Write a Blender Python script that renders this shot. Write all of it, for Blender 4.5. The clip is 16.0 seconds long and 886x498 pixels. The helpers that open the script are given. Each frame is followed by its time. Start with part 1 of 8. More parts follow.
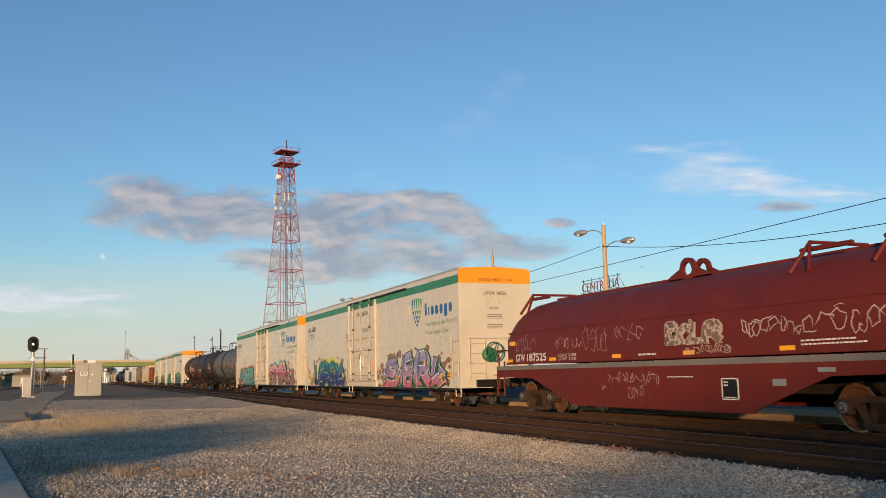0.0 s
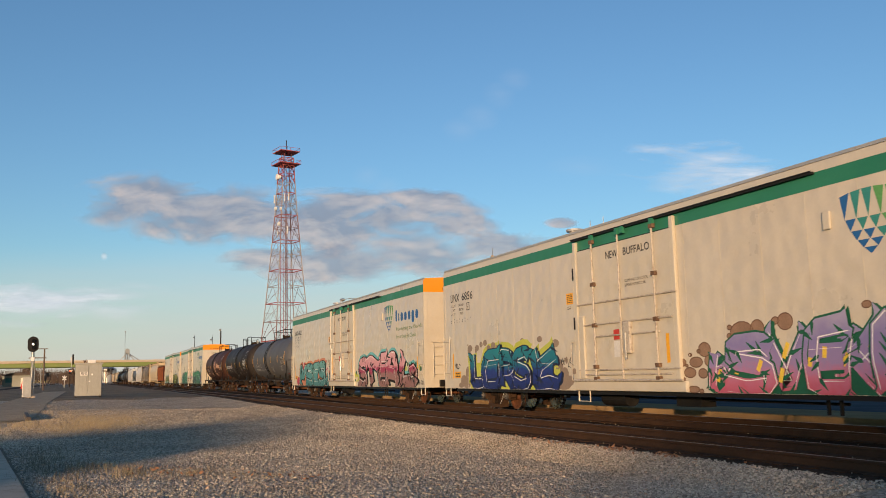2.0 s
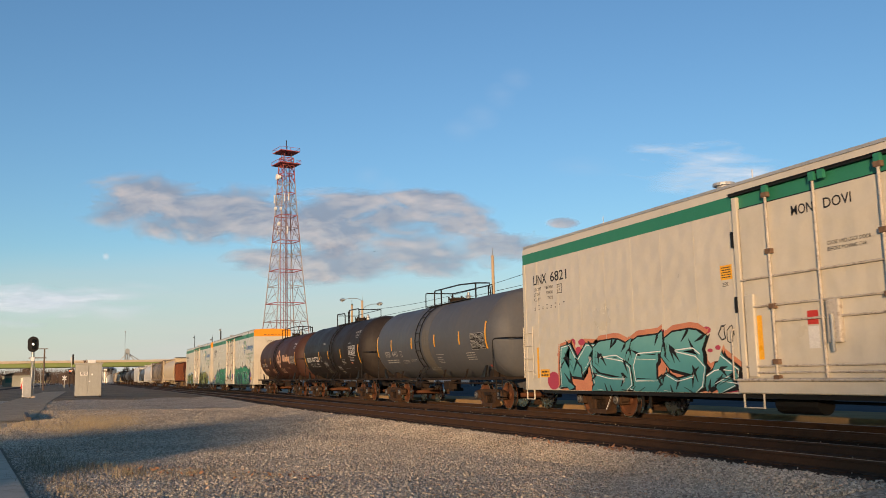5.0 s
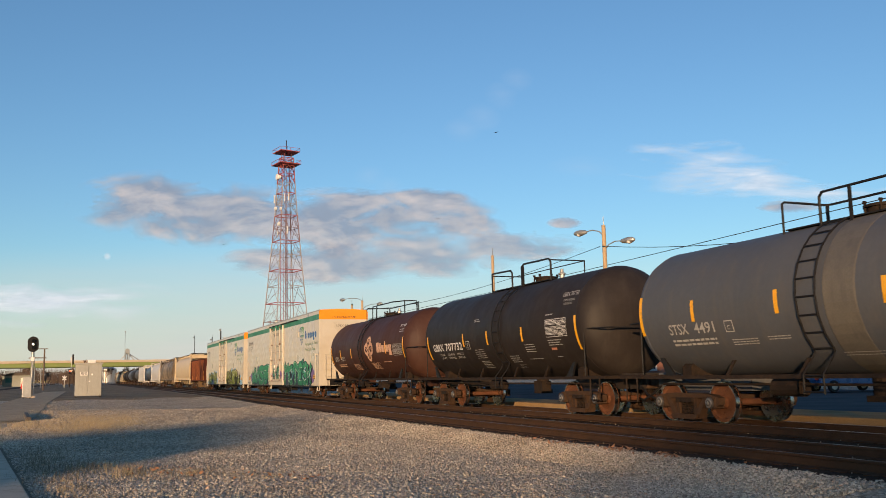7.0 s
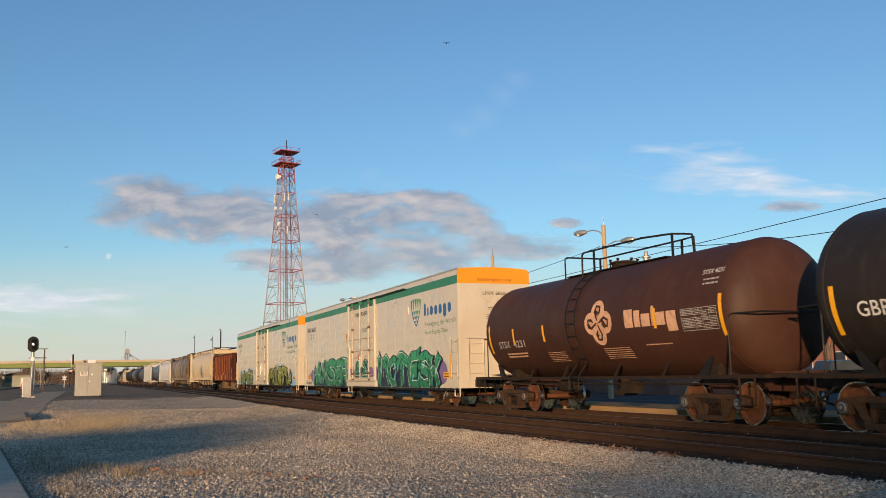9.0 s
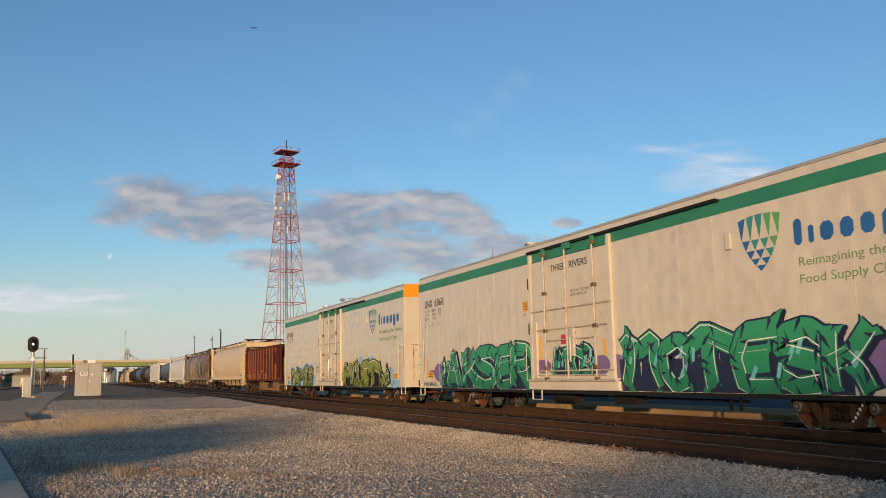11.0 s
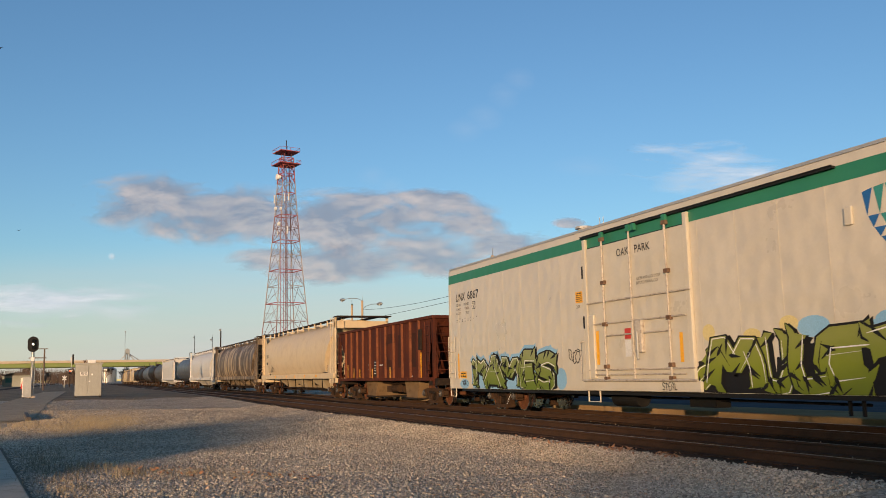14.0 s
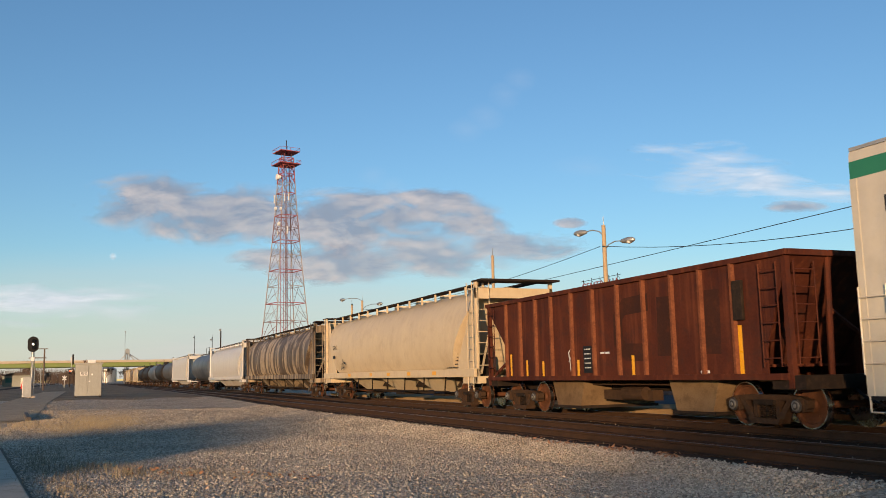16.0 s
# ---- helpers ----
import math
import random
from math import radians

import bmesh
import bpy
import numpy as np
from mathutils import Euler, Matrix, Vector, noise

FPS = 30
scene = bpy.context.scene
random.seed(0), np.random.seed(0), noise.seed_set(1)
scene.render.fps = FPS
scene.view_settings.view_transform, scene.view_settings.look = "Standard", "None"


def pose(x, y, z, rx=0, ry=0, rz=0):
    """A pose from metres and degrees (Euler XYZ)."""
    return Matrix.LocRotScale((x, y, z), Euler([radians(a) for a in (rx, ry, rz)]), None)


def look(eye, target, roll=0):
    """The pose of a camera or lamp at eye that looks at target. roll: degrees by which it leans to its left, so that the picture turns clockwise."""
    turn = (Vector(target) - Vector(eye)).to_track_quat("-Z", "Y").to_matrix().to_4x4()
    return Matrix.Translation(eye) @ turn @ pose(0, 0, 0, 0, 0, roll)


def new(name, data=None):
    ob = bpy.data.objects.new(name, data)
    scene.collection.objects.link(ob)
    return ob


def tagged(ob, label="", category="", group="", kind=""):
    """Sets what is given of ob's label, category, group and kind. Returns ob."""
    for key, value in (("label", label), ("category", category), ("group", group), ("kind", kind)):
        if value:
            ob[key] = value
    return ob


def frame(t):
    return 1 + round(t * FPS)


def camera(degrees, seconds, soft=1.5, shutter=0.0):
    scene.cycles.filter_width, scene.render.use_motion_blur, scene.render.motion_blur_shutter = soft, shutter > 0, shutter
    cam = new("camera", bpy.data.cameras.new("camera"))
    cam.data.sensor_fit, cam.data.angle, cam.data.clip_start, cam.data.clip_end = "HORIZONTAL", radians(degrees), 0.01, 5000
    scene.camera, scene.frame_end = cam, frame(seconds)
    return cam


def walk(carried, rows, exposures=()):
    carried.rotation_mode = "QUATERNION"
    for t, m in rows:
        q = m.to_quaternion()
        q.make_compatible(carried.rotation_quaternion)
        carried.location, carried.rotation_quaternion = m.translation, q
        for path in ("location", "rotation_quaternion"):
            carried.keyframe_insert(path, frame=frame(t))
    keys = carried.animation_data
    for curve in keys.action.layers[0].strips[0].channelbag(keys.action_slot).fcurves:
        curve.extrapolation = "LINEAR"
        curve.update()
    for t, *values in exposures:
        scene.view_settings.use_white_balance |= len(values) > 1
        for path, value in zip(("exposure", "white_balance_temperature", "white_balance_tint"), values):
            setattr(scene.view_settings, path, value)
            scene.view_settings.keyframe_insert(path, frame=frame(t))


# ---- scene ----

# ---------------------------------------------------------------- camera
EYE = Vector((0.0, 0.0, 1.56))
YAW, PITCH, ROLL = radians(-67.81), radians(8.07), -1.18
AIM = Vector((math.sin(YAW) * math.cos(PITCH), math.cos(YAW) * math.cos(PITCH), math.sin(PITCH)))
cam = camera(53.38, 16.0, soft=0.5, shutter=0.08)
STAND = look(EYE, EYE + AIM * 10, ROLL)
walk(cam, [(0.0, STAND), (16.0, STAND)], exposures=[(t, e, 6700, 13) for t, e in ((0.0, 0.05), (1.5, -0.02), (4.0, -0.02), (6.5, 0.09), (9.0, 0.08), (11.5, -0.02), (14.5, -0.02), (16.0, 0.06))])

# ---------------------------------------------------------------- light
SUN_AZ, SUN_EL = math.atan2(0.81, -0.58), radians(4.8)
world = bpy.data.worlds.new("evening_sky")
scene.world = world
world.use_nodes = True
wn = world.node_tree
sky = wn.nodes.new("ShaderNodeTexSky")
sky.sky_type, sky.sun_disc = "NISHITA", False
sky.sun_elevation, sky.sun_rotation = SUN_EL, SUN_AZ
sky.air_density, sky.dust_density, sky.ozone_density = 1.0, 0.0, 3.2
wn.links.new(sky.outputs[0], wn.nodes["Background"].inputs[0])
wn.nodes["Background"].inputs[1].default_value = 0.24

sun_data = bpy.data.lights.new("sun", "SUN")
sun_data.energy, sun_data.angle, sun_data.color = 5.0, radians(0.8), (1.0, 0.66, 0.36)
sun = new("sun", sun_data)
SUN_DIR = Vector((math.sin(SUN_AZ) * math.cos(SUN_EL), math.cos(SUN_AZ) * math.cos(SUN_EL), math.sin(SUN_EL)))
sun.matrix_world = look(SUN_DIR * 200, (0, 0, 0))


# ---------------------------------------------------------------- mesh kit
class Mesh:
    """Vertices and faces gathered by hand; part() turns them into one mesh object."""

    def __init__(self):
        self.v, self.f = [], []

    def add(self, verts, faces):
        n = len(self.v)
        self.v += [tuple(p) for p in verts]
        self.f += [tuple(n + i for i in f) for f in faces]
        return self

    def box(self, c, s, m=None):
        x, y, z = (a / 2 for a in s)
        vs = [Vector((sx * x, sy * y, sz * z)) for sz in (-1, 1) for sy in (-1, 1) for sx in (-1, 1)]
        vs = [(m @ p if m else p) + Vector(c) for p in vs]
        return self.add(vs, [(0, 2, 3, 1), (4, 5, 7, 6), (0, 1, 5, 4), (2, 6, 7, 3), (0, 4, 6, 2), (1, 3, 7, 5)])

    def span(self, a, b):
        c = [(i + j) / 2 for i, j in zip(a, b)]
        return self.box(c, [abs(i - j) for i, j in zip(a, b)])

    def cyl(self, a, b, r, n=8, r2=None, caps=True):
        a, b = Vector(a), Vector(b)
        r2 = r if r2 is None else r2
        d = (b - a).normalized()
        u = d.orthogonal().normalized()
        w = d.cross(u)
        ring = [(u * math.cos(2 * math.pi * i / n) + w * math.sin(2 * math.pi * i / n)) for i in range(n)]
        vs = [a + q * r for q in ring] + [b + q * r2 for q in ring]
        fs = [(i, (i + 1) % n, n + (i + 1) % n, n + i) for i in range(n)]
        if caps:
            fs += [tuple(range(n - 1, -1, -1)), tuple(range(n, 2 * n))]
        return self.add(vs, fs)

    def tube(self, pts, r, n=6):
        """A round bar swept in one piece along a path."""
        pts = [Vector(q) for q in pts]
        rings, u = [], None
        for i, q in enumerate(pts):
            d0 = (pts[i] - pts[i - 1]).normalized() if i else None
            d1 = (pts[i + 1] - pts[i]).normalized() if i < len(pts) - 1 else None
            d = ((d0 or d1) + (d1 or d0))
            d = (d if d.length > 1e-4 else (d0 or d1)).normalized()
            u = d.orthogonal().normalized() if u is None else (u - d * u.dot(d)).normalized()
            w = d.cross(u)
            rings.append([q + (u * math.cos(2 * math.pi * k / n) + w * math.sin(2 * math.pi * k / n)) * r for k in range(n)])
        fs = [(i * n + k, i * n + (k + 1) % n, (i + 1) * n + (k + 1) % n, (i + 1) * n + k) for i in range(len(pts) - 1) for k in range(n)]
        fs += [tuple(range(n - 1, -1, -1)), tuple((len(pts) - 1) * n + k for k in range(n))]
        return self.add([q for ring in rings for q in ring], fs)

    def prism(self, poly, axis, lo, hi):
        """A flat outline pulled along an axis: 0 takes (y, z), 1 takes (x, z), 2 takes (x, y)."""
        def put(p, q):
            return (q, p[0], p[1]) if axis == 0 else (p[0], q, p[1]) if axis == 1 else (p[0], p[1], q)
        n = len(poly)
        vs = [put(p, lo) for p in poly] + [put(p, hi) for p in poly]
        fs = [(i, (i + 1) % n, n + (i + 1) % n, n + i) for i in range(n)]
        return self.add(vs, fs + [tuple(range(n - 1, -1, -1)), tuple(range(n, 2 * n))])

    def lathe(self, prof, n=24, centre=(0, 0, 0), axis="x"):
        """A profile of (along, radius) turned round an axis through centre."""
        vs, fs = [], []
        for a, r in prof:
            for i in range(n):
                t = 2 * math.pi * i / n
                p = {"x": (a, r * math.cos(t), r * math.sin(t)), "y": (r * math.cos(t), a, r * math.sin(t)), "z": (r * math.cos(t), r * math.sin(t), a)}[axis]
                vs.append((p[0] + centre[0], p[1] + centre[1], p[2] + centre[2]))
        for k in range(len(prof) - 1):
            for i in range(n):
                j = (i + 1) % n
                fs.append((k * n + i, k * n + j, (k + 1) * n + j, (k + 1) * n + i))
        fs += [tuple(range(n - 1, -1, -1)), tuple((len(prof) - 1) * n + i for i in range(n))]
        return self.add(vs, fs)

    def grid(self, rows):
        """A sheet from rows of points."""
        n = len(rows[0])
        return self.add([p for r in rows for p in r],
                        [(k * n + i, k * n + i + 1, (k + 1) * n + i + 1, (k + 1) * n + i) for k in range(len(rows) - 1) for i in range(n - 1)])


def mesh_data(name, m, material, smooth=0.0):
    me = bpy.data.meshes.new(name)
    me.from_pydata(m.v, [], m.f)
    bm = bmesh.new()
    bm.from_mesh(me)
    bmesh.ops.recalc_face_normals(bm, faces=bm.faces)
    bm.to_mesh(me)
    bm.free()
    if smooth:
        me.polygons.foreach_set("use_smooth", [True] * len(me.polygons))
        me.set_sharp_from_angle(angle=radians(smooth))
    if material:
        me.materials.append(material)
    return me


def part(name, m, material, parent=None, label="", smooth=0.0, bevel=0.0):
    """Links gathered geometry, or a ready mesh, as one object under its thing or part."""
    ob = new(name, m if isinstance(m, bpy.types.Mesh) else mesh_data(name, m, material, smooth))
    ob.parent = parent
    if bevel:
        mod = ob.modifiers.new("edge", "BEVEL")
        mod.width, mod.segments, mod.limit_method, mod.angle_limit = bevel, 2, "ANGLE", radians(40)
    return tagged(ob, label)


def thing(name, at, label, category, group="", kind=""):
    ob = new(name)
    ob.matrix_basis = at
    return tagged(ob, label, category, group, kind)


FONTS = {}


def lettering(text, size, wide=None, bold=0.0):
    """The built-in font's outline of a text as (vertices, faces), its left foot at 0, 0; wide: the width it is fitted to."""
    key = (text, bold)
    if key not in FONTS:
        cu = bpy.data.curves.new("text", "FONT")
        cu.body, cu.size, cu.resolution_u, cu.offset = text, 1.0, 3, bold
        ob = new("text", cu)
        dg = bpy.context.evaluated_depsgraph_get()
        me = bpy.data.meshes.new_from_object(ob.evaluated_get(dg))
        vs = np.array([v.co[:2] for v in me.vertices])
        fs = [tuple(p.vertices) for p in me.polygons]
        bpy.data.objects.remove(ob)
        bpy.data.curves.remove(cu)
        bpy.data.meshes.remove(me)
        lo, hi = vs.min(0), vs.max(0)
        FONTS[key] = ((vs - lo), fs, hi - lo)
    vs, fs, ext = FONTS[key]
    cap = size / 0.72
    k = (wide / ext[0]) if wide else cap
    return [(p[0] * k, p[1] * cap) for p in vs], fs


def on_side(y):
    return lambda u, v: (u, y, v)


def on_end(x):
    return lambda u, v: (x, u, v)


def on_tank(r, zc, lift=0.012):
    return lambda u, v: (u, -(r + lift) * math.cos((v - zc) / r), zc + (r + lift) * math.sin((v - zc) / r))


def write(text, x, z, size, place, material, parent, wide=None, bold=0.0, name="lettering"):
    vs, fs = lettering(text, size, wide, bold)
    m = Mesh().add([place(x + u, z + v) for u, v in vs], fs)
    return tagged(part(name, m, material, parent), kind="stuff")


def bars(rows, place, material, parent, name="small_print"):
    """Lines of print too small to read: rows of (x0, x1, z, height), broken into word-long bars."""
    rnd, m = random.Random(int(rows[0][0] * 100) + len(rows)), Mesh()
    for x0, x1, z, h in rows:
        x = x0
        while x < x1 - 0.02:
            w = min(rnd.uniform(1.5, 4.5) * h, x1 - x)
            m.add([place(x, z), place(x + w, z), place(x + w, z + h), place(x, z + h)], [(0, 1, 2, 3)])
            x += w + h * 0.7
    return tagged(part(name, m, material, parent), kind="stuff")


def patch(x0, x1, z0, z1, place, material, parent, name="stripe", label="", steps=8):
    m = Mesh().grid([[place(x0 + (x1 - x0) * i / 2, z0 + (z1 - z0) * k / steps) for i in range(3)] for k in range(steps + 1)])
    return part(name, m, material, parent, label)


# ---------------------------------------------------------------- materials
def node(nt, kind, **inputs):
    n = nt.nodes.new(kind)
    for k, v in inputs.items():
        n.inputs[k.replace("_", " ")].default_value = v
    return n


def ramp(nt, fac, stops):
    r = nt.nodes.new("ShaderNodeValToRGB")
    r.color_ramp.elements[0].position, r.color_ramp.elements[0].color = stops[0][0], (*stops[0][1], 1)
    r.color_ramp.elements[1].position, r.color_ramp.elements[1].color = stops[-1][0], (*stops[-1][1], 1)
    for p, c in stops[1:-1]:
        e = r.color_ramp.elements.new(p)
        e.color = (*c, 1)
    nt.links.new(fac, r.inputs[0])
    return r.outputs[0]


def mixed(nt, fac, a, b, mode="MIX"):
    m = nt.nodes.new("ShaderNodeMix")
    m.data_type, m.blend_type = "RGBA", mode
    for sock, val in ((m.inputs[0], fac), (m.inputs[6], a), (m.inputs[7], b)):
        if isinstance(val, (int, float)):
            sock.default_value = val
        elif isinstance(val, tuple):
            sock.default_value = (*val, 1)
        else:
            nt.links.new(val, sock)
    return m.outputs[2]


def surface(name, a, b, rough=0.6, metal=0.0, scale=1.5, fine=30.0, bump=0.15, stretch=(1, 1, 1), dirt=None, dirt_amount=0.35, streak=None, spread=0.25, random_tint=0.0, gloss_var=0.12, bump_dist=0.01, grain_amount=0.12, spec=0.5, wave=0.0):
    """Paint, metal, stone: two tones by a broad noise, fine grain in tone and relief, optional dirt blotches and upright streaks."""
    mt = bpy.data.materials.new(name)
    mt.use_nodes = True
    nt = mt.node_tree
    bs = nt.nodes["Principled BSDF"]
    tc = nt.nodes.new("ShaderNodeTexCoord")
    mp = nt.nodes.new("ShaderNodeMapping")
    mp.inputs["Scale"].default_value = stretch
    nt.links.new(tc.outputs["Object"], mp.inputs[0])
    n1 = node(nt, "ShaderNodeTexNoise", Scale=scale, Detail=5.0, Roughness=0.6)
    n2 = node(nt, "ShaderNodeTexNoise", Scale=fine, Detail=3.0, Roughness=0.6)
    for n in (n1, n2):
        nt.links.new(mp.outputs[0], n.inputs["Vector"])
    col = ramp(nt, n1.outputs[0], [(0.5 - spread, a), (0.5 + spread, b)])
    grain = ramp(nt, n2.outputs[0], [(0.3, (1 - grain_amount,) * 3), (0.7, (1 + grain_amount * 0.8,) * 3)])
    col = mixed(nt, 1.0, col, grain, "MULTIPLY")
    if streak:
        sm = nt.nodes.new("ShaderNodeMapping")
        sm.inputs["Scale"].default_value = (2.2, 2.2, 0.12) if streak[1] < 0.8 else (0.62, 0.62, 0.04)
        nt.links.new(tc.outputs["Object"], sm.inputs[0])
        sn = node(nt, "ShaderNodeTexNoise", Scale=2.0, Detail=6.0, Roughness=0.65)
        nt.links.new(sm.outputs[0], sn.inputs["Vector"])
        col = mixed(nt, ramp(nt, sn.outputs[0], [(0.5 - 0.06 * (streak[1] > 0.8), (0, 0, 0)), (0.72 - 0.19 * (streak[1] > 0.8), (streak[1],) * 3)]), col, streak[0])
    if dirt:
        dn = node(nt, "ShaderNodeTexNoise", Scale=scale * 2.7, Detail=8.0, Roughness=0.7)
        nt.links.new(tc.outputs["Object"], dn.inputs["Vector"])
        col = mixed(nt, ramp(nt, dn.outputs[0], [(0.5, (0, 0, 0)), (0.7, (dirt_amount,) * 3)]), col, dirt)
    if random_tint:
        oi = nt.nodes.new("ShaderNodeObjectInfo")
        col = mixed(nt, 1.0, col, ramp(nt, oi.outputs["Random"], [(0.0, (1 - random_tint,) * 3), (1.0, (1 + random_tint,) * 3)]), "MULTIPLY")
    nt.links.new(col, bs.inputs["Base Color"])
    rr = ramp(nt, n1.outputs[0], [(0.3, (max(rough - gloss_var, 0.05),) * 3), (0.7, (min(rough + gloss_var, 1),) * 3)])
    nt.links.new(rr, bs.inputs["Roughness"])
    bs.inputs["Metallic"].default_value = metal
    bp = node(nt, "ShaderNodeBump", Strength=bump, Distance=bump_dist)
    nt.links.new(n2.outputs[0], bp.inputs["Height"])
    bs.inputs["Specular IOR Level"].default_value = spec
    if wave:
        n3 = node(nt, "ShaderNodeTexVoronoi", Scale=2.3, Randomness=0.6)
        n3.feature = "SMOOTH_F1"
        n3.inputs["Smoothness"].default_value = 0.6
        nt.links.new(tc.outputs["Object"], n3.inputs["Vector"])
        bw = node(nt, "ShaderNodeBump", Strength=min(wave, 1.0), Distance=0.04 * (1 + wave))
        nt.links.new(n3.outputs[0], bw.inputs["Height"])
        nt.links.new(bw.outputs[0], bp.inputs["Normal"])
    nt.links.new(bp.outputs[0], bs.inputs["Normal"])
    return mt


def fade(name, stops, z0, z1, rough=0.5):
    """Spray paint that runs from one colour to the next between two heights, with speckle."""
    mt = bpy.data.materials.new(name)
    mt.use_nodes = True
    nt = mt.node_tree
    bs = nt.nodes["Principled BSDF"]
    tc = nt.nodes.new("ShaderNodeTexCoord")
    sx = nt.nodes.new("ShaderNodeSeparateXYZ")
    nt.links.new(tc.outputs["Object"], sx.inputs[0])
    n1 = node(nt, "ShaderNodeTexNoise", Scale=2.5, Detail=5.0, Roughness=0.65)
    nt.links.new(tc.outputs["Object"], n1.inputs["Vector"])
    mr = nt.nodes.new("ShaderNodeMapRange")
    mr.inputs[1].default_value, mr.inputs[2].default_value = z0, z1
    nt.links.new(sx.outputs[2], mr.inputs[0])
    ad = nt.nodes.new("ShaderNodeMath")
    ad.operation = "MULTIPLY_ADD"
    ad.inputs[1].default_value, ad.inputs[2].default_value = 0.5, -0.25
    nt.links.new(n1.outputs[0], ad.inputs[0])
    a2 = nt.nodes.new("ShaderNodeMath")
    nt.links.new(ad.outputs[0], a2.inputs[0])
    nt.links.new(mr.outputs[0], a2.inputs[1])
    nt.links.new(ramp(nt, a2.outputs[0], stops), bs.inputs["Base Color"])
    bs.inputs["Roughness"].default_value = rough
    return mt


def glow(name, colour, strength):
    mt = bpy.data.materials.new(name)
    mt.use_nodes = True
    bs = mt.node_tree.nodes["Principled BSDF"]
    bs.inputs["Base Color"].default_value = (*colour, 1)
    bs.inputs["Emission Color"].default_value = (*colour, 1)
    bs.inputs["Emission Strength"].default_value = strength
    return mt


WHITE = surface("cream_car_paint", (0.52, 0.475, 0.385), (0.60, 0.555, 0.46), 0.36, scale=0.55, fine=14, bump=0.02, grain_amount=0.025, wave=0.5, dirt=(0.42, 0.36, 0.28), dirt_amount=0.10, streak=((0.44, 0.37, 0.29), 0.035))
GREEN = surface("green_band_paint", (0.02, 0.17, 0.10), (0.03, 0.21, 0.125), 0.42, scale=0.8, bump=0.04, grain_amount=0.05, spec=0.4, wave=0.2)
ORANGE = surface("orange_end_paint", (0.80, 0.28, 0.012), (0.86, 0.33, 0.02), 0.42, scale=0.8, bump=0.04, grain_amount=0.05, spec=0.4, wave=0.2)
STEEL_DARK = surface("dark_undergear", (0.016, 0.012, 0.010), (0.034, 0.024, 0.018), 0.75, scale=3, dirt=(0.07, 0.045, 0.03), dirt_amount=0.5, spec=0.12)
TRUCK = surface("rusty_cast_steel", (0.034, 0.021, 0.014), (0.074, 0.043, 0.027), 0.8, scale=4, dirt=(0.10, 0.064, 0.04), dirt_amount=0.4, bump=0.3, spec=0.12)
WHEEL = surface("brown_wheel_steel", (0.085, 0.036, 0.020), (0.16, 0.068, 0.036), 0.7, scale=3, dirt=(0.03, 0.02, 0.015), dirt_amount=0.5, spec=0.12)
TREAD = surface("polished_tread", (0.45, 0.42, 0.40), (0.6, 0.57, 0.55), 0.28, metal=1.0, scale=6, bump=0.03)
CAP = surface("dark_bearing_cap", (0.024, 0.023, 0.024), (0.055, 0.05, 0.05), 0.6, scale=5)
CAPRING = surface("pale_cap_ring", (0.12, 0.115, 0.11), (0.24, 0.23, 0.22), 0.5, metal=0.3, scale=9)
BLACK = surface("black_paint", (0.010, 0.010, 0.011), (0.018, 0.017, 0.017), 0.55, scale=4, bump=0.05, spec=0.2)
INK = surface("black_stencil", (0.015, 0.015, 0.017), (0.025, 0.024, 0.024), 0.55, bump=0.02)
PALE = surface("white_stencil", (0.62, 0.61, 0.58), (0.74, 0.73, 0.70), 0.55, bump=0.02)
YELLOW = surface("yellow_reflector", (0.78, 0.36, 0.01), (0.86, 0.43, 0.02), 0.35, scale=5, bump=0.03)
BLUE = surface("blue_logo_paint", (0.015, 0.10, 0.30), (0.02, 0.13, 0.36), 0.45, bump=0.02)
TEALMARK = surface("teal_logo_paint", (0.03, 0.22, 0.20), (0.04, 0.27, 0.24), 0.45, bump=0.02)
LEAFGREEN = surface("leaf_green_logo_paint", (0.09, 0.30, 0.09), (0.12, 0.36, 0.11), 0.45, bump=0.02)
SLOGAN = surface("dull_green_letter_paint", (0.12, 0.24, 0.10), (0.15, 0.28, 0.12), 0.5, bump=0.02)
RED = surface("red_tag", (0.45, 0.03, 0.02), (0.55, 0.05, 0.03), 0.5)
GEAR = surface("worn_door_gear", (0.40, 0.36, 0.30), (0.55, 0.50, 0.43), 0.5, scale=4, bump=0.1, dirt=(0.10, 0.06, 0.035), dirt_amount=0.75)
RUSTGEAR = surface("rusty_door_gear", (0.10, 0.058, 0.036), (0.22, 0.14, 0.09), 0.7, scale=6, bump=0.15, spec=0.2)
ROOF = surface("grey_roof_metal", (0.36, 0.36, 0.36), (0.46, 0.46, 0.46), 0.5, metal=0.3)
MAROON = surface("maroon_coil_car_paint", (0.105, 0.0145, 0.011), (0.145, 0.0205, 0.0155), 0.6, scale=0.7, fine=12, bump=0.05, dirt=(0.06, 0.014, 0.012), dirt_amount=0.35, streak=((0.15, 0.035, 0.03), 0.3), grain_amount=0.05, spec=0.25, wave=0.2)
GREYBAND = surface("grey_ledge_paint", (0.13, 0.125, 0.115), (0.19, 0.18, 0.165), 0.6, dirt=(0.14, 0.06, 0.05), dirt_amount=0.4)
TANKGREY = surface("grey_tank_paint", (0.074, 0.080, 0.092), (0.102, 0.108, 0.121), 0.58, scale=0.5, fine=10, bump=0.05, dirt=(0.11, 0.095, 0.08), dirt_amount=0.3, streak=((0.14, 0.125, 0.11), 0.3), grain_amount=0.05, spec=0.25, wave=0.2)
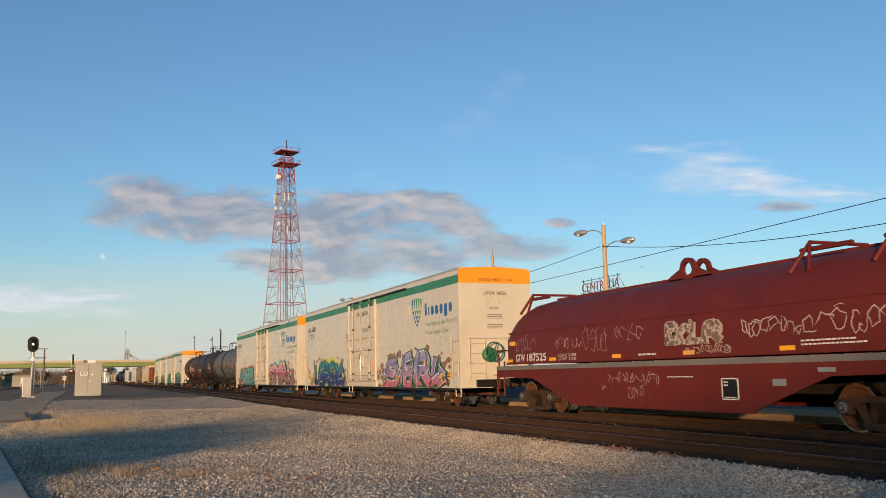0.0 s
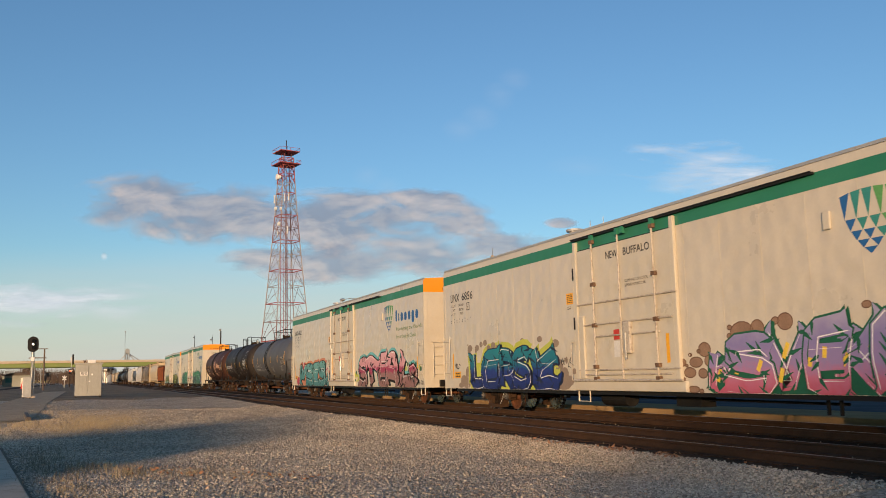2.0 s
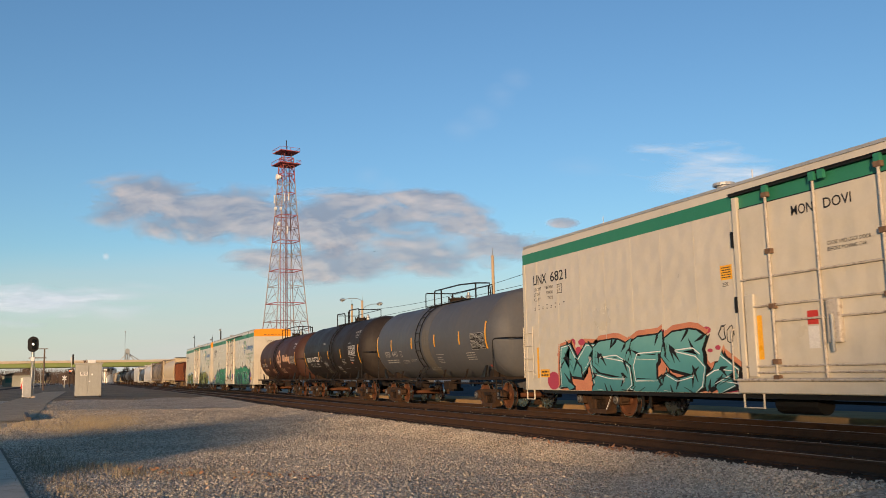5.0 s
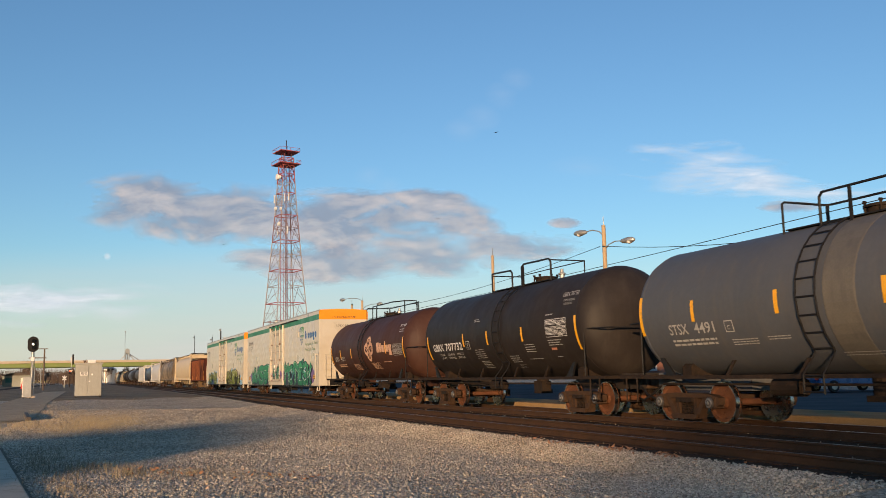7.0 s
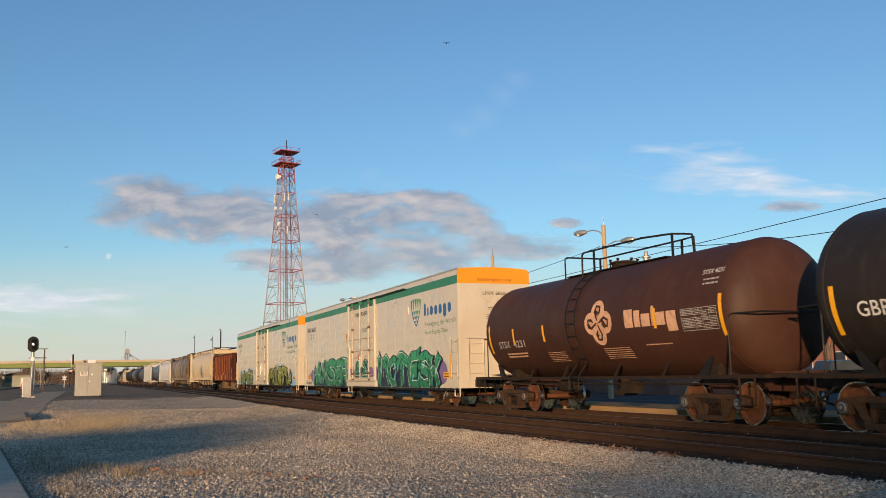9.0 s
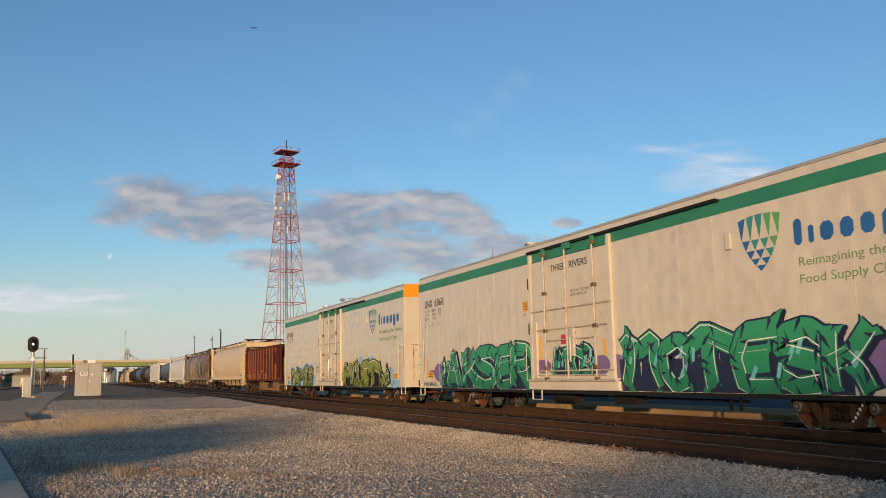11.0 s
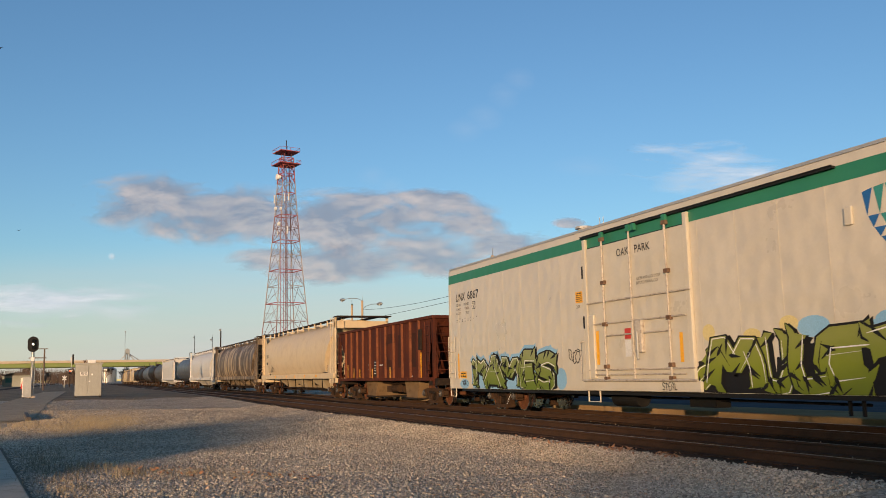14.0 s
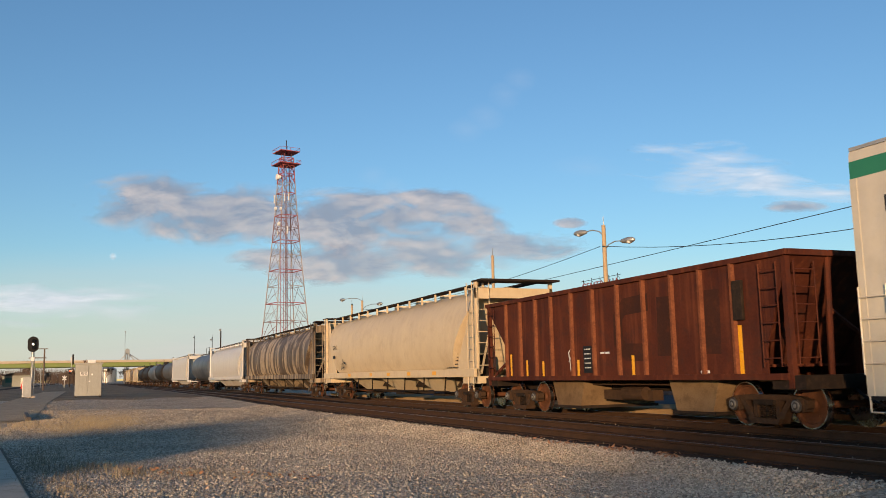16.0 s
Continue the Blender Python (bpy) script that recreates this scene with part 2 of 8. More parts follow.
TANKBLACK = surface("black_tank_paint", (0.018, 0.0145, 0.013), (0.028, 0.022, 0.0195), 0.6, scale=0.5, fine=10, bump=0.05, dirt=(0.055, 0.045, 0.038), dirt_amount=0.3, streak=((0.06, 0.05, 0.043), 0.3), grain_amount=0.05, spec=0.25, wave=0.2)
TANKBROWN = surface("brown_tank_paint", (0.042, 0.018, 0.013), (0.066, 0.028, 0.019), 0.6, scale=0.5, fine=10, bump=0.06, dirt=(0.09, 0.045, 0.03), dirt_amount=0.35, streak=((0.085, 0.045, 0.033), 0.35), grain_amount=0.05, spec=0.25, wave=0.2)
TANKBLUE = surface("slate_blue_tank_paint", (0.07, 0.085, 0.11), (0.10, 0.115, 0.14), 0.5, scale=0.6, streak=((0.16, 0.15, 0.14), 0.3))
RUST = surface("rusty_hopper_paint", (0.055, 0.016, 0.011), (0.105, 0.031, 0.017), 0.8, scale=0.9, fine=16, bump=0.15, spread=0.18, dirt=(0.035, 0.022, 0.020), dirt_amount=0.55, streak=((0.27, 0.085, 0.035), 0.4), spec=0.12)
RIBRUST = surface("bright_rust_rib", (0.13, 0.042, 0.021), (0.23, 0.085, 0.042), 0.85, scale=2.5, fine=20, bump=0.2, dirt=(0.06, 0.025, 0.018), dirt_amount=0.6, spec=0.1)
CREAM = surface("cream_hopper_paint", (0.55, 0.44, 0.29), (0.66, 0.55, 0.38), 0.5, scale=0.6, bump=0.05, dirt=(0.38, 0.27, 0.16), dirt_amount=0.35, streak=((0.42, 0.31, 0.20), 0.3), grain_amount=0.05, spec=0.25, wave=0.2)
TAN = surface("streaked_tan_hopper_paint", (0.34, 0.26, 0.17), (0.46, 0.36, 0.24), 0.6, scale=0.6, bump=0.06, dirt=(0.17, 0.12, 0.08), dirt_amount=0.6, streak=((0.07, 0.05, 0.036), 0.95))
PALEGREY = surface("pale_grey_hopper_paint", (0.55, 0.54, 0.52), (0.66, 0.65, 0.62), 0.5, scale=0.6, streak=((0.3, 0.28, 0.25), 0.4))
GALV = surface("galvanised_steel", (0.34, 0.34, 0.33), (0.46, 0.46, 0.44), 0.45, metal=0.6, scale=5, bump=0.06)
CONCRETE = surface("worn_concrete", (0.42, 0.36, 0.28), (0.54, 0.47, 0.37), 0.9, scale=1.2, fine=40, bump=0.4, dirt=(0.16, 0.13, 0.10), dirt_amount=0.5, spec=0.12)
SOIL = surface("dark_weedy_soil", (0.16, 0.13, 0.095), (0.28, 0.235, 0.175), 0.95, scale=1.5, fine=40, bump=0.8, bump_dist=0.03, dirt=(0.20, 0.165, 0.12), dirt_amount=0.5, spec=0.05)
PATH = surface("grey_brown_path", (0.42, 0.31, 0.20), (0.52, 0.40, 0.27), 0.9, scale=0.8, fine=40, bump=1.0, bump_dist=0.02, dirt=(0.10, 0.08, 0.06), dirt_amount=0.5, spec=0.12)
CABINETGREY = surface("dull_grey_cabinet_paint", (0.31, 0.31, 0.275), (0.38, 0.38, 0.345), 0.55, scale=2.0, bump=0.05, streak=((0.2, 0.2, 0.17), 0.3))
SANDY = surface("tan_weathered_concrete", (0.26, 0.175, 0.095), (0.38, 0.265, 0.15), 0.95, scale=1.0, fine=30, bump=0.4, dirt=(0.30, 0.20, 0.10), dirt_amount=0.5, spec=0.0)
ASPHALT = surface("worn_asphalt", (0.20, 0.145, 0.092), (0.32, 0.24, 0.16), 0.9, scale=0.16, fine=40, bump=1.0, bump_dist=0.03, dirt=(0.07, 0.052, 0.036), dirt_amount=0.8, spec=0.12)
CARPARK = surface("dark_car_park_asphalt", (0.085, 0.085, 0.085), (0.13, 0.13, 0.13), 0.9, scale=0.4, fine=60, bump=0.3, spec=0.0)
TIE = surface("creosoted_tie", (0.026, 0.016, 0.011), (0.056, 0.035, 0.023), 0.9, scale=5, fine=40, stretch=(4, 0.6, 4), bump=0.6, random_tint=0.3, spec=0.12)
RAIL = surface("rusty_rail_side", (0.042, 0.024, 0.015), (0.075, 0.042, 0.026), 0.8, scale=3, fine=30, bump=0.25, spec=0.12)
RAILTOP = surface("worn_rail_head", (0.12, 0.095, 0.08), (0.22, 0.18, 0.155), 0.42, metal=0.8, scale=2, stretch=(0.3, 4, 1), bump=0.05)
WOODPOLE = surface("weathered_pole_wood", (0.40, 0.28, 0.16), (0.52, 0.38, 0.23), 0.85, scale=2, fine=20, stretch=(3, 3, 0.3), bump=0.3)
TOWERRED = surface("faded_red_tower_steel", (0.30, 0.05, 0.05), (0.38, 0.085, 0.075), 0.6, scale=0.6)
TOWERWHITE = surface("dull_white_tower_steel", (0.27, 0.235, 0.22), (0.36, 0.32, 0.30), 0.6, scale=0.6)
TOWERPINK = surface("weathered_orange_tower_steel", (0.20, 0.10, 0.085), (0.27, 0.15, 0.13), 0.65, scale=0.6)
DISH = surface("white_antenna_plastic", (0.72, 0.70, 0.66), (0.8, 0.78, 0.74), 0.5)
BRIDGE = surface("green_girder_paint", (0.15, 0.21, 0.055), (0.20, 0.26, 0.075), 0.6, scale=0.3, streak=((0.2, 0.17, 0.08), 0.3))
BRIDGETOP = surface("tan_bridge_parapet", (0.42, 0.34, 0.25), (0.50, 0.42, 0.32), 0.85, scale=0.4)
BRANCH = surface("bare_branch_bark", (0.10, 0.07, 0.05), (0.16, 0.11, 0.08), 0.9)
TWIG = surface("far_bare_wood", (0.075, 0.052, 0.04), (0.13, 0.09, 0.065), 0.95, scale=0.3)
STRAW = surface("dry_straw", (0.34, 0.26, 0.145), (0.50, 0.395, 0.24), 0.8, scale=2)
DEADLEAF = surface("dead_oak_leaf", (0.20, 0.10, 0.055), (0.34, 0.18, 0.10), 0.8, scale=9, random_tint=0.3)
WALLPALE = surface("pale_shed_wall", (0.24, 0.26, 0.25), (0.32, 0.34, 0.32), 0.8, scale=0.4)
TEAL = surface("teal_shed_paint", (0.05, 0.17, 0.16), (0.07, 0.21, 0.20), 0.7)
ROOFDARK = surface("dark_shed_roof", (0.08, 0.07, 0.065), (0.13, 0.11, 0.10), 0.85)
CARBLUE = surface("blue_car_paint", (0.02, 0.09, 0.22), (0.03, 0.12, 0.27), 0.25)
CARDARK = surface("dark_car_paint", (0.015, 0.017, 0.025), (0.025, 0.028, 0.038), 0.25)
CARSILVER = surface("silver_car_paint", (0.45, 0.46, 0.48), (0.55, 0.56, 0.58), 0.28, metal=0.4)
TYRE = surface("tyre_rubber", (0.012, 0.012, 0.012), (0.02, 0.02, 0.02), 0.85)
GLASS = surface("dark_car_glass", (0.03, 0.04, 0.05), (0.05, 0.06, 0.075), 0.08, bump=0.0)
BRICKRED = surface("brick_building_wall", (0.26, 0.11, 0.07), (0.33, 0.15, 0.10), 0.9, scale=0.8, fine=12)


def gravel_material():
    """Crushed limestone: every cell a stone of its own tone, with relief, over broad patches of dust and damp."""
    mt = bpy.data.materials.new("crushed_stone")
    mt.use_nodes = True
    nt = mt.node_tree
    bs = nt.nodes["Principled BSDF"]
    tc = nt.nodes.new("ShaderNodeTexCoord")
    vo = node(nt, "ShaderNodeTexVoronoi", Scale=24.0)
    v2 = node(nt, "ShaderNodeTexVoronoi", Scale=60.0)
    nb = node(nt, "ShaderNodeTexNoise", Scale=0.45, Detail=6.0, Roughness=0.6)
    for n in (vo, v2, nb):
        nt.links.new(tc.outputs["Object"], n.inputs["Vector"])
    tone = nt.nodes.new("ShaderNodeSeparateColor")
    nt.links.new(vo.outputs["Color"], tone.inputs[0])
    stone = ramp(nt, tone.outputs[0], [(0.0, (0.28, 0.245, 0.20)), (0.45, (0.46, 0.41, 0.335)), (0.75, (0.60, 0.535, 0.435)), (1.0, (0.70, 0.63, 0.52))])
    patchy = ramp(nt, nb.outputs[0], [(0.3, (0.72, 0.70, 0.68)), (0.7, (1.1, 1.08, 1.04))])
    nt.links.new(mixed(nt, 1.0, stone, patchy, "MULTIPLY"), bs.inputs["Base Color"])
    bs.inputs["Roughness"].default_value = 0.9
    bs.inputs["Specular IOR Level"].default_value = 0.15
    b1 = node(nt, "ShaderNodeBump", Strength=0.9, Distance=0.05)
    b1.invert = True
    b2 = node(nt, "ShaderNodeBump", Strength=0.6, Distance=0.015)
    b2.invert = True
    nt.links.new(vo.outputs["Distance"], b1.inputs["Height"])
    nt.links.new(v2.outputs["Distance"], b2.inputs["Height"])
    nt.links.new(b1.outputs[0], b2.inputs["Normal"])
    nt.links.new(b2.outputs[0], bs.inputs["Normal"])
    return mt


def stone_material():
    mt = bpy.data.materials.new("loose_stones")
    mt.use_nodes = True
    nt = mt.node_tree
    bs = nt.nodes["Principled BSDF"]
    ge = nt.nodes.new("ShaderNodeNewGeometry")
    tc = nt.nodes.new("ShaderNodeTexCoord")
    n2 = node(nt, "ShaderNodeTexNoise", Scale=55.0, Detail=4.0)
    nb = node(nt, "ShaderNodeTexNoise", Scale=0.45, Detail=6.0, Roughness=0.6)
    for n in (n2, nb):
        nt.links.new(tc.outputs["Object"], n.inputs["Vector"])
    stone = ramp(nt, ge.outputs["Random Per Island"], [(0.0, (0.24, 0.21, 0.17)), (0.3, (0.41, 0.36, 0.295)), (0.65, (0.55, 0.485, 0.395)), (0.92, (0.70, 0.63, 0.515)), (1.0, (0.56, 0.39, 0.26))])
    grain = ramp(nt, n2.outputs[0], [(0.3, (0.75, 0.75, 0.75)), (0.7, (1.2, 1.2, 1.2))])
    patchy = ramp(nt, nb.outputs[0], [(0.3, (0.75, 0.73, 0.71)), (0.7, (1.1, 1.08, 1.04))])
    nt.links.new(mixed(nt, 1.0, mixed(nt, 1.0, stone, grain, "MULTIPLY"), patchy, "MULTIPLY"), bs.inputs["Base Color"])
    bs.inputs["Roughness"].default_value = 0.88
    bs.inputs["Specular IOR Level"].default_value = 0.2
    return mt


GRAVEL, STONES = gravel_material(), stone_material()
BALLAST = surface("brown_track_bed", (0.029, 0.019, 0.013), (0.056, 0.037, 0.025), 0.95, scale=1.0, fine=24, bump=1.0, bump_dist=0.05, dirt=(0.085, 0.056, 0.038), dirt_amount=0.4, spec=0.12)

# ---------------------------------------------------------------- ground and tracks
RAIL_TOP = 0.36
NEAR_TRACK, TRAIN_TRACK = 10.05, 13.80


def step(a, b, x):
    t = min(max((x - a) / (b - a), 0), 1)
    return t * t * (3 - 2 * t)


def height(x, y):
    """The ground: a gravel apron, the low track bank, and the crossing level far down the line."""
    bank = 0.17 * step(7.5, 8.7, y) * (1 - step(16.5, 18.5, y)) + 0.06 * step(16.5, 18.5, y)
    rise = step(-40, -66, x)
    return bank * (1 - rise) + 0.30 * rise


def build_ground():
    xs = [-2600, -1600, -1000, -700, -500, -350, -250, -180, -130, -100, -80] + [-72 + 1.0 * i for i in range(38)] + [-34 + 0.5 * i for i in range(74)] + [4, 8, 14, 24, 40, 80, 200, 600, 2000]
    ys = [-2000, -600, -200, -80, -40, -20, -12] + [-8 + 0.5 * i for i in range(31)] + [7.5 + 0.2 * i for i in range(8)] + [9.5, 12, 14, 16, 16.5, 17, 17.5, 18, 18.5, 22, 30, 45, 70, 120, 250, 700, 2600]
    m = Mesh().grid([[(x, y, height(x, y) + (0.035 * noise.noise((x * 0.6, y * 0.6, 0)) if y < 7.6 and x > -60 else 0)) for x in xs] for y in ys])
    ob = part("ground", m, GRAVEL, None, "", 60)
    tagged(ob, "grey crushed limestone apron beside the tracks", "gravel ground", "", "structure")
    return ob


ground = build_ground()


def build_bed():
    xs = [-400, -250, -150, -100, -80, -72] + [-66 + 1.0 * i for i in range(74)] + [20, 60]
    m = Mesh().grid([[(x, y, height(x, y) + z) for x in xs] for y, z in ((8.35, -0.03), (8.75, 0.012), (9.3, 0.016), (10.8, 0.016), (12.0, 0.02), (13.05, 0.016), (14.6, 0.016), (15.4, 0.012), (16.0, -0.03))])
    return tagged(part("track_bed", m, BALLAST), "brown dirty ballast under the two tracks", "track bed", "", "structure")


build_bed()


def build_rails():
    prof = [(-0.07, 0), (-0.07, 0.012), (-0.012, 0.03), (-0.012, 0.125), (-0.034, 0.135), (-0.036, 0.163), (-0.028, 0.17), (0.028, 0.17), (0.036, 0.163), (0.034, 0.135), (0.012, 0.125), (0.012, 0.03), (0.07, 0.012), (0.07, 0)]
    for k, yc in enumerate((NEAR_TRACK - 0.7535, NEAR_TRACK + 0.7535, TRAIN_TRACK - 0.7535, TRAIN_TRACK + 0.7535)):
        ob = part("rail", Mesh().prism([(yc + a, RAIL_TOP - 0.17 + b) for a, b in prof], 0, -700, 60), RAIL)
        tagged(ob, "rusty brown steel rail with a worn bright head", "rail", "rails of the two tracks", "structure")
        part("running_surface", Mesh().prism([(yc - 0.027, RAIL_TOP - 0.004), (yc + 0.027, RAIL_TOP - 0.004), (yc + 0.024, RAIL_TOP + 0.003), (yc - 0.024, RAIL_TOP + 0.003)], 0, -700, 60), RAILTOP, ob)


build_rails()


def ties():
    """Wooden ties: singly where the camera is near, joined further down the line."""
    rnd = random.Random(2)
    shapes = []
    for k in range(4):
        m = Mesh()
        w = 0.115 + 0.006 * k
        e = [rnd.uniform(-0.03, 0.03) for _ in range(8)]
        m.add([(-w, -1.3 + e[0], -0.18), (w, -1.3 + e[1], -0.18), (w, 1.3 + e[2], -0.18), (-w, 1.3 + e[3], -0.18), (-w + 0.012, -1.29 + e[0], 0), (w - 0.012, -1.29 + e[1], -0.006), (w - 0.012, 1.29 + e[2], 0), (-w + 0.012, 1.29 + e[3], -0.006)], [(0, 3, 2, 1), (4, 5, 6, 7), (0, 1, 5, 4), (1, 2, 6, 5), (2, 3, 7, 6), (3, 0, 4, 7)])
        shapes.append(mesh_data("tie", m, TIE))
    for yc, first, last in ((NEAR_TRACK, -62.0, 4.0), (TRAIN_TRACK, -62.0, 4.0)):
        tr = tagged(new("track"), "wooden ties of a railway track", "track", "tracks", "structure")
        x = first
        while x < last:
            t = part("tie", shapes[rnd.randrange(4)], None, tr)
            t.matrix_basis = pose(x, yc + rnd.uniform(-0.05, 0.05), RAIL_TOP - 0.168 + rnd.uniform(-0.006, 0.004), 0, 0, rnd.uniform(-1.2, 1.2))
            x += 0.53 + rnd.uniform(-0.03, 0.03)
    for yc in (NEAR_TRACK, TRAIN_TRACK):
        plates = Mesh()
        for k in range(110):
            for s in (-0.7535, 0.7535):
                plates.box((-62 + 0.53 * k, yc + s, RAIL_TOP - 0.166), (0.18, 0.34, 0.02))
        tagged(part("tie_plates", plates, RAIL), "rusty tie plates under the rails", "tie plates", "", "stuff")


ties()


# ---------------------------------------------------------------- rolling stock kit
SPEED, BRAKE, EASE = 0.91197 * 12.2, -0.013036 * 12.2, 0.00028119 * 12.2
MOVING, WHEELS = [], []
WHEEL_R = 0.457


def travel(t):
    return SPEED * t + BRAKE * t * t / 2 + EASE * t ** 3 / 6


def freight_car(name, x, label, category, group=""):
    """An Empty on the rail's level at the car's middle; x is its place along the track at the start."""
    ob = thing(name, pose(x, TRAIN_TRACK, RAIL_TOP), label, category, group)
    MOVING.append((ob, x))
    return ob


def wheel_meshes():
    m = Mesh()
    for s in (-1, 1):
        m.lathe([(s * 0.66, 0.09), (s * 0.69, 0.11), (s * 0.70, 0.33), (s * 0.665, 0.36), (s * 0.665, 0.435), (s * 0.79, 0.43), (s * 0.79, 0.37), (s * 0.745, 0.34), (s * 0.735, 0.14), (s * 0.80, 0.12), (s * 0.80, 0.09)], 28, axis="y")
        for i in range(2):
            a = math.pi * i + 0.4
            m.box((0.24 * math.cos(a), s * 0.745, 0.24 * math.sin(a)), (0.05, 0.012, 0.05))
    m.cyl((0, -0.66, 0), (0, 0.66, 0), 0.075, 12)
    t = Mesh().lathe([(0.664, WHEEL_R + 0.02), (0.664, 0.43), (0.795, 0.43), (0.795, WHEEL_R - 0.004), (0.70, WHEEL_R)], 40, axis="y")
    return mesh_data("wheelset", m, WHEEL, 35), mesh_data("tread", t, TREAD, 35)


def frame_mesh():
    """A cast truck side frame with its windows, spring nest and journal boxes."""
    m = Mesh()
    out = 0.09
    m.prism([(-1.12, 0.42), (-1.14, 0.56), (-0.95, 0.62), (-0.55, 0.66), (0.55, 0.66), (0.95, 0.62), (1.14, 0.56), (1.12, 0.42), (1.02, 0.36), (0.94, 0.50), (0.70, 0.55), (-0.70, 0.55), (-0.94, 0.50), (-1.02, 0.36)], 1, -out, out)
    for s in (-1, 1):
        m.prism([(s * 0.74, 0.56), (s * 0.60, 0.56), (s * 0.30, 0.20), (s * 0.30, 0.10), (s * 0.42, 0.12)], 1, -out, out)
        m.prism([(s * 0.36, 0.60), (s * 0.26, 0.60), (s * 0.26, 0.16), (s * 0.36, 0.16)], 1, -out * 0.8, out * 0.8)
        m.box((s * 0.89, 0, 0.46), (0.30, 0.26, 0.24))
    m.prism([(-0.46, 0.20), (0.46, 0.20), (0.38, 0.09), (-0.38, 0.09)], 1, -0.16, 0.16)
    return m


def spring_mesh():
    m = Mesh()
    for x in (-0.17, 0.0, 0.17):
        pts = [(x + 0.062 * math.cos(a * 0.9), 0.062 * math.sin(a * 0.9), 0.20 + 0.0052 * a) for a in range(0, 49)]
        m.tube(pts, 0.013, 4)
    m.box((0, 0, 0.51), (0.56, 0.3, 0.10))
    return m


WHEELSET, TREADS = wheel_meshes()
FRAME, SPRING = mesh_data("side_frame", frame_mesh(), TRUCK, 0), mesh_data("spring_nest", spring_mesh(), STEEL_DARK, 0)
CAPMESH = mesh_data("bearing_cap", Mesh().lathe([(0, 0.13), (-0.05, 0.13), (-0.07, 0.10), (-0.09, 0.05)], 16, axis="y").add([(0, 0, 0)], []), CAP, 40)
CAPRINGMESH = mesh_data("cap_ring", Mesh().lathe([(-0.066, 0.105), (-0.076, 0.10), (-0.082, 0.075), (-0.078, 0.07)], 16, axis="y").lathe([(-0.088, 0.04), (-0.098, 0.035), (-0.1, 0.01)], 12, axis="y"), CAPRING, 40)


def truck(car, x, spin=True, caps=True):
    m = Mesh()
    m.prism([(-0.85, 0.62), (-0.9, 0.50), (-0.4, 0.36), (0.4, 0.36), (0.9, 0.50), (0.85, 0.62)], 0, -0.2, 0.2)
    m.cyl((0, 0, 0.6), (0, 0, 0.72), 0.2, 16)
    for s in (-1, 1):
        m.box((s * 0.42, 0, 0.40), (0.10, 1.5, 0.14))
    tr = part("truck", m, TRUCK, car)
    tr.location = (x, 0, 0)
    for s in (-1, 1):
        f = part("side_frame", FRAME, None, tr)
        f.location = (0, s * 1.0, 0)
        g = part("spring_nest", SPRING, None, tr)
        g.location = (0, s * 1.0, 0)
    for s in (-1, 1):
        if caps:
            c = part("bearing_cap", CAPMESH, None, tr)
            c.location = (s * 0.89, -1.10, 0.457)
            part("cap_ring", CAPRINGMESH, None, tr).location = (s * 0.89, -1.10, 0.457)
        w = part("wheelset", WHEELSET, None, tr)
        w.location = (s * 0.89, 0, WHEEL_R)
        if spin:
            WHEELS.append((w, s * 0.89))
        for turn in (0, 180):
            td = part("tread", TREADS, None, tr)
            td.matrix_basis = pose(s * 0.89, 0, WHEEL_R, 0, 0, turn)
    return tr


def coupler(car, x, s):
    m = Mesh()
    m.span((x, -0.09, 0.78), (x + s * 0.75, 0.09, 0.96))
    m.prism([(x + s * 0.7, -0.16), (x + s * 0.75, -0.2), (x + s * 0.98, -0.17), (x + s * 1.02, -0.04), (x + s * 0.9, 0.02), (x + s * 0.94, 0.2), (x + s * 0.72, 0.16)], 2, 0.72, 1.02)
    part("coupler", m, TRUCK, car, "", 0, 0.015)
    h = Mesh().tube([(x - s * 0.05, -0.3, 0.8), (x + s * 0.3, -0.34, 0.58), (x + s * 0.75, -0.3, 0.42), (x + s * 1.0, -0.25, 0.46)], 0.03, 6)
    part("air_hose", h, BLACK, car)


def ladder(car, place, x0, x1, z0, z1, n, material, stand=0.05, name="ladder"):
    """Rails and rungs; place maps (along, out, up) to the car's space."""
    m = Mesh()
    for x in (x0, x1):
        m.cyl(place(x, stand, z0), place(x, stand, z1), 0.016, 6)
        for z in (z0 + 0.08, z1 - 0.08):
            m.cyl(place(x, 0, z), place(x, stand, z), 0.014, 5)
    part(name, m, material, car)
    for i in range(n):
        z = z0 + (z1 - z0) * (i + 0.5) / n
        part("rung", Mesh().cyl(place(x0, stand, z), place(x1, stand, z), 0.014, 6), material, car)


def stroke(m, pts, w, place, tip=0.55):
    """A flat brush stroke along a path, pointed a little at its ends."""
    n = len(pts)
    left, right = [], []
    for i, (x, z) in enumerate(pts):
        ax, az = pts[max(i - 1, 0)]
        bx, bz = pts[min(i + 1, n - 1)]
        dx, dz = bx - ax, bz - az
        d = math.hypot(dx, dz) or 1
        k = w / 2 * (tip if i in (0, n - 1) else 1.0)
        nx, nz = -dz / d * k, dx / d * k
        left.append(place(x + nx, z + nz))
        right.append(place(x - nx, z - nz))
    m.add(left + right, [(i, i + 1, n + i + 1, n + i) for i in range(n - 1)])


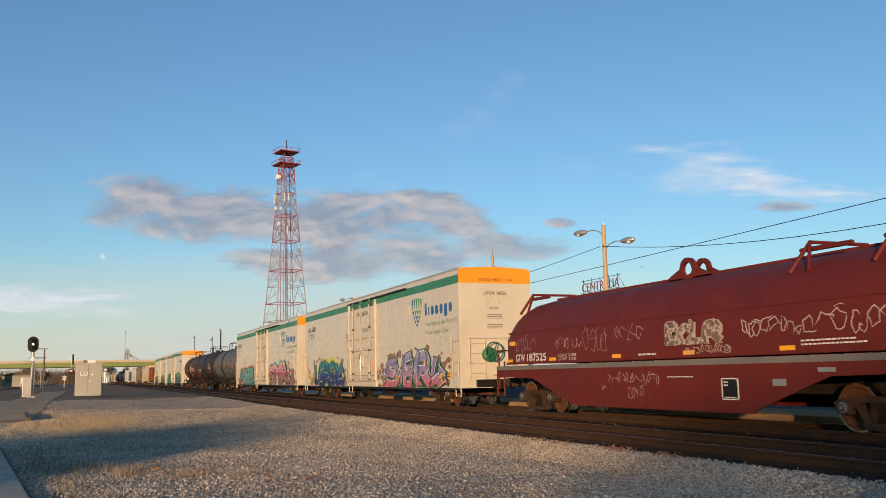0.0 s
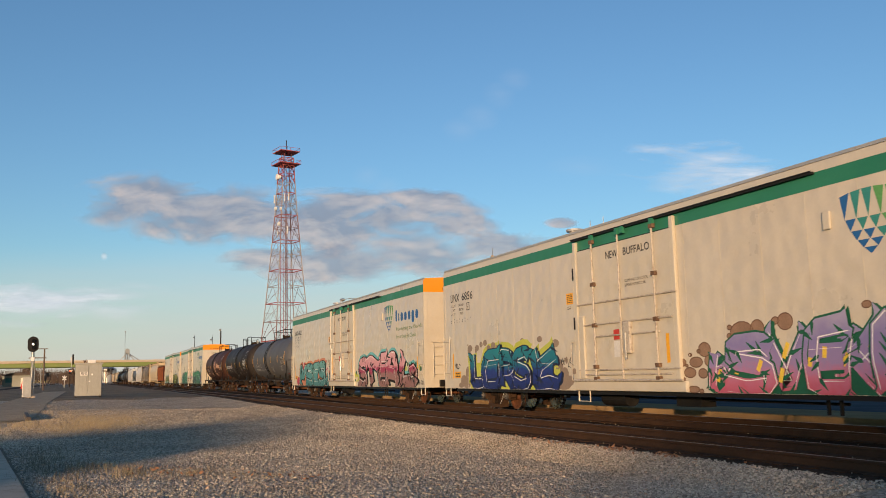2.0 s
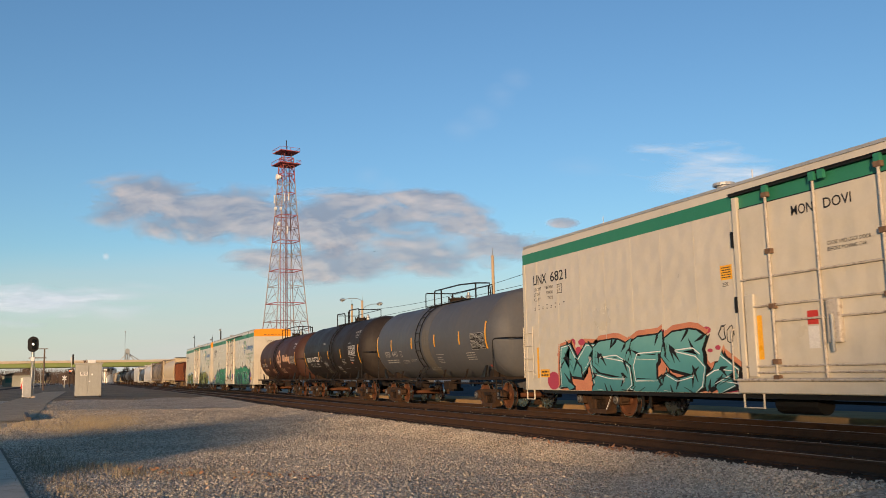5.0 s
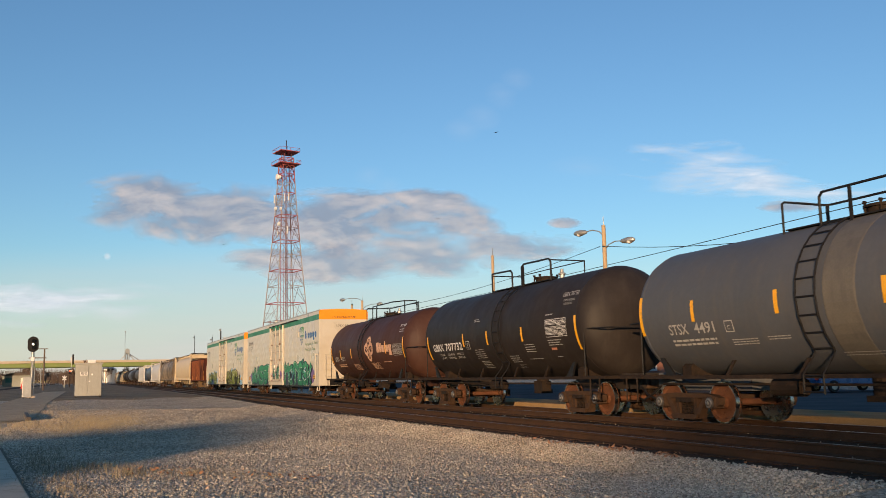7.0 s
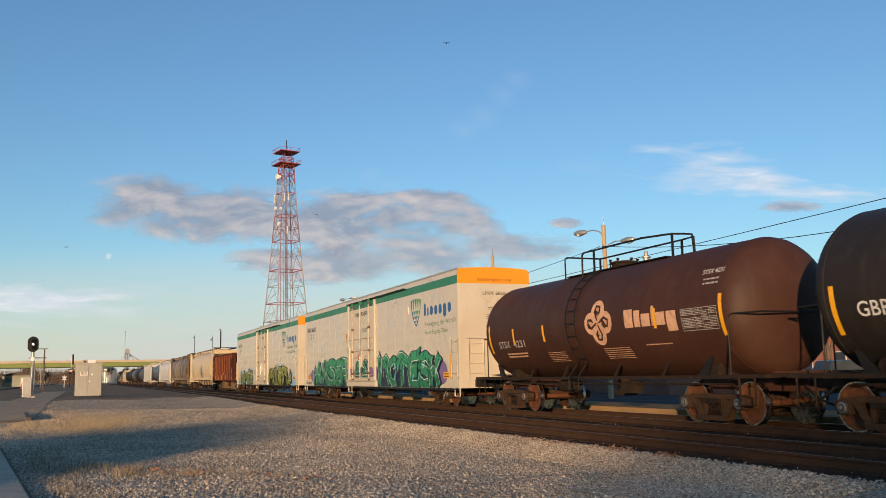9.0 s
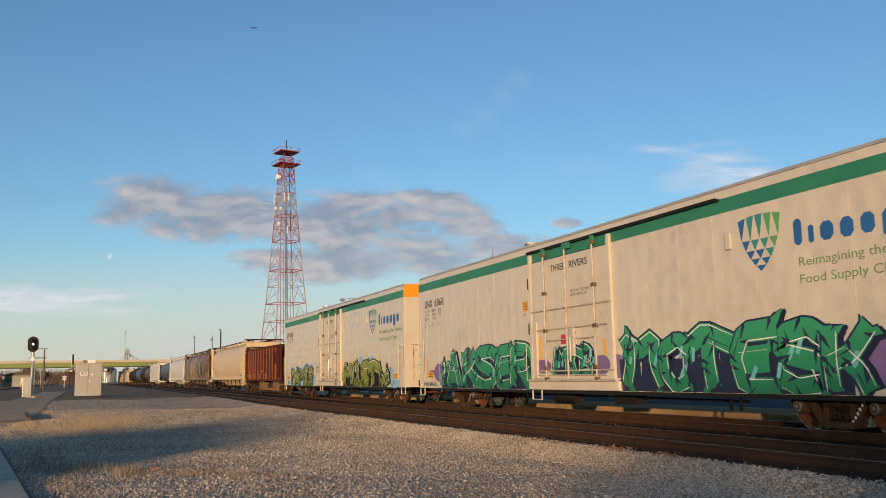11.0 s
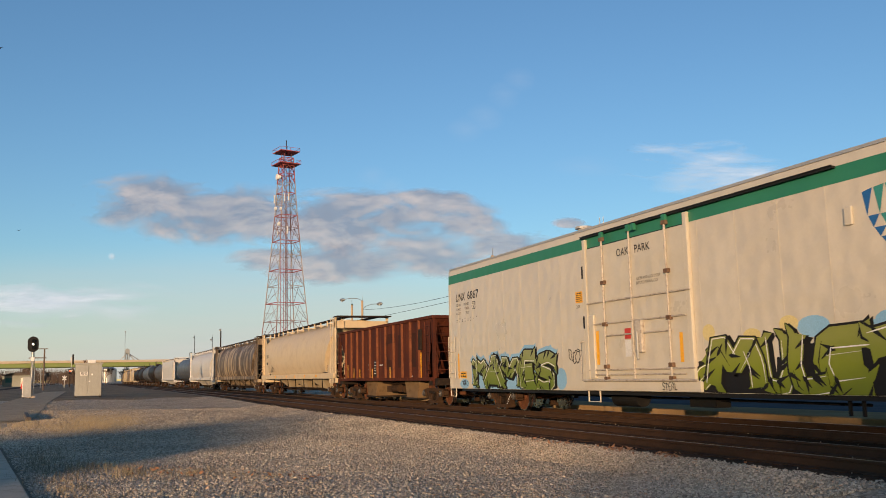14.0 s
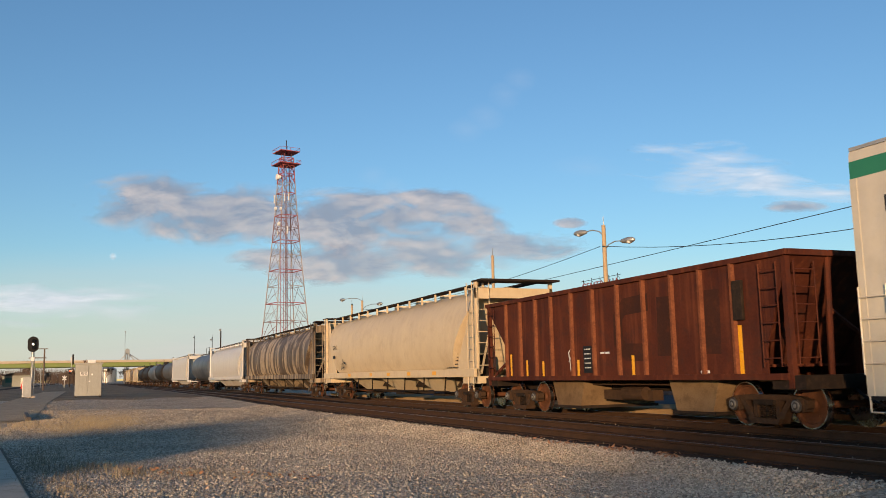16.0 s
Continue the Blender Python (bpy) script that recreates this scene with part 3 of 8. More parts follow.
# angular hand-drawn capitals: strokes in a unit box
GLYPH = {}
GLYPH["S"] = [[(1.0, 0.80), (0.72, 1.0), (0.12, 0.92), (0.06, 0.62), (0.90, 0.42), (0.92, 0.08), (0.45, 0.0), (0.0, 0.16)]]
GLYPH["T"] = [[(-0.02, 0.78), (0.45, 0.97), (1.04, 0.72)], [(0.45, 0.9), (0.40, 0.5), (0.55, 0.0)]]
GLYPH["E"] = [[(1.0, 0.98), (0.2, 0.95), (0.08, 0.5), (0.2, 0.0), (1.04, 0.02)], [(0.1, 0.5), (0.86, 0.52)]]
GLYPH["A"] = [[(0.02, 0.0), (0.12, 0.72), (0.35, 0.98), (0.72, 0.96), (0.85, 0.6), (1.0, 0.0)], [(0.15, 0.42), (0.85, 0.42)]]
GLYPH["P"] = [[(0.0, 0.0), (0.26, 0.6), (0.5, 1.0), (0.72, 0.6), (1.0, 0.0)], [(0.22, 0.34), (0.80, 0.34)]]
GLYPH["L"] = [[(0.14, 1.0), (0.12, 0.45), (0.2, 0.06), (0.6, 0.08), (1.02, 0.14)]]
GLYPH["J"] = [[(0.22, 1.0), (0.14, 0.55), (0.18, 0.08), (0.55, 0.10), (0.98, 0.08), (0.94, 0.48), (0.72, 0.44)]]
GLYPH["R"] = [[(0.12, 0.0), (0.10, 0.5), (0.15, 0.98), (0.75, 0.95), (0.92, 0.72), (0.7, 0.5), (0.2, 0.48)], [(0.5, 0.5), (1.0, 0.0)]]
GLYPH["V"] = [[(0.0, 1.0), (0.25, 0.4), (0.46, 0.02), (0.66, 0.4), (1.0, 0.98)]]
GLYPH["M"] = [[(0.04, 0.0), (0.06, 0.5), (0.12, 1.0), (0.46, 0.40), (0.80, 0.92), (0.92, 0.5), (0.98, 0.0)]]
GLYPH["K"] = [[(0.12, 1.0), (0.10, 0.5), (0.12, 0.0)], [(0.96, 1.0), (0.56, 0.58), (0.15, 0.46)], [(0.4, 0.55), (0.7, 0.28), (1.02, 0.0)]]
GLYPH["N"] = [[(-0.02, 0.82), (0.16, 0.98), (0.20, 0.5), (0.06, 0.05)], [(0.16, 0.98), (0.5, 0.72), (0.84, 0.96), (0.80, 0.5), (0.98, 0.02)]]
GLYPH["U"] = [[(0.06, 1.0), (0.12, 0.4), (0.3, 0.03), (0.7, 0.03), (0.88, 0.4), (0.96, 1.0)]]
GLYPH["C"] = [[(0.96, 0.8), (0.55, 1.0), (0.1, 0.7), (0.1, 0.3), (0.5, 0.0), (1.0, 0.16)]]
GLYPH["B"] = [[(0.12, 0.0), (0.10, 0.5), (0.14, 1.0), (0.72, 0.92), (0.75, 0.66), (0.3, 0.52), (0.86, 0.36), (0.8, 0.06), (0.12, 0.0)]]
GLYPH["Y"] = [[(0.0, 1.0), (0.3, 0.5), (0.9, 0.98)], [(0.45, 0.6), (0.18, 0.2), (0.3, 0.0), (0.7, 0.1), (1.1, 0.0)], [(0.5, 0.45), (0.85, 0.42)]]
GLYPH["H"] = [[(0.1, 0.0), (0.12, 1.0)], [(0.9, 0.0), (0.88, 1.0)], [(0.1, 0.48), (0.9, 0.54)]]
GLYPH["O"] = [[(0.5, 1.0), (0.1, 0.7), (0.1, 0.3), (0.5, 0.0), (0.9, 0.3), (0.9, 0.7), (0.5, 1.0)]]
GLYPH[">"] = [[(0.0, 0.15), (0.4, 0.5), (1.0, 0.45)], [(0.45, 0.95), (1.0, 0.45), (0.35, 0.05)]]


def rounded(pts):
    """Corners cut once, so that a broad stroke keeps its breadth round them."""
    if len(pts) < 3:
        return pts
    out = [pts[0]]
    for a, b in zip(pts, pts[1:]):
        out += [(a[0] * 0.86 + b[0] * 0.14, a[1] * 0.86 + b[1] * 0.14), (a[0] * 0.14 + b[0] * 0.86, a[1] * 0.14 + b[1] * 0.86)]
    return out + [pts[-1]]


def aside(pts, by):
    """A path moved sideways, to its left."""
    out = []
    for i, (x, z) in enumerate(pts):
        a, b = pts[max(i - 1, 0)], pts[min(i + 1, len(pts) - 1)]
        d = math.hypot(b[0] - a[0], b[1] - a[1]) or 1
        out.append((x - (b[1] - a[1]) / d * by, z + (b[0] - a[0]) / d * by))
    return out


def mural(car, y, base, cells, fill, outline, halo, edge, seed, weight=0.30, depth=None, accent=None, glow_wide=0.34, line=0.11, backing=True):
    """A sprayed piece of broad interlocked capitals, cut off along the car's lower edge: soft halo, block shadow, dark contour, fill, pale edge lines.
    cells: rows of (letter, from, to, top)."""
    rnd = random.Random(seed)

    def wall(lift):
        return lambda u, v: (u, y - lift, max(v, base + 0.004))

    def spray(name, mat, li, k, j, paths, wide, tip, dx=0.0, dz=0.0):
        m = Mesh()
        for n, pth in enumerate(paths):
            stroke(m, [(a + dx, b + dz) for a, b in pth], wide, wall(0.003 + 0.0036 * li + 0.00012 * (n % 9 + j + 5 * (k // 2)) + (0.017 if k % 2 and li > 1 else 0)), tip)
        tagged(part(name, m, mat, car), kind="stuff")

    mass, x = [], cells[0][1] + 0.25
    while backing and x < cells[-1][2] - 0.6:
        tops = [top for _, xa, xb, top in cells if xa <= x <= xb] or [cells[0][3]]
        mass.append([(x, base), (x + rnd.uniform(-0.1, 0.1), base + (max(tops) - base) * rnd.uniform(0.5, 0.72))])
        x += 0.2
    if backing:
        spray("backing_paint", depth or halo or outline, 0.8, 0, 0, [[(a, b), ((a + c) / 2, (b + d) / 2), (c, d)] for (a, b), (c, d) in mass], 0.26, 1.0)
    for k, (letter, xa, xb, top) in enumerate(cells):
        w = weight * math.sqrt((xb - xa) * (top - base))
        lean, sway = rnd.uniform(-0.05, 0.12), rnd.uniform(-0.04, 0.04)
        paths = []
        for pth in GLYPH[letter]:
            q = []
            for u, v in pth:
                u, v = u + rnd.uniform(-0.07, 0.07), v + rnd.uniform(-0.045, 0.045)
                q.append((xa + w * 0.42 + (u + lean * (v - 0.5)) * (xb - xa - 0.84 * w), base + w * 0.22 + v * (top - base - 0.62 * w) + sway * (u - 0.5)))
            paths.append(rounded(q))
        # pointed barbs: at the strokes' ends, running on along or across them
        barbs = []
        for q in paths:
            for a, b in ((q[1], q[0]), (q[-2], q[-1])):
                d = math.hypot(b[0] - a[0], b[1] - a[1]) or 1
                dx, dz = (b[0] - a[0]) / d, (b[1] - a[1]) / d
                side = rnd.choice((-1, 1))
                ex, ez = b[0] - dz * w * 0.42 * side, b[1] + dx * w * 0.42 * side
                barbs.append([(b[0] - dx * w * 0.2, b[1] - dz * w * 0.2), (ex, ez), (ex - dz * w * 0.45 * side + dx * w * rnd.uniform(0.0, 0.5), ez + dx * w * 0.45 * side + dz * w * rnd.uniform(0.0, 0.5))])
        if halo:
            spray("halo_paint", halo, 0, k, 0, paths, w + glow_wide, 1.2, 0, 0.03)
        spray("block_shadow_paint", depth or outline, 1, k, 0, paths, w + line * 1.3, 1.3, line * 0.8, -line * 0.45)
        if accent:
            bars_up = []
            for _ in range(2):
                ax, az = rnd.uniform(xa, xb), base + (top - base) * rnd.uniform(0.15, 0.6)
                bars_up.append([(ax, az), (ax + rnd.uniform(0.0, 0.16), az + rnd.uniform(0.16, 0.3))])
            spray("accent_paint", accent, 3.5, k, 0, bars_up, 0.17, 0.6)
        spray("block_shadow_paint", depth or outline, 1, k, 5, barbs, w * 0.62, 0.3, 0.06, -0.03)
        spray("contour_paint", outline, 2, k, 0, paths, w + line, 1.35)
        spray("contour_paint", outline, 2, k, 6, barbs, w * 0.55 + 0.05, 0.12)
        spray("fill_paint", fill, 3, k, 0, paths, w, 1.3)
        spray("fill_paint", fill, 3, k, 6, barbs, w * 0.42, 0.05)
        # dark slivers that notch the letters' sides
        notches = []
        for q in paths:
            for i in range(1, len(q) - 1):
                (ax, az), (bx, bz) = q[i], q[i + 1]
                d = math.hypot(bx - ax, bz - az) or 1
                dx, dz, side = (bx - ax) / d, (bz - az) / d, rnd.choice((-1, 1))
                sx, sz = ax - dz * w * 0.55 * side, az + dx * w * 0.55 * side
                slant = rnd.uniform(0.25, 0.8) * w
                ex, ez = sx + dz * w * 0.6 * side + dx * slant, sz - dx * w * 0.6 * side + dz * slant
                notches.append([(sx, sz), (sx + (ex - sx) * 0.25, sz + (ez - sz) * 0.25), (ex, ez)])
        spray("notch_paint", depth or outline, 3.8, k, 3, notches, 0.09, 0.15)
        if edge:
            spray("edge_line", edge, 4, k, 0, [aside(q, w * 0.40)[: max(len(q) - 1, 2)] for q in paths], 0.024, 0.3)
            spray("edge_line", edge, 4, k, 4, [aside(q, -w * 0.40)[len(q) // 2:] for q in paths if len(q) > 4], 0.02, 0.2)
            spray("cut_line", outline, 4.6, k, 0, [aside(q, -w * 0.18)[len(q) // 3: len(q) // 3 + 3] for q in paths if len(q) > 4], 0.03, 0.2)


def hand_tag(text, x, z, tall, wide, place, material, car, line=0.022):
    """A word in thin marker capitals."""
    for k, ch in enumerate(text):
        if ch == " ":
            continue
        m = Mesh()
        for j, pth in enumerate(GLYPH[ch]):
            stroke(m, [(x + wide * (k + 0.08 + 0.8 * u), z + tall * v) for u, v in rounded(pth)], line, place, 0.7)
        part("marker_letter", m, material, car)


def scribble(m, rnd, x0, x1, z0, z1, w, place):
    """One running scrawl of loops and peaks that spells nothing."""
    h = z1 - z0
    x = x0
    while x < x1:
        b = h * rnd.uniform(0.35, 0.8)
        turns = rnd.choice((3, 4, 5, 6))
        a0, dirn = rnd.uniform(0, 6.28), rnd.choice((-1, 1))
        cx, cz = x + b * 0.4, z0 + h * rnd.uniform(0.4, 0.6)
        pts = [(cx + b * rnd.uniform(0.2, 0.6) * math.cos(a0 + dirn * 1.35 * k), cz + h * rnd.uniform(0.25, 0.5) * math.sin(a0 + dirn * 1.35 * k)) for k in range(turns)]
        pts.append((cx + b * rnd.uniform(0.3, 1.0), min(max(pts[-1][1] + h * rnd.uniform(-0.4, 0.4), z0), z1)))
        fine = []
        for (xa, za), (xb, zb) in zip(pts, pts[1:]):
            fine += [(xa, za), ((xa + xb) / 2 + h * rnd.uniform(-0.07, 0.07), (za + zb) / 2 + h * rnd.uniform(-0.07, 0.07))]
        stroke(m, fine + [pts[-1]], w * rnd.uniform(0.6, 1.1), place, 0.3)
        x += b * rnd.uniform(0.7, 1.1)


def blobs(car, y, spots, material, name="bubble_paint"):
    m = Mesh()
    for j, (x, z, rx, rz) in enumerate(spots):
        ring = [on_side(y - 0.0022 - 0.0002 * (j % 8))(x + rx * math.cos(2 * math.pi * i / 14), z + rz * math.sin(2 * math.pi * i / 14)) for i in range(14)]
        m.add(ring, [tuple(range(14))])
    tagged(part(name, m, material, car), kind="stuff")


def rimmed(car, y, spots, material, rim):
    """Sprayed bubbles, each with a darker rim."""
    blobs(car, y - 0.001, spots, material)
    m = Mesh()
    for x, z, rx, rz in spots:
        ring = [(x + rx * math.cos(2 * math.pi * i / 14), z + rz * math.sin(2 * math.pi * i / 14)) for i in range(15)]
        stroke(m, ring, 0.022, lambda u, v: (u, y - 0.0062, v), 1.0)
    tagged(part("bubble_rim", m, rim, car), kind="stuff")


# ---------------------------------------------------------------- refrigerator cars
DARKGREEN_GEAR = surface("dark_green_gear_paint", (0.012, 0.10, 0.05), (0.02, 0.14, 0.075), 0.5)
HALF = 11.66


def reefer(x, marks, town, group_label, weights):
    car = freight_car("refrigerator_car", x, group_label, "refrigerator car", "cream refrigerator cars")
    y, sill, eave = -1.6, 0.69, 4.91
    # body shell with a cambered roof and rounded roof corners
    prof = [(-1.6, sill), (-1.6, 4.80), (-1.575, 4.87), (-1.5, 4.925), (-0.8, 4.965), (-0.15, 4.98), (0.5, 4.965), (1.15, 4.925), (1.225, 4.87), (1.25, 4.80), (1.25, sill)]
    part("body", Mesh().prism(prof, 0, -HALF, HALF), WHITE, car, "cream painted insulated body", 25)
    part("green_band", Mesh().span((-HALF - 0.003, y - 0.004, 4.39), (HALF - 0.02, y - 0.001, 4.69)), GREEN, car, "green painted band under the roof")
    endp = [(-1.604, 4.39), (-1.604, 4.80), (-1.578, 4.872), (-1.5, 4.931), (-0.8, 4.971), (-0.15, 4.986), (0.5, 4.971), (1.15, 4.931), (1.228, 4.872), (1.254, 4.80), (1.254, 4.39)]
    part("orange_panel", Mesh().prism(endp, 0, HALF - 0.018, HALF + 0.006), ORANGE, car, "orange warning panel across the end")
    part("roof_edge", Mesh().span((-HALF, y + 0.02, 4.885), (HALF, y + 0.10, 4.945)), ROOF, car)
    # upright panel seams and corner posts
    for k in range(-9, 10):
        xs = k * 1.2
        if abs(xs) > 2.3:
            part("panel_seam", Mesh().span((xs - 0.012, y - 0.0035, sill + 0.02), (xs + 0.012, y, 4.38)), WHITE, car)
    for s in (-1, 1):
        part("corner_post", Mesh().prism([(s * (HALF + 0.012), y - 0.012), (s * (HALF - 0.13), y - 0.012), (s * (HALF - 0.13), y + 0.01), (s * (HALF - 0.01), y + 0.01), (s * (HALF - 0.01), y + 0.14), (s * (HALF + 0.012), y + 0.14)], 2, sill, 4.385), WHITE, car)
    part("side_sill", Mesh().span((-HALF + 1.0, y + 0.02, 0.60), (HALF - 1.0, y + 0.16, 0.69)), BLACK, car)
    part("centre_sill", Mesh().span((-HALF - 0.3, -0.35, 0.66), (HALF + 0.3, 0.35, 0.98)).span((-8, -1.5, 0.66), (8, 1.2, 0.695)), BLACK, car)
    # plug door
    d = part("door", Mesh().span((-2.05, y - 0.07, 0.98), (2.02, y - 0.002, 4.36)), WHITE, car, "closed cream plug door", 0, 0.02)
    # black strips stand in for the dark gaps and rod shadow round the door
    for a, b in (((-2.08, 0.96), (-2.05, 4.38)), ((2.02, 0.96), (2.045, 4.38)), ((-2.05, 0.945), (2.02, 0.98)), ((-2.05, 4.36), (2.02, 4.385))):
        part("door_gasket", Mesh().span((a[0], y - 0.03, a[1]), (b[0], y - 0.003, b[1])), BLACK, car)
    for xx in (-2.15, 2.1):
        part("door_post", Mesh().span((xx - 0.07, y - 0.09, 0.72), (xx + 0.07, y - 0.002, 4.62)), WHITE, car, "", 0, 0.015)
    for xx in (-1.22, 1.42):
        part("lock_rod", Mesh().cyl((xx, y - 0.12, 0.95), (xx, y - 0.12, 4.62), 0.028, 8), GEAR, d)
        for z in (1.0, 1.3, 2.35, 3.4, 4.5):
            part("rod_bracket", Mesh().box((xx, y - 0.11, z), (0.16, 0.09, 0.10)), RUSTGEAR, d, "", 0, 0.012)
    part("door_guide", Mesh().span((-1.98, y - 0.13, 1.02), (-1.74, y - 0.07, 2.62)), WHITE, d, "", 0, 0.015)
    part("centre_rod", Mesh().cyl((-0.02, y - 0.11, 1.0), (-0.02, y - 0.11, 4.66), 0.026, 8), GEAR, d)
    for z, a, b in ((1.22, -2.05, 2.2), (2.37, -1.95, 2.0), (2.92, -2.05, 2.2), (2.06, -1.25, 1.5), (1.10, -1.9, 1.9)):
        part("cross_rod", Mesh().cyl((a, y - 0.105, z), (b, y - 0.105, z), 0.021, 6), GEAR, d)
    part("door_sill", Mesh().span((-2.35, y - 0.10, 0.70), (2.35, y - 0.002, 0.94)), WHITE, car, "", 0, 0.02)
    part("lower_track", Mesh().cyl((-2.3, y - 0.13, 0.96), (2.3, y - 0.13, 0.96), 0.03, 8), GEAR, car)
    part("upper_track", Mesh().span((-2.3, y - 0.09, 4.655), (6.3, y - 0.01, 4.70)).span((-2.3, y - 0.11, 4.70), (6.3, y - 0.09, 4.715)), BLACK, car, "black sliding-door rail")
    for xx in (-1.22, -0.02, 0.2, 1.42):
        part("roller_bracket", Mesh().box((xx, y - 0.11, 4.60), (0.12, 0.08, 0.16)), GREEN, car)
    part("gear_box", Mesh().span((0.10, y - 0.17, 1.60), (0.40, y - 0.06, 2.36)), GEAR, d, "", 0, 0.03)
    part("lever", Mesh().cyl((0.25, y - 0.19, 1.45), (0.25, y - 0.19, 2.1), 0.03, 8), GALV, d)
    patch(-0.42, -0.16, 1.95, 2.2, on_side(y - 0.075), RED, d, "red_tag")
    patch(-0.42, -0.16, 1.52, 1.92, on_side(y - 0.075), PALE, d, "white_tag")
    patch(-1.72, -1.58, 1.35, 2.2, on_side(y - 0.075), YELLOW if marks != "6856" else WHITE, d, "reflector")
    patch(1.7, 1.82, 1.35, 2.0, on_side(y - 0.075), YELLOW, d, "reflector")
    for z in (3.78, 2.46):
        part("door_stop", Mesh().span((-2.34, y - 0.06, z - 0.16), (-2.27, y - 0.004, z + 0.16)), BLACK, car)
    part("pull_bar", Mesh().tube([(-2.45, y - 0.01, 0.95), (-2.45, y - 0.10, 0.97), (-2.45, y - 0.10, 1.95), (-2.45, y - 0.01, 1.97)], 0.018), GEAR, car)
    # town name over the door and notices
    words = town.split()
    first = 0.19 * len(words[0]) if len(words[0]) < 4 else 0.165 * len(words[0])
    write(words[0], -0.05 - first, 3.98, 0.19, on_side(y - 0.076), INK, d, first - 0.04, 0.01)
    write(words[1], 0.16, 3.98, 0.19, on_side(y - 0.076), INK, d, 0.155 * len(words[1]), 0.01)
    write("CLOSE AND LOCK DOOR", 0.18, 3.32, 0.07, on_side(y - 0.076), INK, d, 0.95)
    write("BEFORE MOVING CAR", 0.18, 3.21, 0.07, on_side(y - 0.076), INK, d, 0.85)
    pl = patch(-2.78, -2.42, 3.0, 3.30, on_side(y - 0.006), YELLOW, car, "placard", "yellow notice plate")
    bars([(-2.74, -2.46, 3.24 - 0.05 * i, 0.022) for i in range(5)], on_side(y - 0.008), INK, pl)
    write("25K", -2.74, 2.86, 0.09, on_side(y - 0.005), INK, car)
    # reporting marks and weights
    write("LINX", -11.0, 3.72, 0.28, on_side(y - 0.005), INK, car, 0.78, 0.012)
    write(marks, -10.0, 3.72, 0.28, on_side(y - 0.005), INK, car, 0.92, 0.012)
    for i, (k, v) in enumerate(zip(("LD LMT", "LT WT", "CU FT"), weights)):
        write(k, -10.98, 3.54 - 0.15 * i, 0.09, on_side(y - 0.005), INK, car, 0.075 * len(k))
        write(v, -10.32 + 0.07 * (6 - len(v)), 3.54 - 0.15 * i, 0.09, on_side(y - 0.005), INK, car, 0.075 * len(v))
    bars([(-10.98 + 0.24 * k, -10.91 + 0.24 * k, 3.04 + 0.05 * (k % 2), 0.022) for k in range(8)] + [(-10.98 + 0.24 * k, -10.93 + 0.24 * k, 2.98, 0.03) for k in range(6)], on_side(y - 0.005), INK, car)
    sq = Mesh()
    for a, b in (((-9.62, 3.36), (-9.60, 3.62)), ((-9.38, 3.36), (-9.36, 3.62)), ((-9.62, 3.36), (-9.36, 3.38)), ((-9.62, 3.60), (-9.36, 3.62))):
        sq.span((a[0], y - 0.006, a[1]), (b[0], y - 0.003, b[1]))
    part("plate_box", sq, INK, car)
    write("PLATE", -9.58, 3.53, 0.045, on_side(y - 0.005), INK, car, 0.18)
    write("F", -9.52, 3.40, 0.10, on_side(y - 0.005), INK, car)
    # shield mark of triangles, plain bars and rings for the company name, slogan
    marks_by = (Mesh(), Mesh(), Mesh())
    edges = (0.0, 0.40, 0.60, 0.76, 0.89, 1.0)
    def half_wide(v):
        return 0.60 * max(1 - v ** 1.9, 0) ** 0.85
    for r in range(5):
        cnt, v0, v1 = 5 - r, edges[r], edges[r + 1]
        for c in range(cnt):
            w0, w1 = half_wide(v0), half_wide(v1)
            a, b = -w0 + 2 * w0 * c / cnt, -w0 + 2 * w0 * (c + 1) / cnt
            tip = 0.0 if cnt == 1 else -w1 + 2 * w1 * c / (cnt - 1)
            crown = 0.07 if r == 0 else 0.0
            pts = [(a + 0.012, 4.12 - 1.06 * v0 + crown * (1 - (a / 0.6) ** 2)), (b - 0.012, 4.12 - 1.06 * v0 + crown * (1 - (b / 0.6) ** 2)), (tip, 4.12 - 1.06 * v1)]
            tone = min(2, max(0, (c + 1 - r + (1 if r else 0)) * 3 // 5)) if cnt > 1 else 0
            marks_by[tone].add([on_side(y - 0.005)(7.40 + u, v) for u, v in pts], [(0, 1, 2)])
    for mm, mat, word in zip(marks_by, (BLUE, TEALMARK, LEAFGREEN), ("blue", "teal", "green")):
        tagged(part("shield_mark", mm, mat, car, word + " triangles of the shield mark"), kind="stuff")
    xx = 8.30
    for w, lo, hi in ((0.20, 3.43, 3.92), (0.13, 3.43, 3.76), (0.30, 3.43, 3.77), (0.29, 3.42, 3.77), (0.29, 3.42, 3.77), (0.29, 3.28, 3.77), (0.29, 3.42, 3.77)):
        c = min(0.08, w * 0.3)
        part("name_bar", Mesh().prism([(xx + c, lo), (xx + w - c, lo), (xx + w, lo + c), (xx + w, hi - c), (xx + w - c, hi), (xx + c, hi), (xx, hi - c), (xx, lo + c)], 1, y - 0.006, y - 0.003), BLUE, car, "blue plain bar in place of lettering")
        xx += w + 0.155
    write("Reimagining the World's", 8.38, 2.98, 0.17, on_side(y - 0.005), SLOGAN, car, 3.1)
    write("Food Supply Chain", 8.38, 2.66, 0.17, on_side(y - 0.005), SLOGAN, car, 2.35)
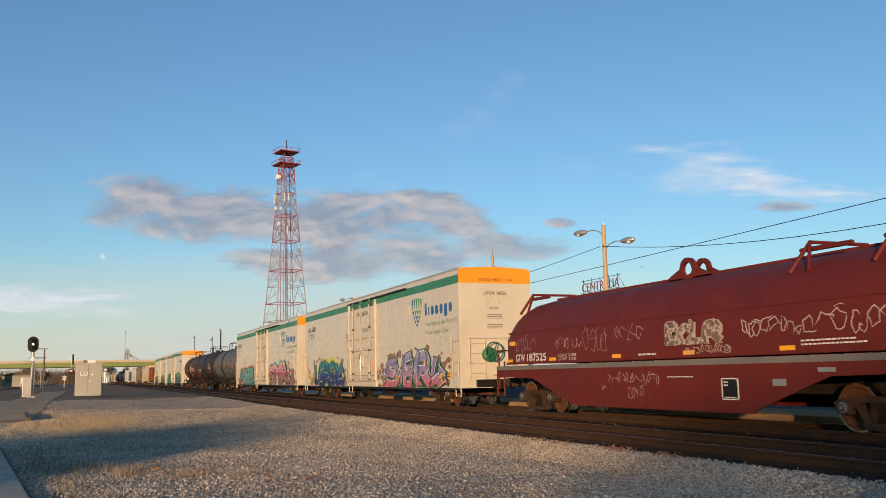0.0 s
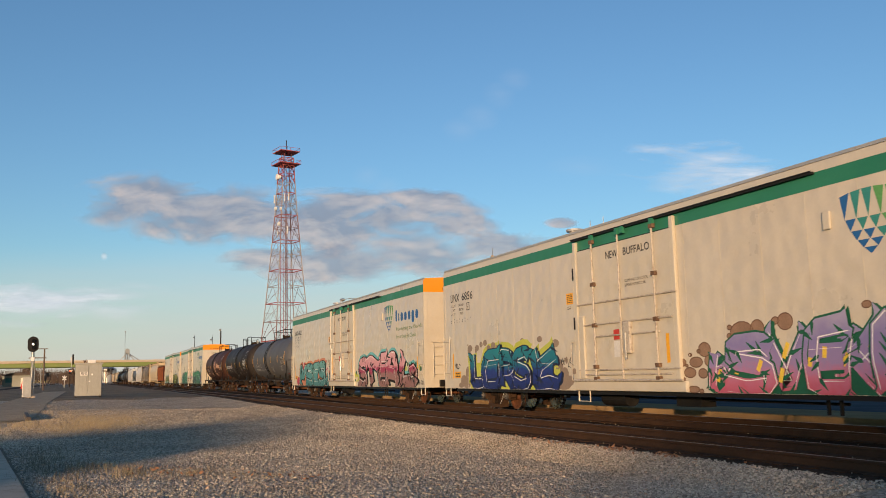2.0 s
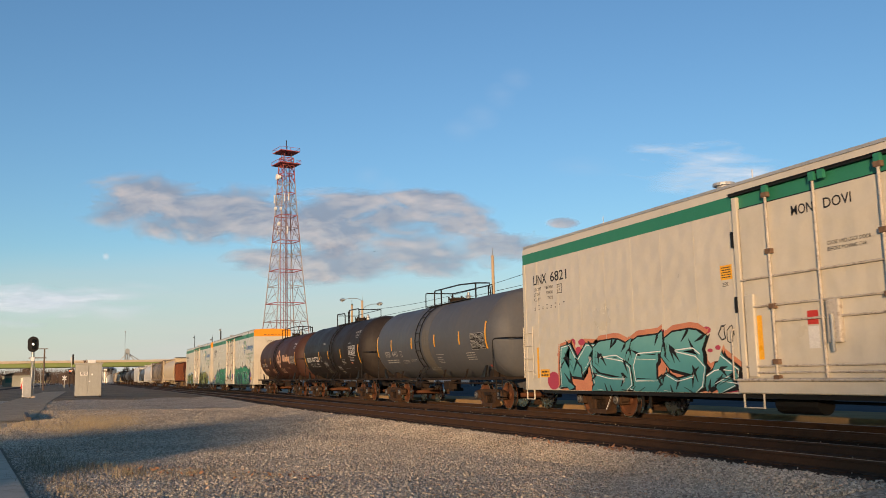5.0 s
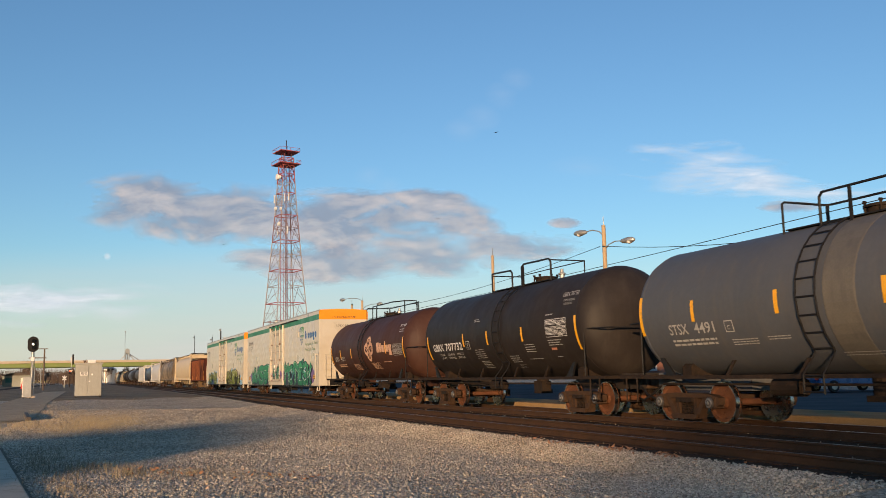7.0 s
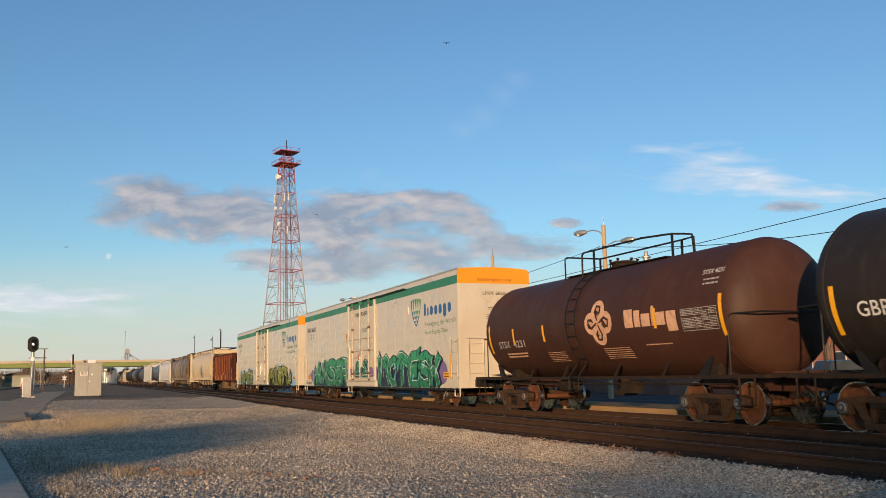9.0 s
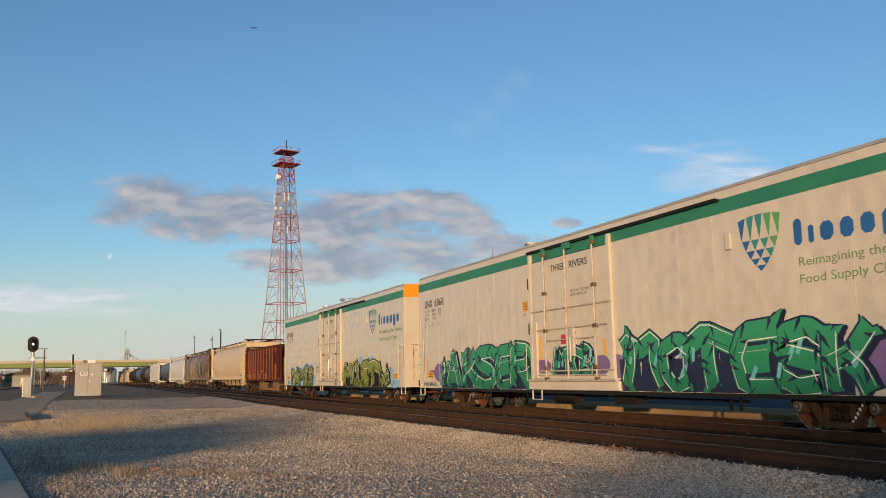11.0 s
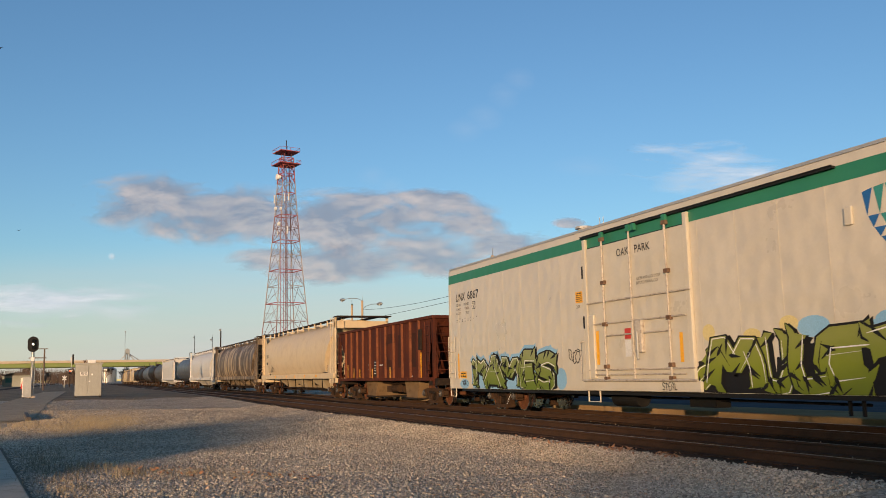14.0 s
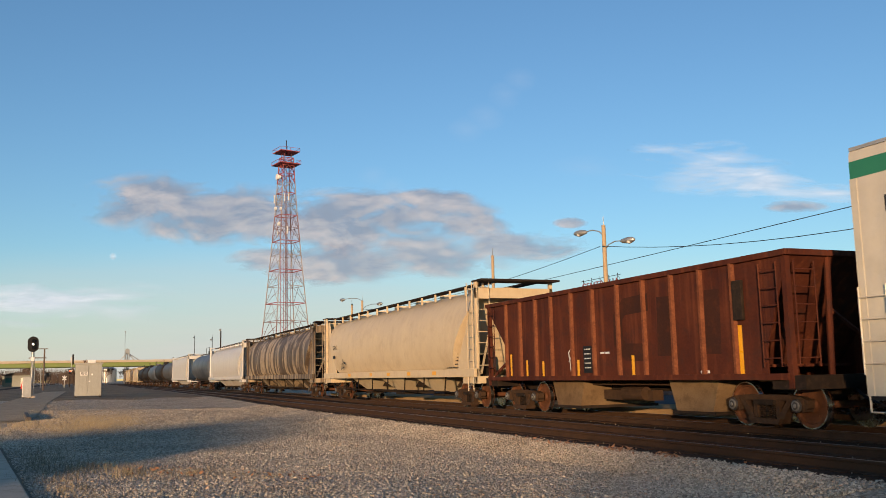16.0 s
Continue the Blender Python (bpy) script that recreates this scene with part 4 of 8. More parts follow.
    # side ladders, reflectors, plates, vent
    for s in (-1, 1):
        lx = 11.36 * s
        ladder(car, lambda a, o, z: (a, y - o, z), lx - 0.29, lx + 0.27, 1.04, 2.52, 4, WHITE)
        patch(s * 10.87 - 0.055, s * 10.87 + 0.055, 1.03, 1.90, on_side(y - 0.006), YELLOW, car, "reflector")
        pl = patch(s * 10.48 - 0.27, s * 10.48 + 0.27, 1.05, 1.27, on_side(y - 0.006), YELLOW, car, "placard", "yellow notice plate")
        bars([(s * 10.48 - 0.2, s * 10.48 + 0.2, 1.18, 0.04), (s * 10.48 - 0.22, s * 10.48 + 0.22, 1.09, 0.04)], on_side(y - 0.008), INK, pl)
        st = Mesh().tube([(s * 11.2, y + 0.02, 0.72), (s * 11.2, y + 0.02, 0.42), (s * 11.75 - s * 0.1, y + 0.02, 0.42), (s * 11.65, y + 0.02, 0.72)], 0.022)
        part("stirrup_step", st, WHITE, car)
        part("sill_bracket", Mesh().span((s * 11.1 - 0.2, y + 0.01, 0.62), (s * HALF, y + 0.08, 0.74)), BLACK, car)
    part("stirrup_step", Mesh().tube([(-2.3, y, 0.70), (-2.3, y, 0.42), (-1.75, y, 0.42), (-1.75, y, 0.70)], 0.022), WHITE, car)
    part("vent", Mesh().span((6.42, y - 0.05, 3.60), (6.60, y - 0.002, 3.93)), WHITE, car, "", 0, 0.02)
    part("roof_fitting", Mesh().cyl((-3.2, -1.0, 4.93), (-3.2, -1.0, 5.12), 0.16, 14).cyl((-3.2, -1.0, 5.12), (-3.2, -1.0, 5.18), 0.24, 14), ROOF, car)
    part("roof_rod", Mesh().cyl((-2.2, -1.1, 4.92), (-2.2, -1.1, 5.26), 0.012, 6), ROOF, car)
    # leading end: ladder, grab rail, crossover platform, brake wheel, notices
    xe = HALF
    ladder(car, lambda a, o, z: (xe + o, a, z), -1.24, -0.66, 1.03, 2.42, 4, WHITE)
    part("grab_rail", Mesh().tube([(xe, -1.3, 2.44), (xe + 0.1, -1.3, 2.44), (xe + 0.1, 1.3, 2.44), (xe, 1.3, 2.44)], 0.015), WHITE, car)
    wy = -0.4 if marks == "6856" else 0.3
    part("brake_housing", Mesh().lathe([(0.0, 0.26), (0.16, 0.26), (0.2, 0.18)], 12, (xe, wy - 0.1, 1.85)), DARKGREEN_GEAR if marks == "6856" else WHITE, car, "brake gear housing")
    bw = Mesh()
    ring = [(xe + 0.3, wy + 0.33 * math.cos(a * math.pi / 10), 1.95 + 0.33 * math.sin(a * math.pi / 10)) for a in range(21)]
    bw.tube(ring, 0.024, 5)
    for a in range(0, 20, 4):
        bw.cyl((xe + 0.3, wy, 1.95), ring[a], 0.02, 5)
    part("brake_wheel", bw, DARKGREEN_GEAR if marks == "6856" else WHITE, car)
    part("brake_chain", Mesh().cyl((xe + 0.12, 0.05, 0.9), (xe + 0.12, 0.05, 1.6), 0.02, 6), TRUCK, car)
    part("crossover_platform", Mesh().span((xe, -0.35, 1.12), (xe + 0.32, 1.3, 1.16)), GALV, car)
    for s in (-1, 1):
        part("end_sill", Mesh().span((s * (xe - 0.1), -1.0, 0.72), (s * (xe + 0.12), 1.5, 0.98)), BLACK, car)
    write("EXCESS HEIGHT CAR", -0.82, 4.47, 0.10, on_end(xe + 0.012), INK, car, 1.35)
    write("LINX " + marks, -0.62, 3.98, 0.13, on_end(xe + 0.005), INK, car, 0.9)
    bars([(-0.42, -0.02, 3.52 - 0.06 * i, 0.022) for i in range(2)] + [(-0.5, 0.1, 3.25 - 0.06 * i, 0.022) for i in range(3)] + [(-0.52, 0.1, 2.9 - 0.06 * i, 0.022) for i in range(3)], on_end(xe + 0.005), INK, car)
    for s in (-1, 1):
        coupler(car, s * (HALF + 0.05), s)
        tk = truck(car, s * 8.5)
        st = Mesh()
        for k in range(6):
            st.add([(0.34 + 0.055 * k + u, -1.096, 0.17 + 0.075 * k + v) for u, v in ((0, 0), (0.04, 0.025), (0.015, 0.075), (-0.025, 0.05))], [(0, 1, 2, 3)])
        tagged(part("stencil", st, PALE, tk), kind="stuff")
    rig = Mesh().cyl((-6, -0.9, 0.55), (6, -0.9, 0.5), 0.03, 6).box((1.5, -0.8, 0.52), (0.9, 0.4, 0.35)).cyl((-2.0, -0.9, 0.5), (-0.9, -0.9, 0.5), 0.22, 12)
    for xx in (-6.2, -5.9, 5.9, 6.2):
        rig.box((xx, -1.3, 0.50), (0.05, 0.05, 0.36))
    part("brake_rigging", rig, BLACK, car)
    return car


PINKFADE = fade("purple_to_pink_spray", [(0.0, (0.52, 0.10, 0.16)), (0.22, (0.50, 0.16, 0.26)), (0.42, (0.30, 0.22, 0.42)), (0.7, (0.23, 0.20, 0.42)), (1.0, (0.34, 0.31, 0.47))], 0.69, 2.1)
BLUEFADE = fade("navy_to_teal_spray", [(0.0, (0.012, 0.022, 0.13)), (0.45, (0.015, 0.035, 0.21)), (0.58, (0.01, 0.14, 0.23)), (1.0, (0.015, 0.22, 0.26))], 0.69, 1.95)
ROSEFADE = fade("mauve_to_rose_spray", [(0.0, (0.25, 0.13, 0.12)), (0.42, (0.31, 0.16, 0.15)), (0.47, (0.34, 0.03, 0.09)), (0.58, (0.38, 0.05, 0.12)), (0.61, (0.60, 0.27, 0.31)), (1.0, (0.68, 0.38, 0.42))], 0.69, 2.15)
TEALFADE = fade("teal_spray", [(0.0, (0.05, 0.20, 0.22)), (0.5, (0.08, 0.29, 0.30)), (1.0, (0.14, 0.37, 0.36))], 0.69, 2.0)
EMERALD = fade("emerald_spray", [(0.0, (0.012, 0.16, 0.08)), (0.5, (0.018, 0.235, 0.11)), (1.0, (0.03, 0.29, 0.14))], 0.69, 2.0)
OLIVE = fade("olive_spray", [(0.0, (0.14, 0.18, 0.006)), (0.5, (0.19, 0.235, 0.012)), (1.0, (0.23, 0.255, 0.05))], 0.69, 1.75)
MOSS = fade("moss_green_spray", [(0.0, (0.11, 0.17, 0.008)), (0.5, (0.17, 0.22, 0.03)), (1.0, (0.27, 0.30, 0.12))], 0.69, 1.75)
DARKGREEN = surface("dark_green_spray", (0.01, 0.10, 0.05), (0.015, 0.13, 0.07), 0.5)
NAVY = surface("navy_spray", (0.01, 0.015, 0.045), (0.015, 0.022, 0.06), 0.5)
LIME = surface("lime_spray", (0.42, 0.48, 0.06), (0.52, 0.56, 0.10), 0.55)
AQUA = surface("aqua_spray", (0.10, 0.42, 0.45), (0.16, 0.48, 0.5), 0.55)
SKYBLUE = surface("sky_blue_spray", (0.20, 0.42, 0.62), (0.28, 0.5, 0.7), 0.55)
RIMBROWN = surface("dark_brown_rim_spray", (0.12, 0.06, 0.035), (0.18, 0.10, 0.06), 0.55)
TAUPE = surface("grey_brown_spray", (0.22, 0.17, 0.13), (0.32, 0.25, 0.19), 0.55, scale=2.5)
BROWN = surface("brown_bubble_spray", (0.20, 0.12, 0.075), (0.34, 0.22, 0.15), 0.55, scale=2.5)
VIOLET = surface("violet_spray", (0.14, 0.09, 0.24), (0.22, 0.15, 0.32), 0.55)
CRIMSON = surface("crimson_spray", (0.36, 0.03, 0.07), (0.45, 0.06, 0.10), 0.55)
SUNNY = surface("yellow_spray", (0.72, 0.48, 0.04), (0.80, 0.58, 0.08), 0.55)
SALMON = surface("salmon_spray", (0.50, 0.17, 0.09), (0.60, 0.26, 0.14), 0.55)
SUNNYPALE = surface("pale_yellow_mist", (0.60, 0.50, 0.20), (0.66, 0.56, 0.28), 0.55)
CHALK = surface("white_spray", (0.70, 0.70, 0.70), (0.80, 0.80, 0.79), 0.55)


def scatter_bubbles(seed, x0, x1, z0, z1, n):
    r = random.Random(seed)
    out = []
    for _ in range(n):
        q = r.uniform(0.04, 0.15)
        out.append((r.uniform(x0, x1), r.uniform(z0, z1), q * r.uniform(1.0, 1.5), q * r.uniform(0.6, 0.9)))
    return out


Y = -1.6
BASE = 0.692
r1 = reefer(-40.20, "6856", "NEW BUFFALO", "cream refrigerator car with green band, purple mural and green brake wheel", ("193300", "92700", "7572"))
rimmed(r1, Y, [(2.13, 1.34, 0.15, 0.085), (2.43, 1.5, 0.06, 0.035), (2.3, 1.27, 0.05, 0.03), (2.4, 1.12, 0.2, 0.11), (2.62, 1.34, 0.22, 0.11), (2.72, 1.57, 0.06, 0.04), (2.92, 1.6, 0.2, 0.15), (3.1, 1.36, 0.2, 0.13), (2.83, 1.1, 0.15, 0.1), (2.18, 0.98, 0.05, 0.03), (2.06, 0.84, 0.1, 0.06), (2.5, 0.76, 0.2, 0.07), (2.75, 0.73, 0.08, 0.04), (4.1, 1.9, 0.34, 0.22), (4.55, 1.93, 0.2, 0.2), (3.75, 2.02, 0.07, 0.05), (3.72, 1.85, 0.06, 0.05), (5.3, 2.05, 0.2, 0.16), (5.05, 2.08, 0.1, 0.07), (7.2, 2.22, 0.1, 0.06), (8.5, 2.2, 0.22, 0.12), (9.7, 1.75, 0.2, 0.14), (10.1, 1.5, 0.22, 0.14), (10.4, 1.2, 0.15, 0.1), (10.5, 0.9, 0.2, 0.12), (9.95, 1.95, 0.08, 0.06)] + scatter_bubbles(4, 9.6, 10.8, 0.85, 1.9, 8), BROWN, RIMBROWN)
blobs(r1, Y, [(-9.95, 0.95, 0.28, 0.2), (-9.6, 1.2, 0.2, 0.24), (-10.2, 0.8, 0.22, 0.09), (-9.7, 0.85, 0.3, 0.16), (-8.9, 1.98, 0.08, 0.12), (-7.9, 2.0, 0.16, 0.1), (-7.55, 2.06, 0.18, 0.12), (-7.25, 1.98, 0.14, 0.1), (-5.5, 2.12, 0.16, 0.1), (-5.2, 2.04, 0.14, 0.1), (-3.3, 1.25, 0.22, 0.3), (-3.0, 1.1, 0.2, 0.22), (-2.75, 0.95, 0.22, 0.14), (-3.1, 0.84, 0.4, 0.14), (-2.5, 1.2, 0.1, 0.08), (-2.9, 1.5, 0.07, 0.1)] + scatter_bubbles(5, -9.6, -2.6, 1.9, 2.2, 9), TAUPE)
mural(r1, Y, BASE, [("K", 3.0, 4.0, 1.6), ("S", 3.5, 5.1, 1.9), ("V", 4.6, 6.0, 2.0), ("E", 5.6, 6.9, 2.08), ("K", 6.4, 7.6, 2.05), ("R", 7.1, 8.9, 2.16), ("V", 8.3, 9.5, 1.95), (">", 8.9, 10.5, 1.6)], PINKFADE, DARKGREEN, None, CHALK, 11, 0.275, DARKGREEN, SUNNY, line=0.08)
mural(r1, Y, BASE, [("L", -9.5, -8.1, 1.95), ("E", -8.5, -7.0, 1.92), ("R", -7.3, -5.9, 1.95), ("S", -6.2, -4.9, 1.98), ("Y", -5.2, -3.3, 1.95)], BLUEFADE, NAVY, LIME, CHALK, 12, 0.29, line=0.07)
r2 = reefer(-65.62, "6821", "MON DOVI", "cream refrigerator car with green band and pink and brown mural", ("193300", "92700", "7572"))
blobs(r2, Y, scatter_bubbles(6, 1.8, 3.0, 0.8, 1.3, 10) + scatter_bubbles(7, 9.4, 11.4, 0.85, 1.55, 24), LIME, "lime_cloud_paint")
blobs(r2, Y - 0.003, [(9.75, 1.62, 0.1, 0.09), (10.2, 1.6, 0.1, 0.1), (10.7, 1.62, 0.09, 0.1), (11.25, 1.42, 0.1, 0.1), (2.45, 1.35, 0.08, 0.1), (2.2, 0.95, 0.2, 0.1)], DARKGREEN, "dark_speck_paint")
mural(r2, Y, BASE, [("S", 2.75, 4.3, 2.0), ("T", 3.95, 6.0, 2.1), ("E", 5.75, 7.3, 2.18), ("A", 7.0, 8.75, 2.22), ("J", 8.4, 10.9, 2.15)], ROSEFADE, BLACK, AQUA, CHALK, 21, 0.285, glow_wide=0.26, line=0.09, backing=False)
blobs(r2, Y, scatter_bubbles(8, -9.8, -3.0, 1.5, 2.1, 18) + [(-2.9, 0.9, 0.9, 0.2), (-10.0, 0.95, 0.35, 0.25)], CRIMSON, "red_cloud_paint")
mural(r2, Y, BASE, [("M", -9.7, -7.4, 2.05), ("S", -7.9, -6.1, 1.95), ("E", -6.5, -4.8, 1.95), ("S", -5.1, -3.3, 2.02), (">", -3.6, -2.3, 1.5)], TEALFADE, BLACK, SALMON, CHALK, 22, 0.29, glow_wide=0.26, line=0.08)
hand_tag("OH NO", 10.92, 0.80, 0.18, 0.12, on_side(Y - 0.006), INK, r2)
r3 = reefer(-134.40, "6868", "THREE RIVERS", "cream refrigerator car with green band and emerald mural", ("193300", "92700", "7572"))
blobs(r3, Y, [(-9.6, 1.25, 0.55, 0.34), (-10.3, 1.25, 0.4, 0.1), (-10.8, 1.24, 0.15, 0.05), (-6.95, 1.75, 0.42, 0.34), (10.1, 1.25, 0.5, 0.42), (2.2, 1.3, 0.4, 0.3), (5.0, 1.2, 0.5, 0.4)], VIOLET, "violet_cloud_paint")
blobs(r3, Y - 0.075, [(-1.5, 1.35, 0.5, 0.2), (1.6, 1.35, 0.4, 0.25)], VIOLET, "violet_cloud_paint")
mural(r3, Y, BASE, [("N", -9.5, -8.4, 1.7), ("P", -8.95, -7.4, 2.06), ("K", -7.6, -6.1, 2.06), ("S", -6.4, -4.6, 2.12), ("E", -4.9, -3.5, 2.1), ("R", -3.8, -2.15, 2.1)], EMERALD, NAVY, None, CHALK, 31, 0.285, NAVY, AQUA, line=0.08)
mural(r3, Y, BASE, [("N", 2.25, 4.2, 2.12), ("C", 3.9, 5.2, 2.05), ("T", 4.8, 6.6, 2.15), ("E", 6.3, 7.8, 2.1), ("S", 7.5, 9.0, 2.1), ("K", 8.7, 10.0, 2.0)], EMERALD, NAVY, None, CHALK, 32, 0.285, NAVY, AQUA, line=0.08)
mural(r3, Y - 0.075, 1.08, [("M", -0.9, 0.1, 1.95), ("T", -0.25, 0.85, 1.92), ("B", 0.5, 1.3, 1.92)], EMERALD, NAVY, None, CHALK, 33, 0.285, NAVY, AQUA, line=0.08)
r4 = reefer(-159.52, "6867", "OAK PARK", "cream refrigerator car with green band and olive mural", ("193400", "92600", "7572"))
blobs(r4, Y, scatter_bubbles(9, 2.3, 9.0, 1.75, 1.98, 9) + scatter_bubbles(10, -9.6, -4.0, 1.6, 1.9, 9) + [(-10.4, 0.85, 0.4, 0.16), (9.9, 1.2, 0.5, 0.3), (10.4, 0.85, 0.6, 0.2), (5.5, 1.92, 0.4, 0.2), (7.2, 1.95, 0.35, 0.16), (-3.7, 1.0, 0.3, 0.3)], SKYBLUE, "blue_cloud_paint")
blobs(r4, Y - 0.003, [(2.6, 1.95, 0.2, 0.18), (4.9, 2.0, 0.25, 0.16), (8.2, 1.9, 0.3, 0.12), (3.9, 1.85, 0.25, 0.12)], SUNNYPALE, "yellow_mist_paint")
mural(r4, Y, BASE, [(">", 1.95, 2.9, 1.65), ("M", 2.45, 4.3, 1.98), ("U", 3.85, 5.1, 1.95), ("L", 4.8, 5.9, 1.98), ("E", 5.4, 6.9, 1.88), ("T", 6.4, 8.5, 1.95), ("J", 8.2, 8.9, 1.7), (">", 8.6, 9.9, 1.6)], OLIVE, BLACK, None, CHALK, 41, 0.31, line=0.09)
mural(r4, Y, BASE, [("N", -9.8, -8.3, 1.7), ("P", -8.7, -7.2, 1.85), ("M", -7.6, -6.0, 1.8), ("E", -6.3, -5.0, 1.85), ("S", -5.3, -3.9, 1.75)], MOSS, BLACK, SKYBLUE, CHALK, 42, 0.29, glow_wide=0.24, line=0.09)
hand_tag("STEAL", 1.02, 0.74, 0.17, 0.11, on_side(Y - 0.106), INK, r4)
# small black marker scrawls beside the murals
for car, x0, x1, z0, z1, seed in ((r4, -3.3, -2.7, 1.35, 1.85, 5), (r4, -10.6, -10.1, 0.78, 1.0, 7), (r4, 9.4, 9.9, 1.3, 1.6, 8), (r4, 10.0, 10.4, 0.75, 0.95, 6), (r1, -3.2, -2.6, 1.3, 1.6, 9), (r1, -10.7, -10.3, 1.35, 1.55, 13), (r3, -11.2, -9.9, 0.76, 0.93, 11), (r2, -2.95, -2.7, 1.6, 2.1, 12)):
    m = Mesh()
    scribble(m, random.Random(seed), x0, x1, z0, z1, 0.03, on_side(Y - 0.006))
    part("marker_tag", m, INK if car is not r3 else NAVY, car, "black scrawled marker tag")



# ---------------------------------------------------------------- tank cars
def tank_car(x, half, paint, label, top=4.05, bottom=1.02, trucks=4.9, platform=0.0, spin=True, detail=True, rails=((-1.5, 0.06), (0.8, 2.7)), ring=False):
    """A frameless tank car: shell with dished heads, stub sills, side ladder, walkway with rails, trucks."""
    car = freight_car("tank_car", x, label, "tank car", "tank cars of the train")
    r = (top - bottom) / 2
    zc = (top + bottom) / 2
    head = 0.75
    prof = [(-half - head * math.sin(a), r * math.cos(a)) for a in [math.pi / 2 * k / 8 for k in range(8, -1, -1)]]
    prof[0] = (prof[0][0], 0.03)
    prof += [(-a, b) for a, b in reversed(prof)]
    shell = part("tank", Mesh().lathe(prof, 48, (0, 0, zc)), paint, car, "", 30)
    for xx in (-half, half):
        part("weld_seam", Mesh().lathe([(xx - 0.02, r), (xx - 0.012, r + 0.006), (xx + 0.012, r + 0.006), (xx + 0.02, r)], 48, (0, 0, zc)), paint, shell)
    # stub sills, cradles, running board along the sill
    for s in (-1, 1):
        part("stub_sill", Mesh().span((s * (half - 2.2), -0.3, 0.70), (s * (half + 1.15), 0.3, 1.12)), paint if detail else STEEL_DARK, car)
        part("cradle", Mesh().prism([(-1.0, 0.98), (-1.0, 1.25), (-0.8, 1.45), (0.8, 1.45), (1.0, 1.25), (1.0, 0.98)], 0, s * (trucks) - 0.16, s * (trucks) + 0.16), STEEL_DARK, car)
        part("side_sill", Mesh().span((-half - 0.9, s * 1.42, 0.98), (half + 0.9, s * 1.30, 1.06)), STEEL_DARK, car)
    for s in (-1, 1):
        part("end_platform", Mesh().span((s * (half + 0.25), -1.45, 0.99), (s * (half + 1.15), 1.45, 1.07)), STEEL_DARK, car)
        if detail:
            rail = Mesh().tube([(s * (half + 0.2), -1.42, 1.07), (s * (half + 0.2), -1.42, 2.25), (s * (half + 0.28), -1.38, 2.32), (s * (half + 0.95), -1.2, 2.32), (s * (half + 0.95), 1.2, 2.32), (s * (half + 0.2), 1.42, 2.25), (s * (half + 0.2), 1.42, 1.07)], 0.02)
            part("end_handrail", rail, BLACK, car)
            part("gusset", Mesh().prism([(s * (half - 0.95), 1.05), (s * (half - 0.62), 1.05), (s * (half - 0.42), 1.46), (s * (half - 0.52), 1.46)], 1, -1.36, -1.30), BLACK, car)
            part("sill_step", Mesh().tube([(s * (half + 0.45), -1.44, 1.0), (s * (half + 0.45), -1.44, 0.45), (s * (half + 0.9), -1.44, 0.45), (s * (half + 0.9), -1.44, 1.0)], 0.022), STEEL_DARK, car)
        coupler(car, s * (half + 1.1), s)
        truck(car, s * trucks, spin)
    if not detail:
        part("walkway", Mesh().span((-1.2, -0.5, top + 0.02), (1.2, 0.5, top + 0.07)).tube([(-1.2, -0.5, top), (-1.2, -0.5, top + 0.75), (1.2, -0.5, top + 0.75), (1.2, -0.5, top)], 0.03), BLACK, car)
        part("manway", Mesh().cyl((0, 0, top - 0.1), (0, 0, top + 0.35), 0.45, 16), paint, car)
        return car
    # brackets between shell and sill
    for k in (-0.55, -0.2, 0.25, 0.6):
        part("sill_bracket", Mesh().prism([(half * k, 1.03), (half * k + 0.08, 1.03), (half * k + 0.34, 1.36), (half * k + 0.26, 1.36)], 1, -1.36, -1.32), STEEL_DARK, car)
    # side ladder that follows the shell, then hangs below the sill
    px = platform
    reach = r + 0.055
    lad = [(-1.5, 0.70), (-1.5, 1.06), (-1.3, 1.30)] + [(-reach * math.cos(a), zc + reach * math.sin(a)) for a in (-0.72, -0.5, -0.25, 0.0, 0.2, 0.4, 0.6, 0.8, 1.0, 1.15)]
    m = Mesh()
    for xx in (px - 0.24, px + 0.24):
        m.tube([(xx, a, b) for a, b in lad], 0.02)
    part("ladder", m, BLACK, car, "ladder up the tank's side")
    for a, b in [(-1.5, 0.74), (-1.5, 1.03)] + [(-reach * math.cos(q), zc + reach * math.sin(q)) for q in (-0.68, -0.46, -0.24, -0.02, 0.2, 0.42, 0.64, 0.86, 1.08)]:
        part("rung", Mesh().cyl((px - 0.24, a, b), (px + 0.24, a, b), 0.016, 6), BLACK, car)
    part("ladder_plate", Mesh().grid([[(px + xx, -(r + 0.008) * math.cos(a), zc + (r + 0.008) * math.sin(a)) for xx in (-0.3, 0.3)] for a in [k * 0.12 - 0.9 for k in range(18)]]), paint, car)
    # top platform, rails, manway, valve
    t = top
    (a0, a1), (b0, b1) = rails
    plat = Mesh()
    for k in range(3):
        plat.span((a0, -0.58 + 0.4 * k, t - 0.07), (b1, -0.22 + 0.4 * k, t - 0.045))
    part("platform", plat, BLACK, car)
    h = t + 0.53
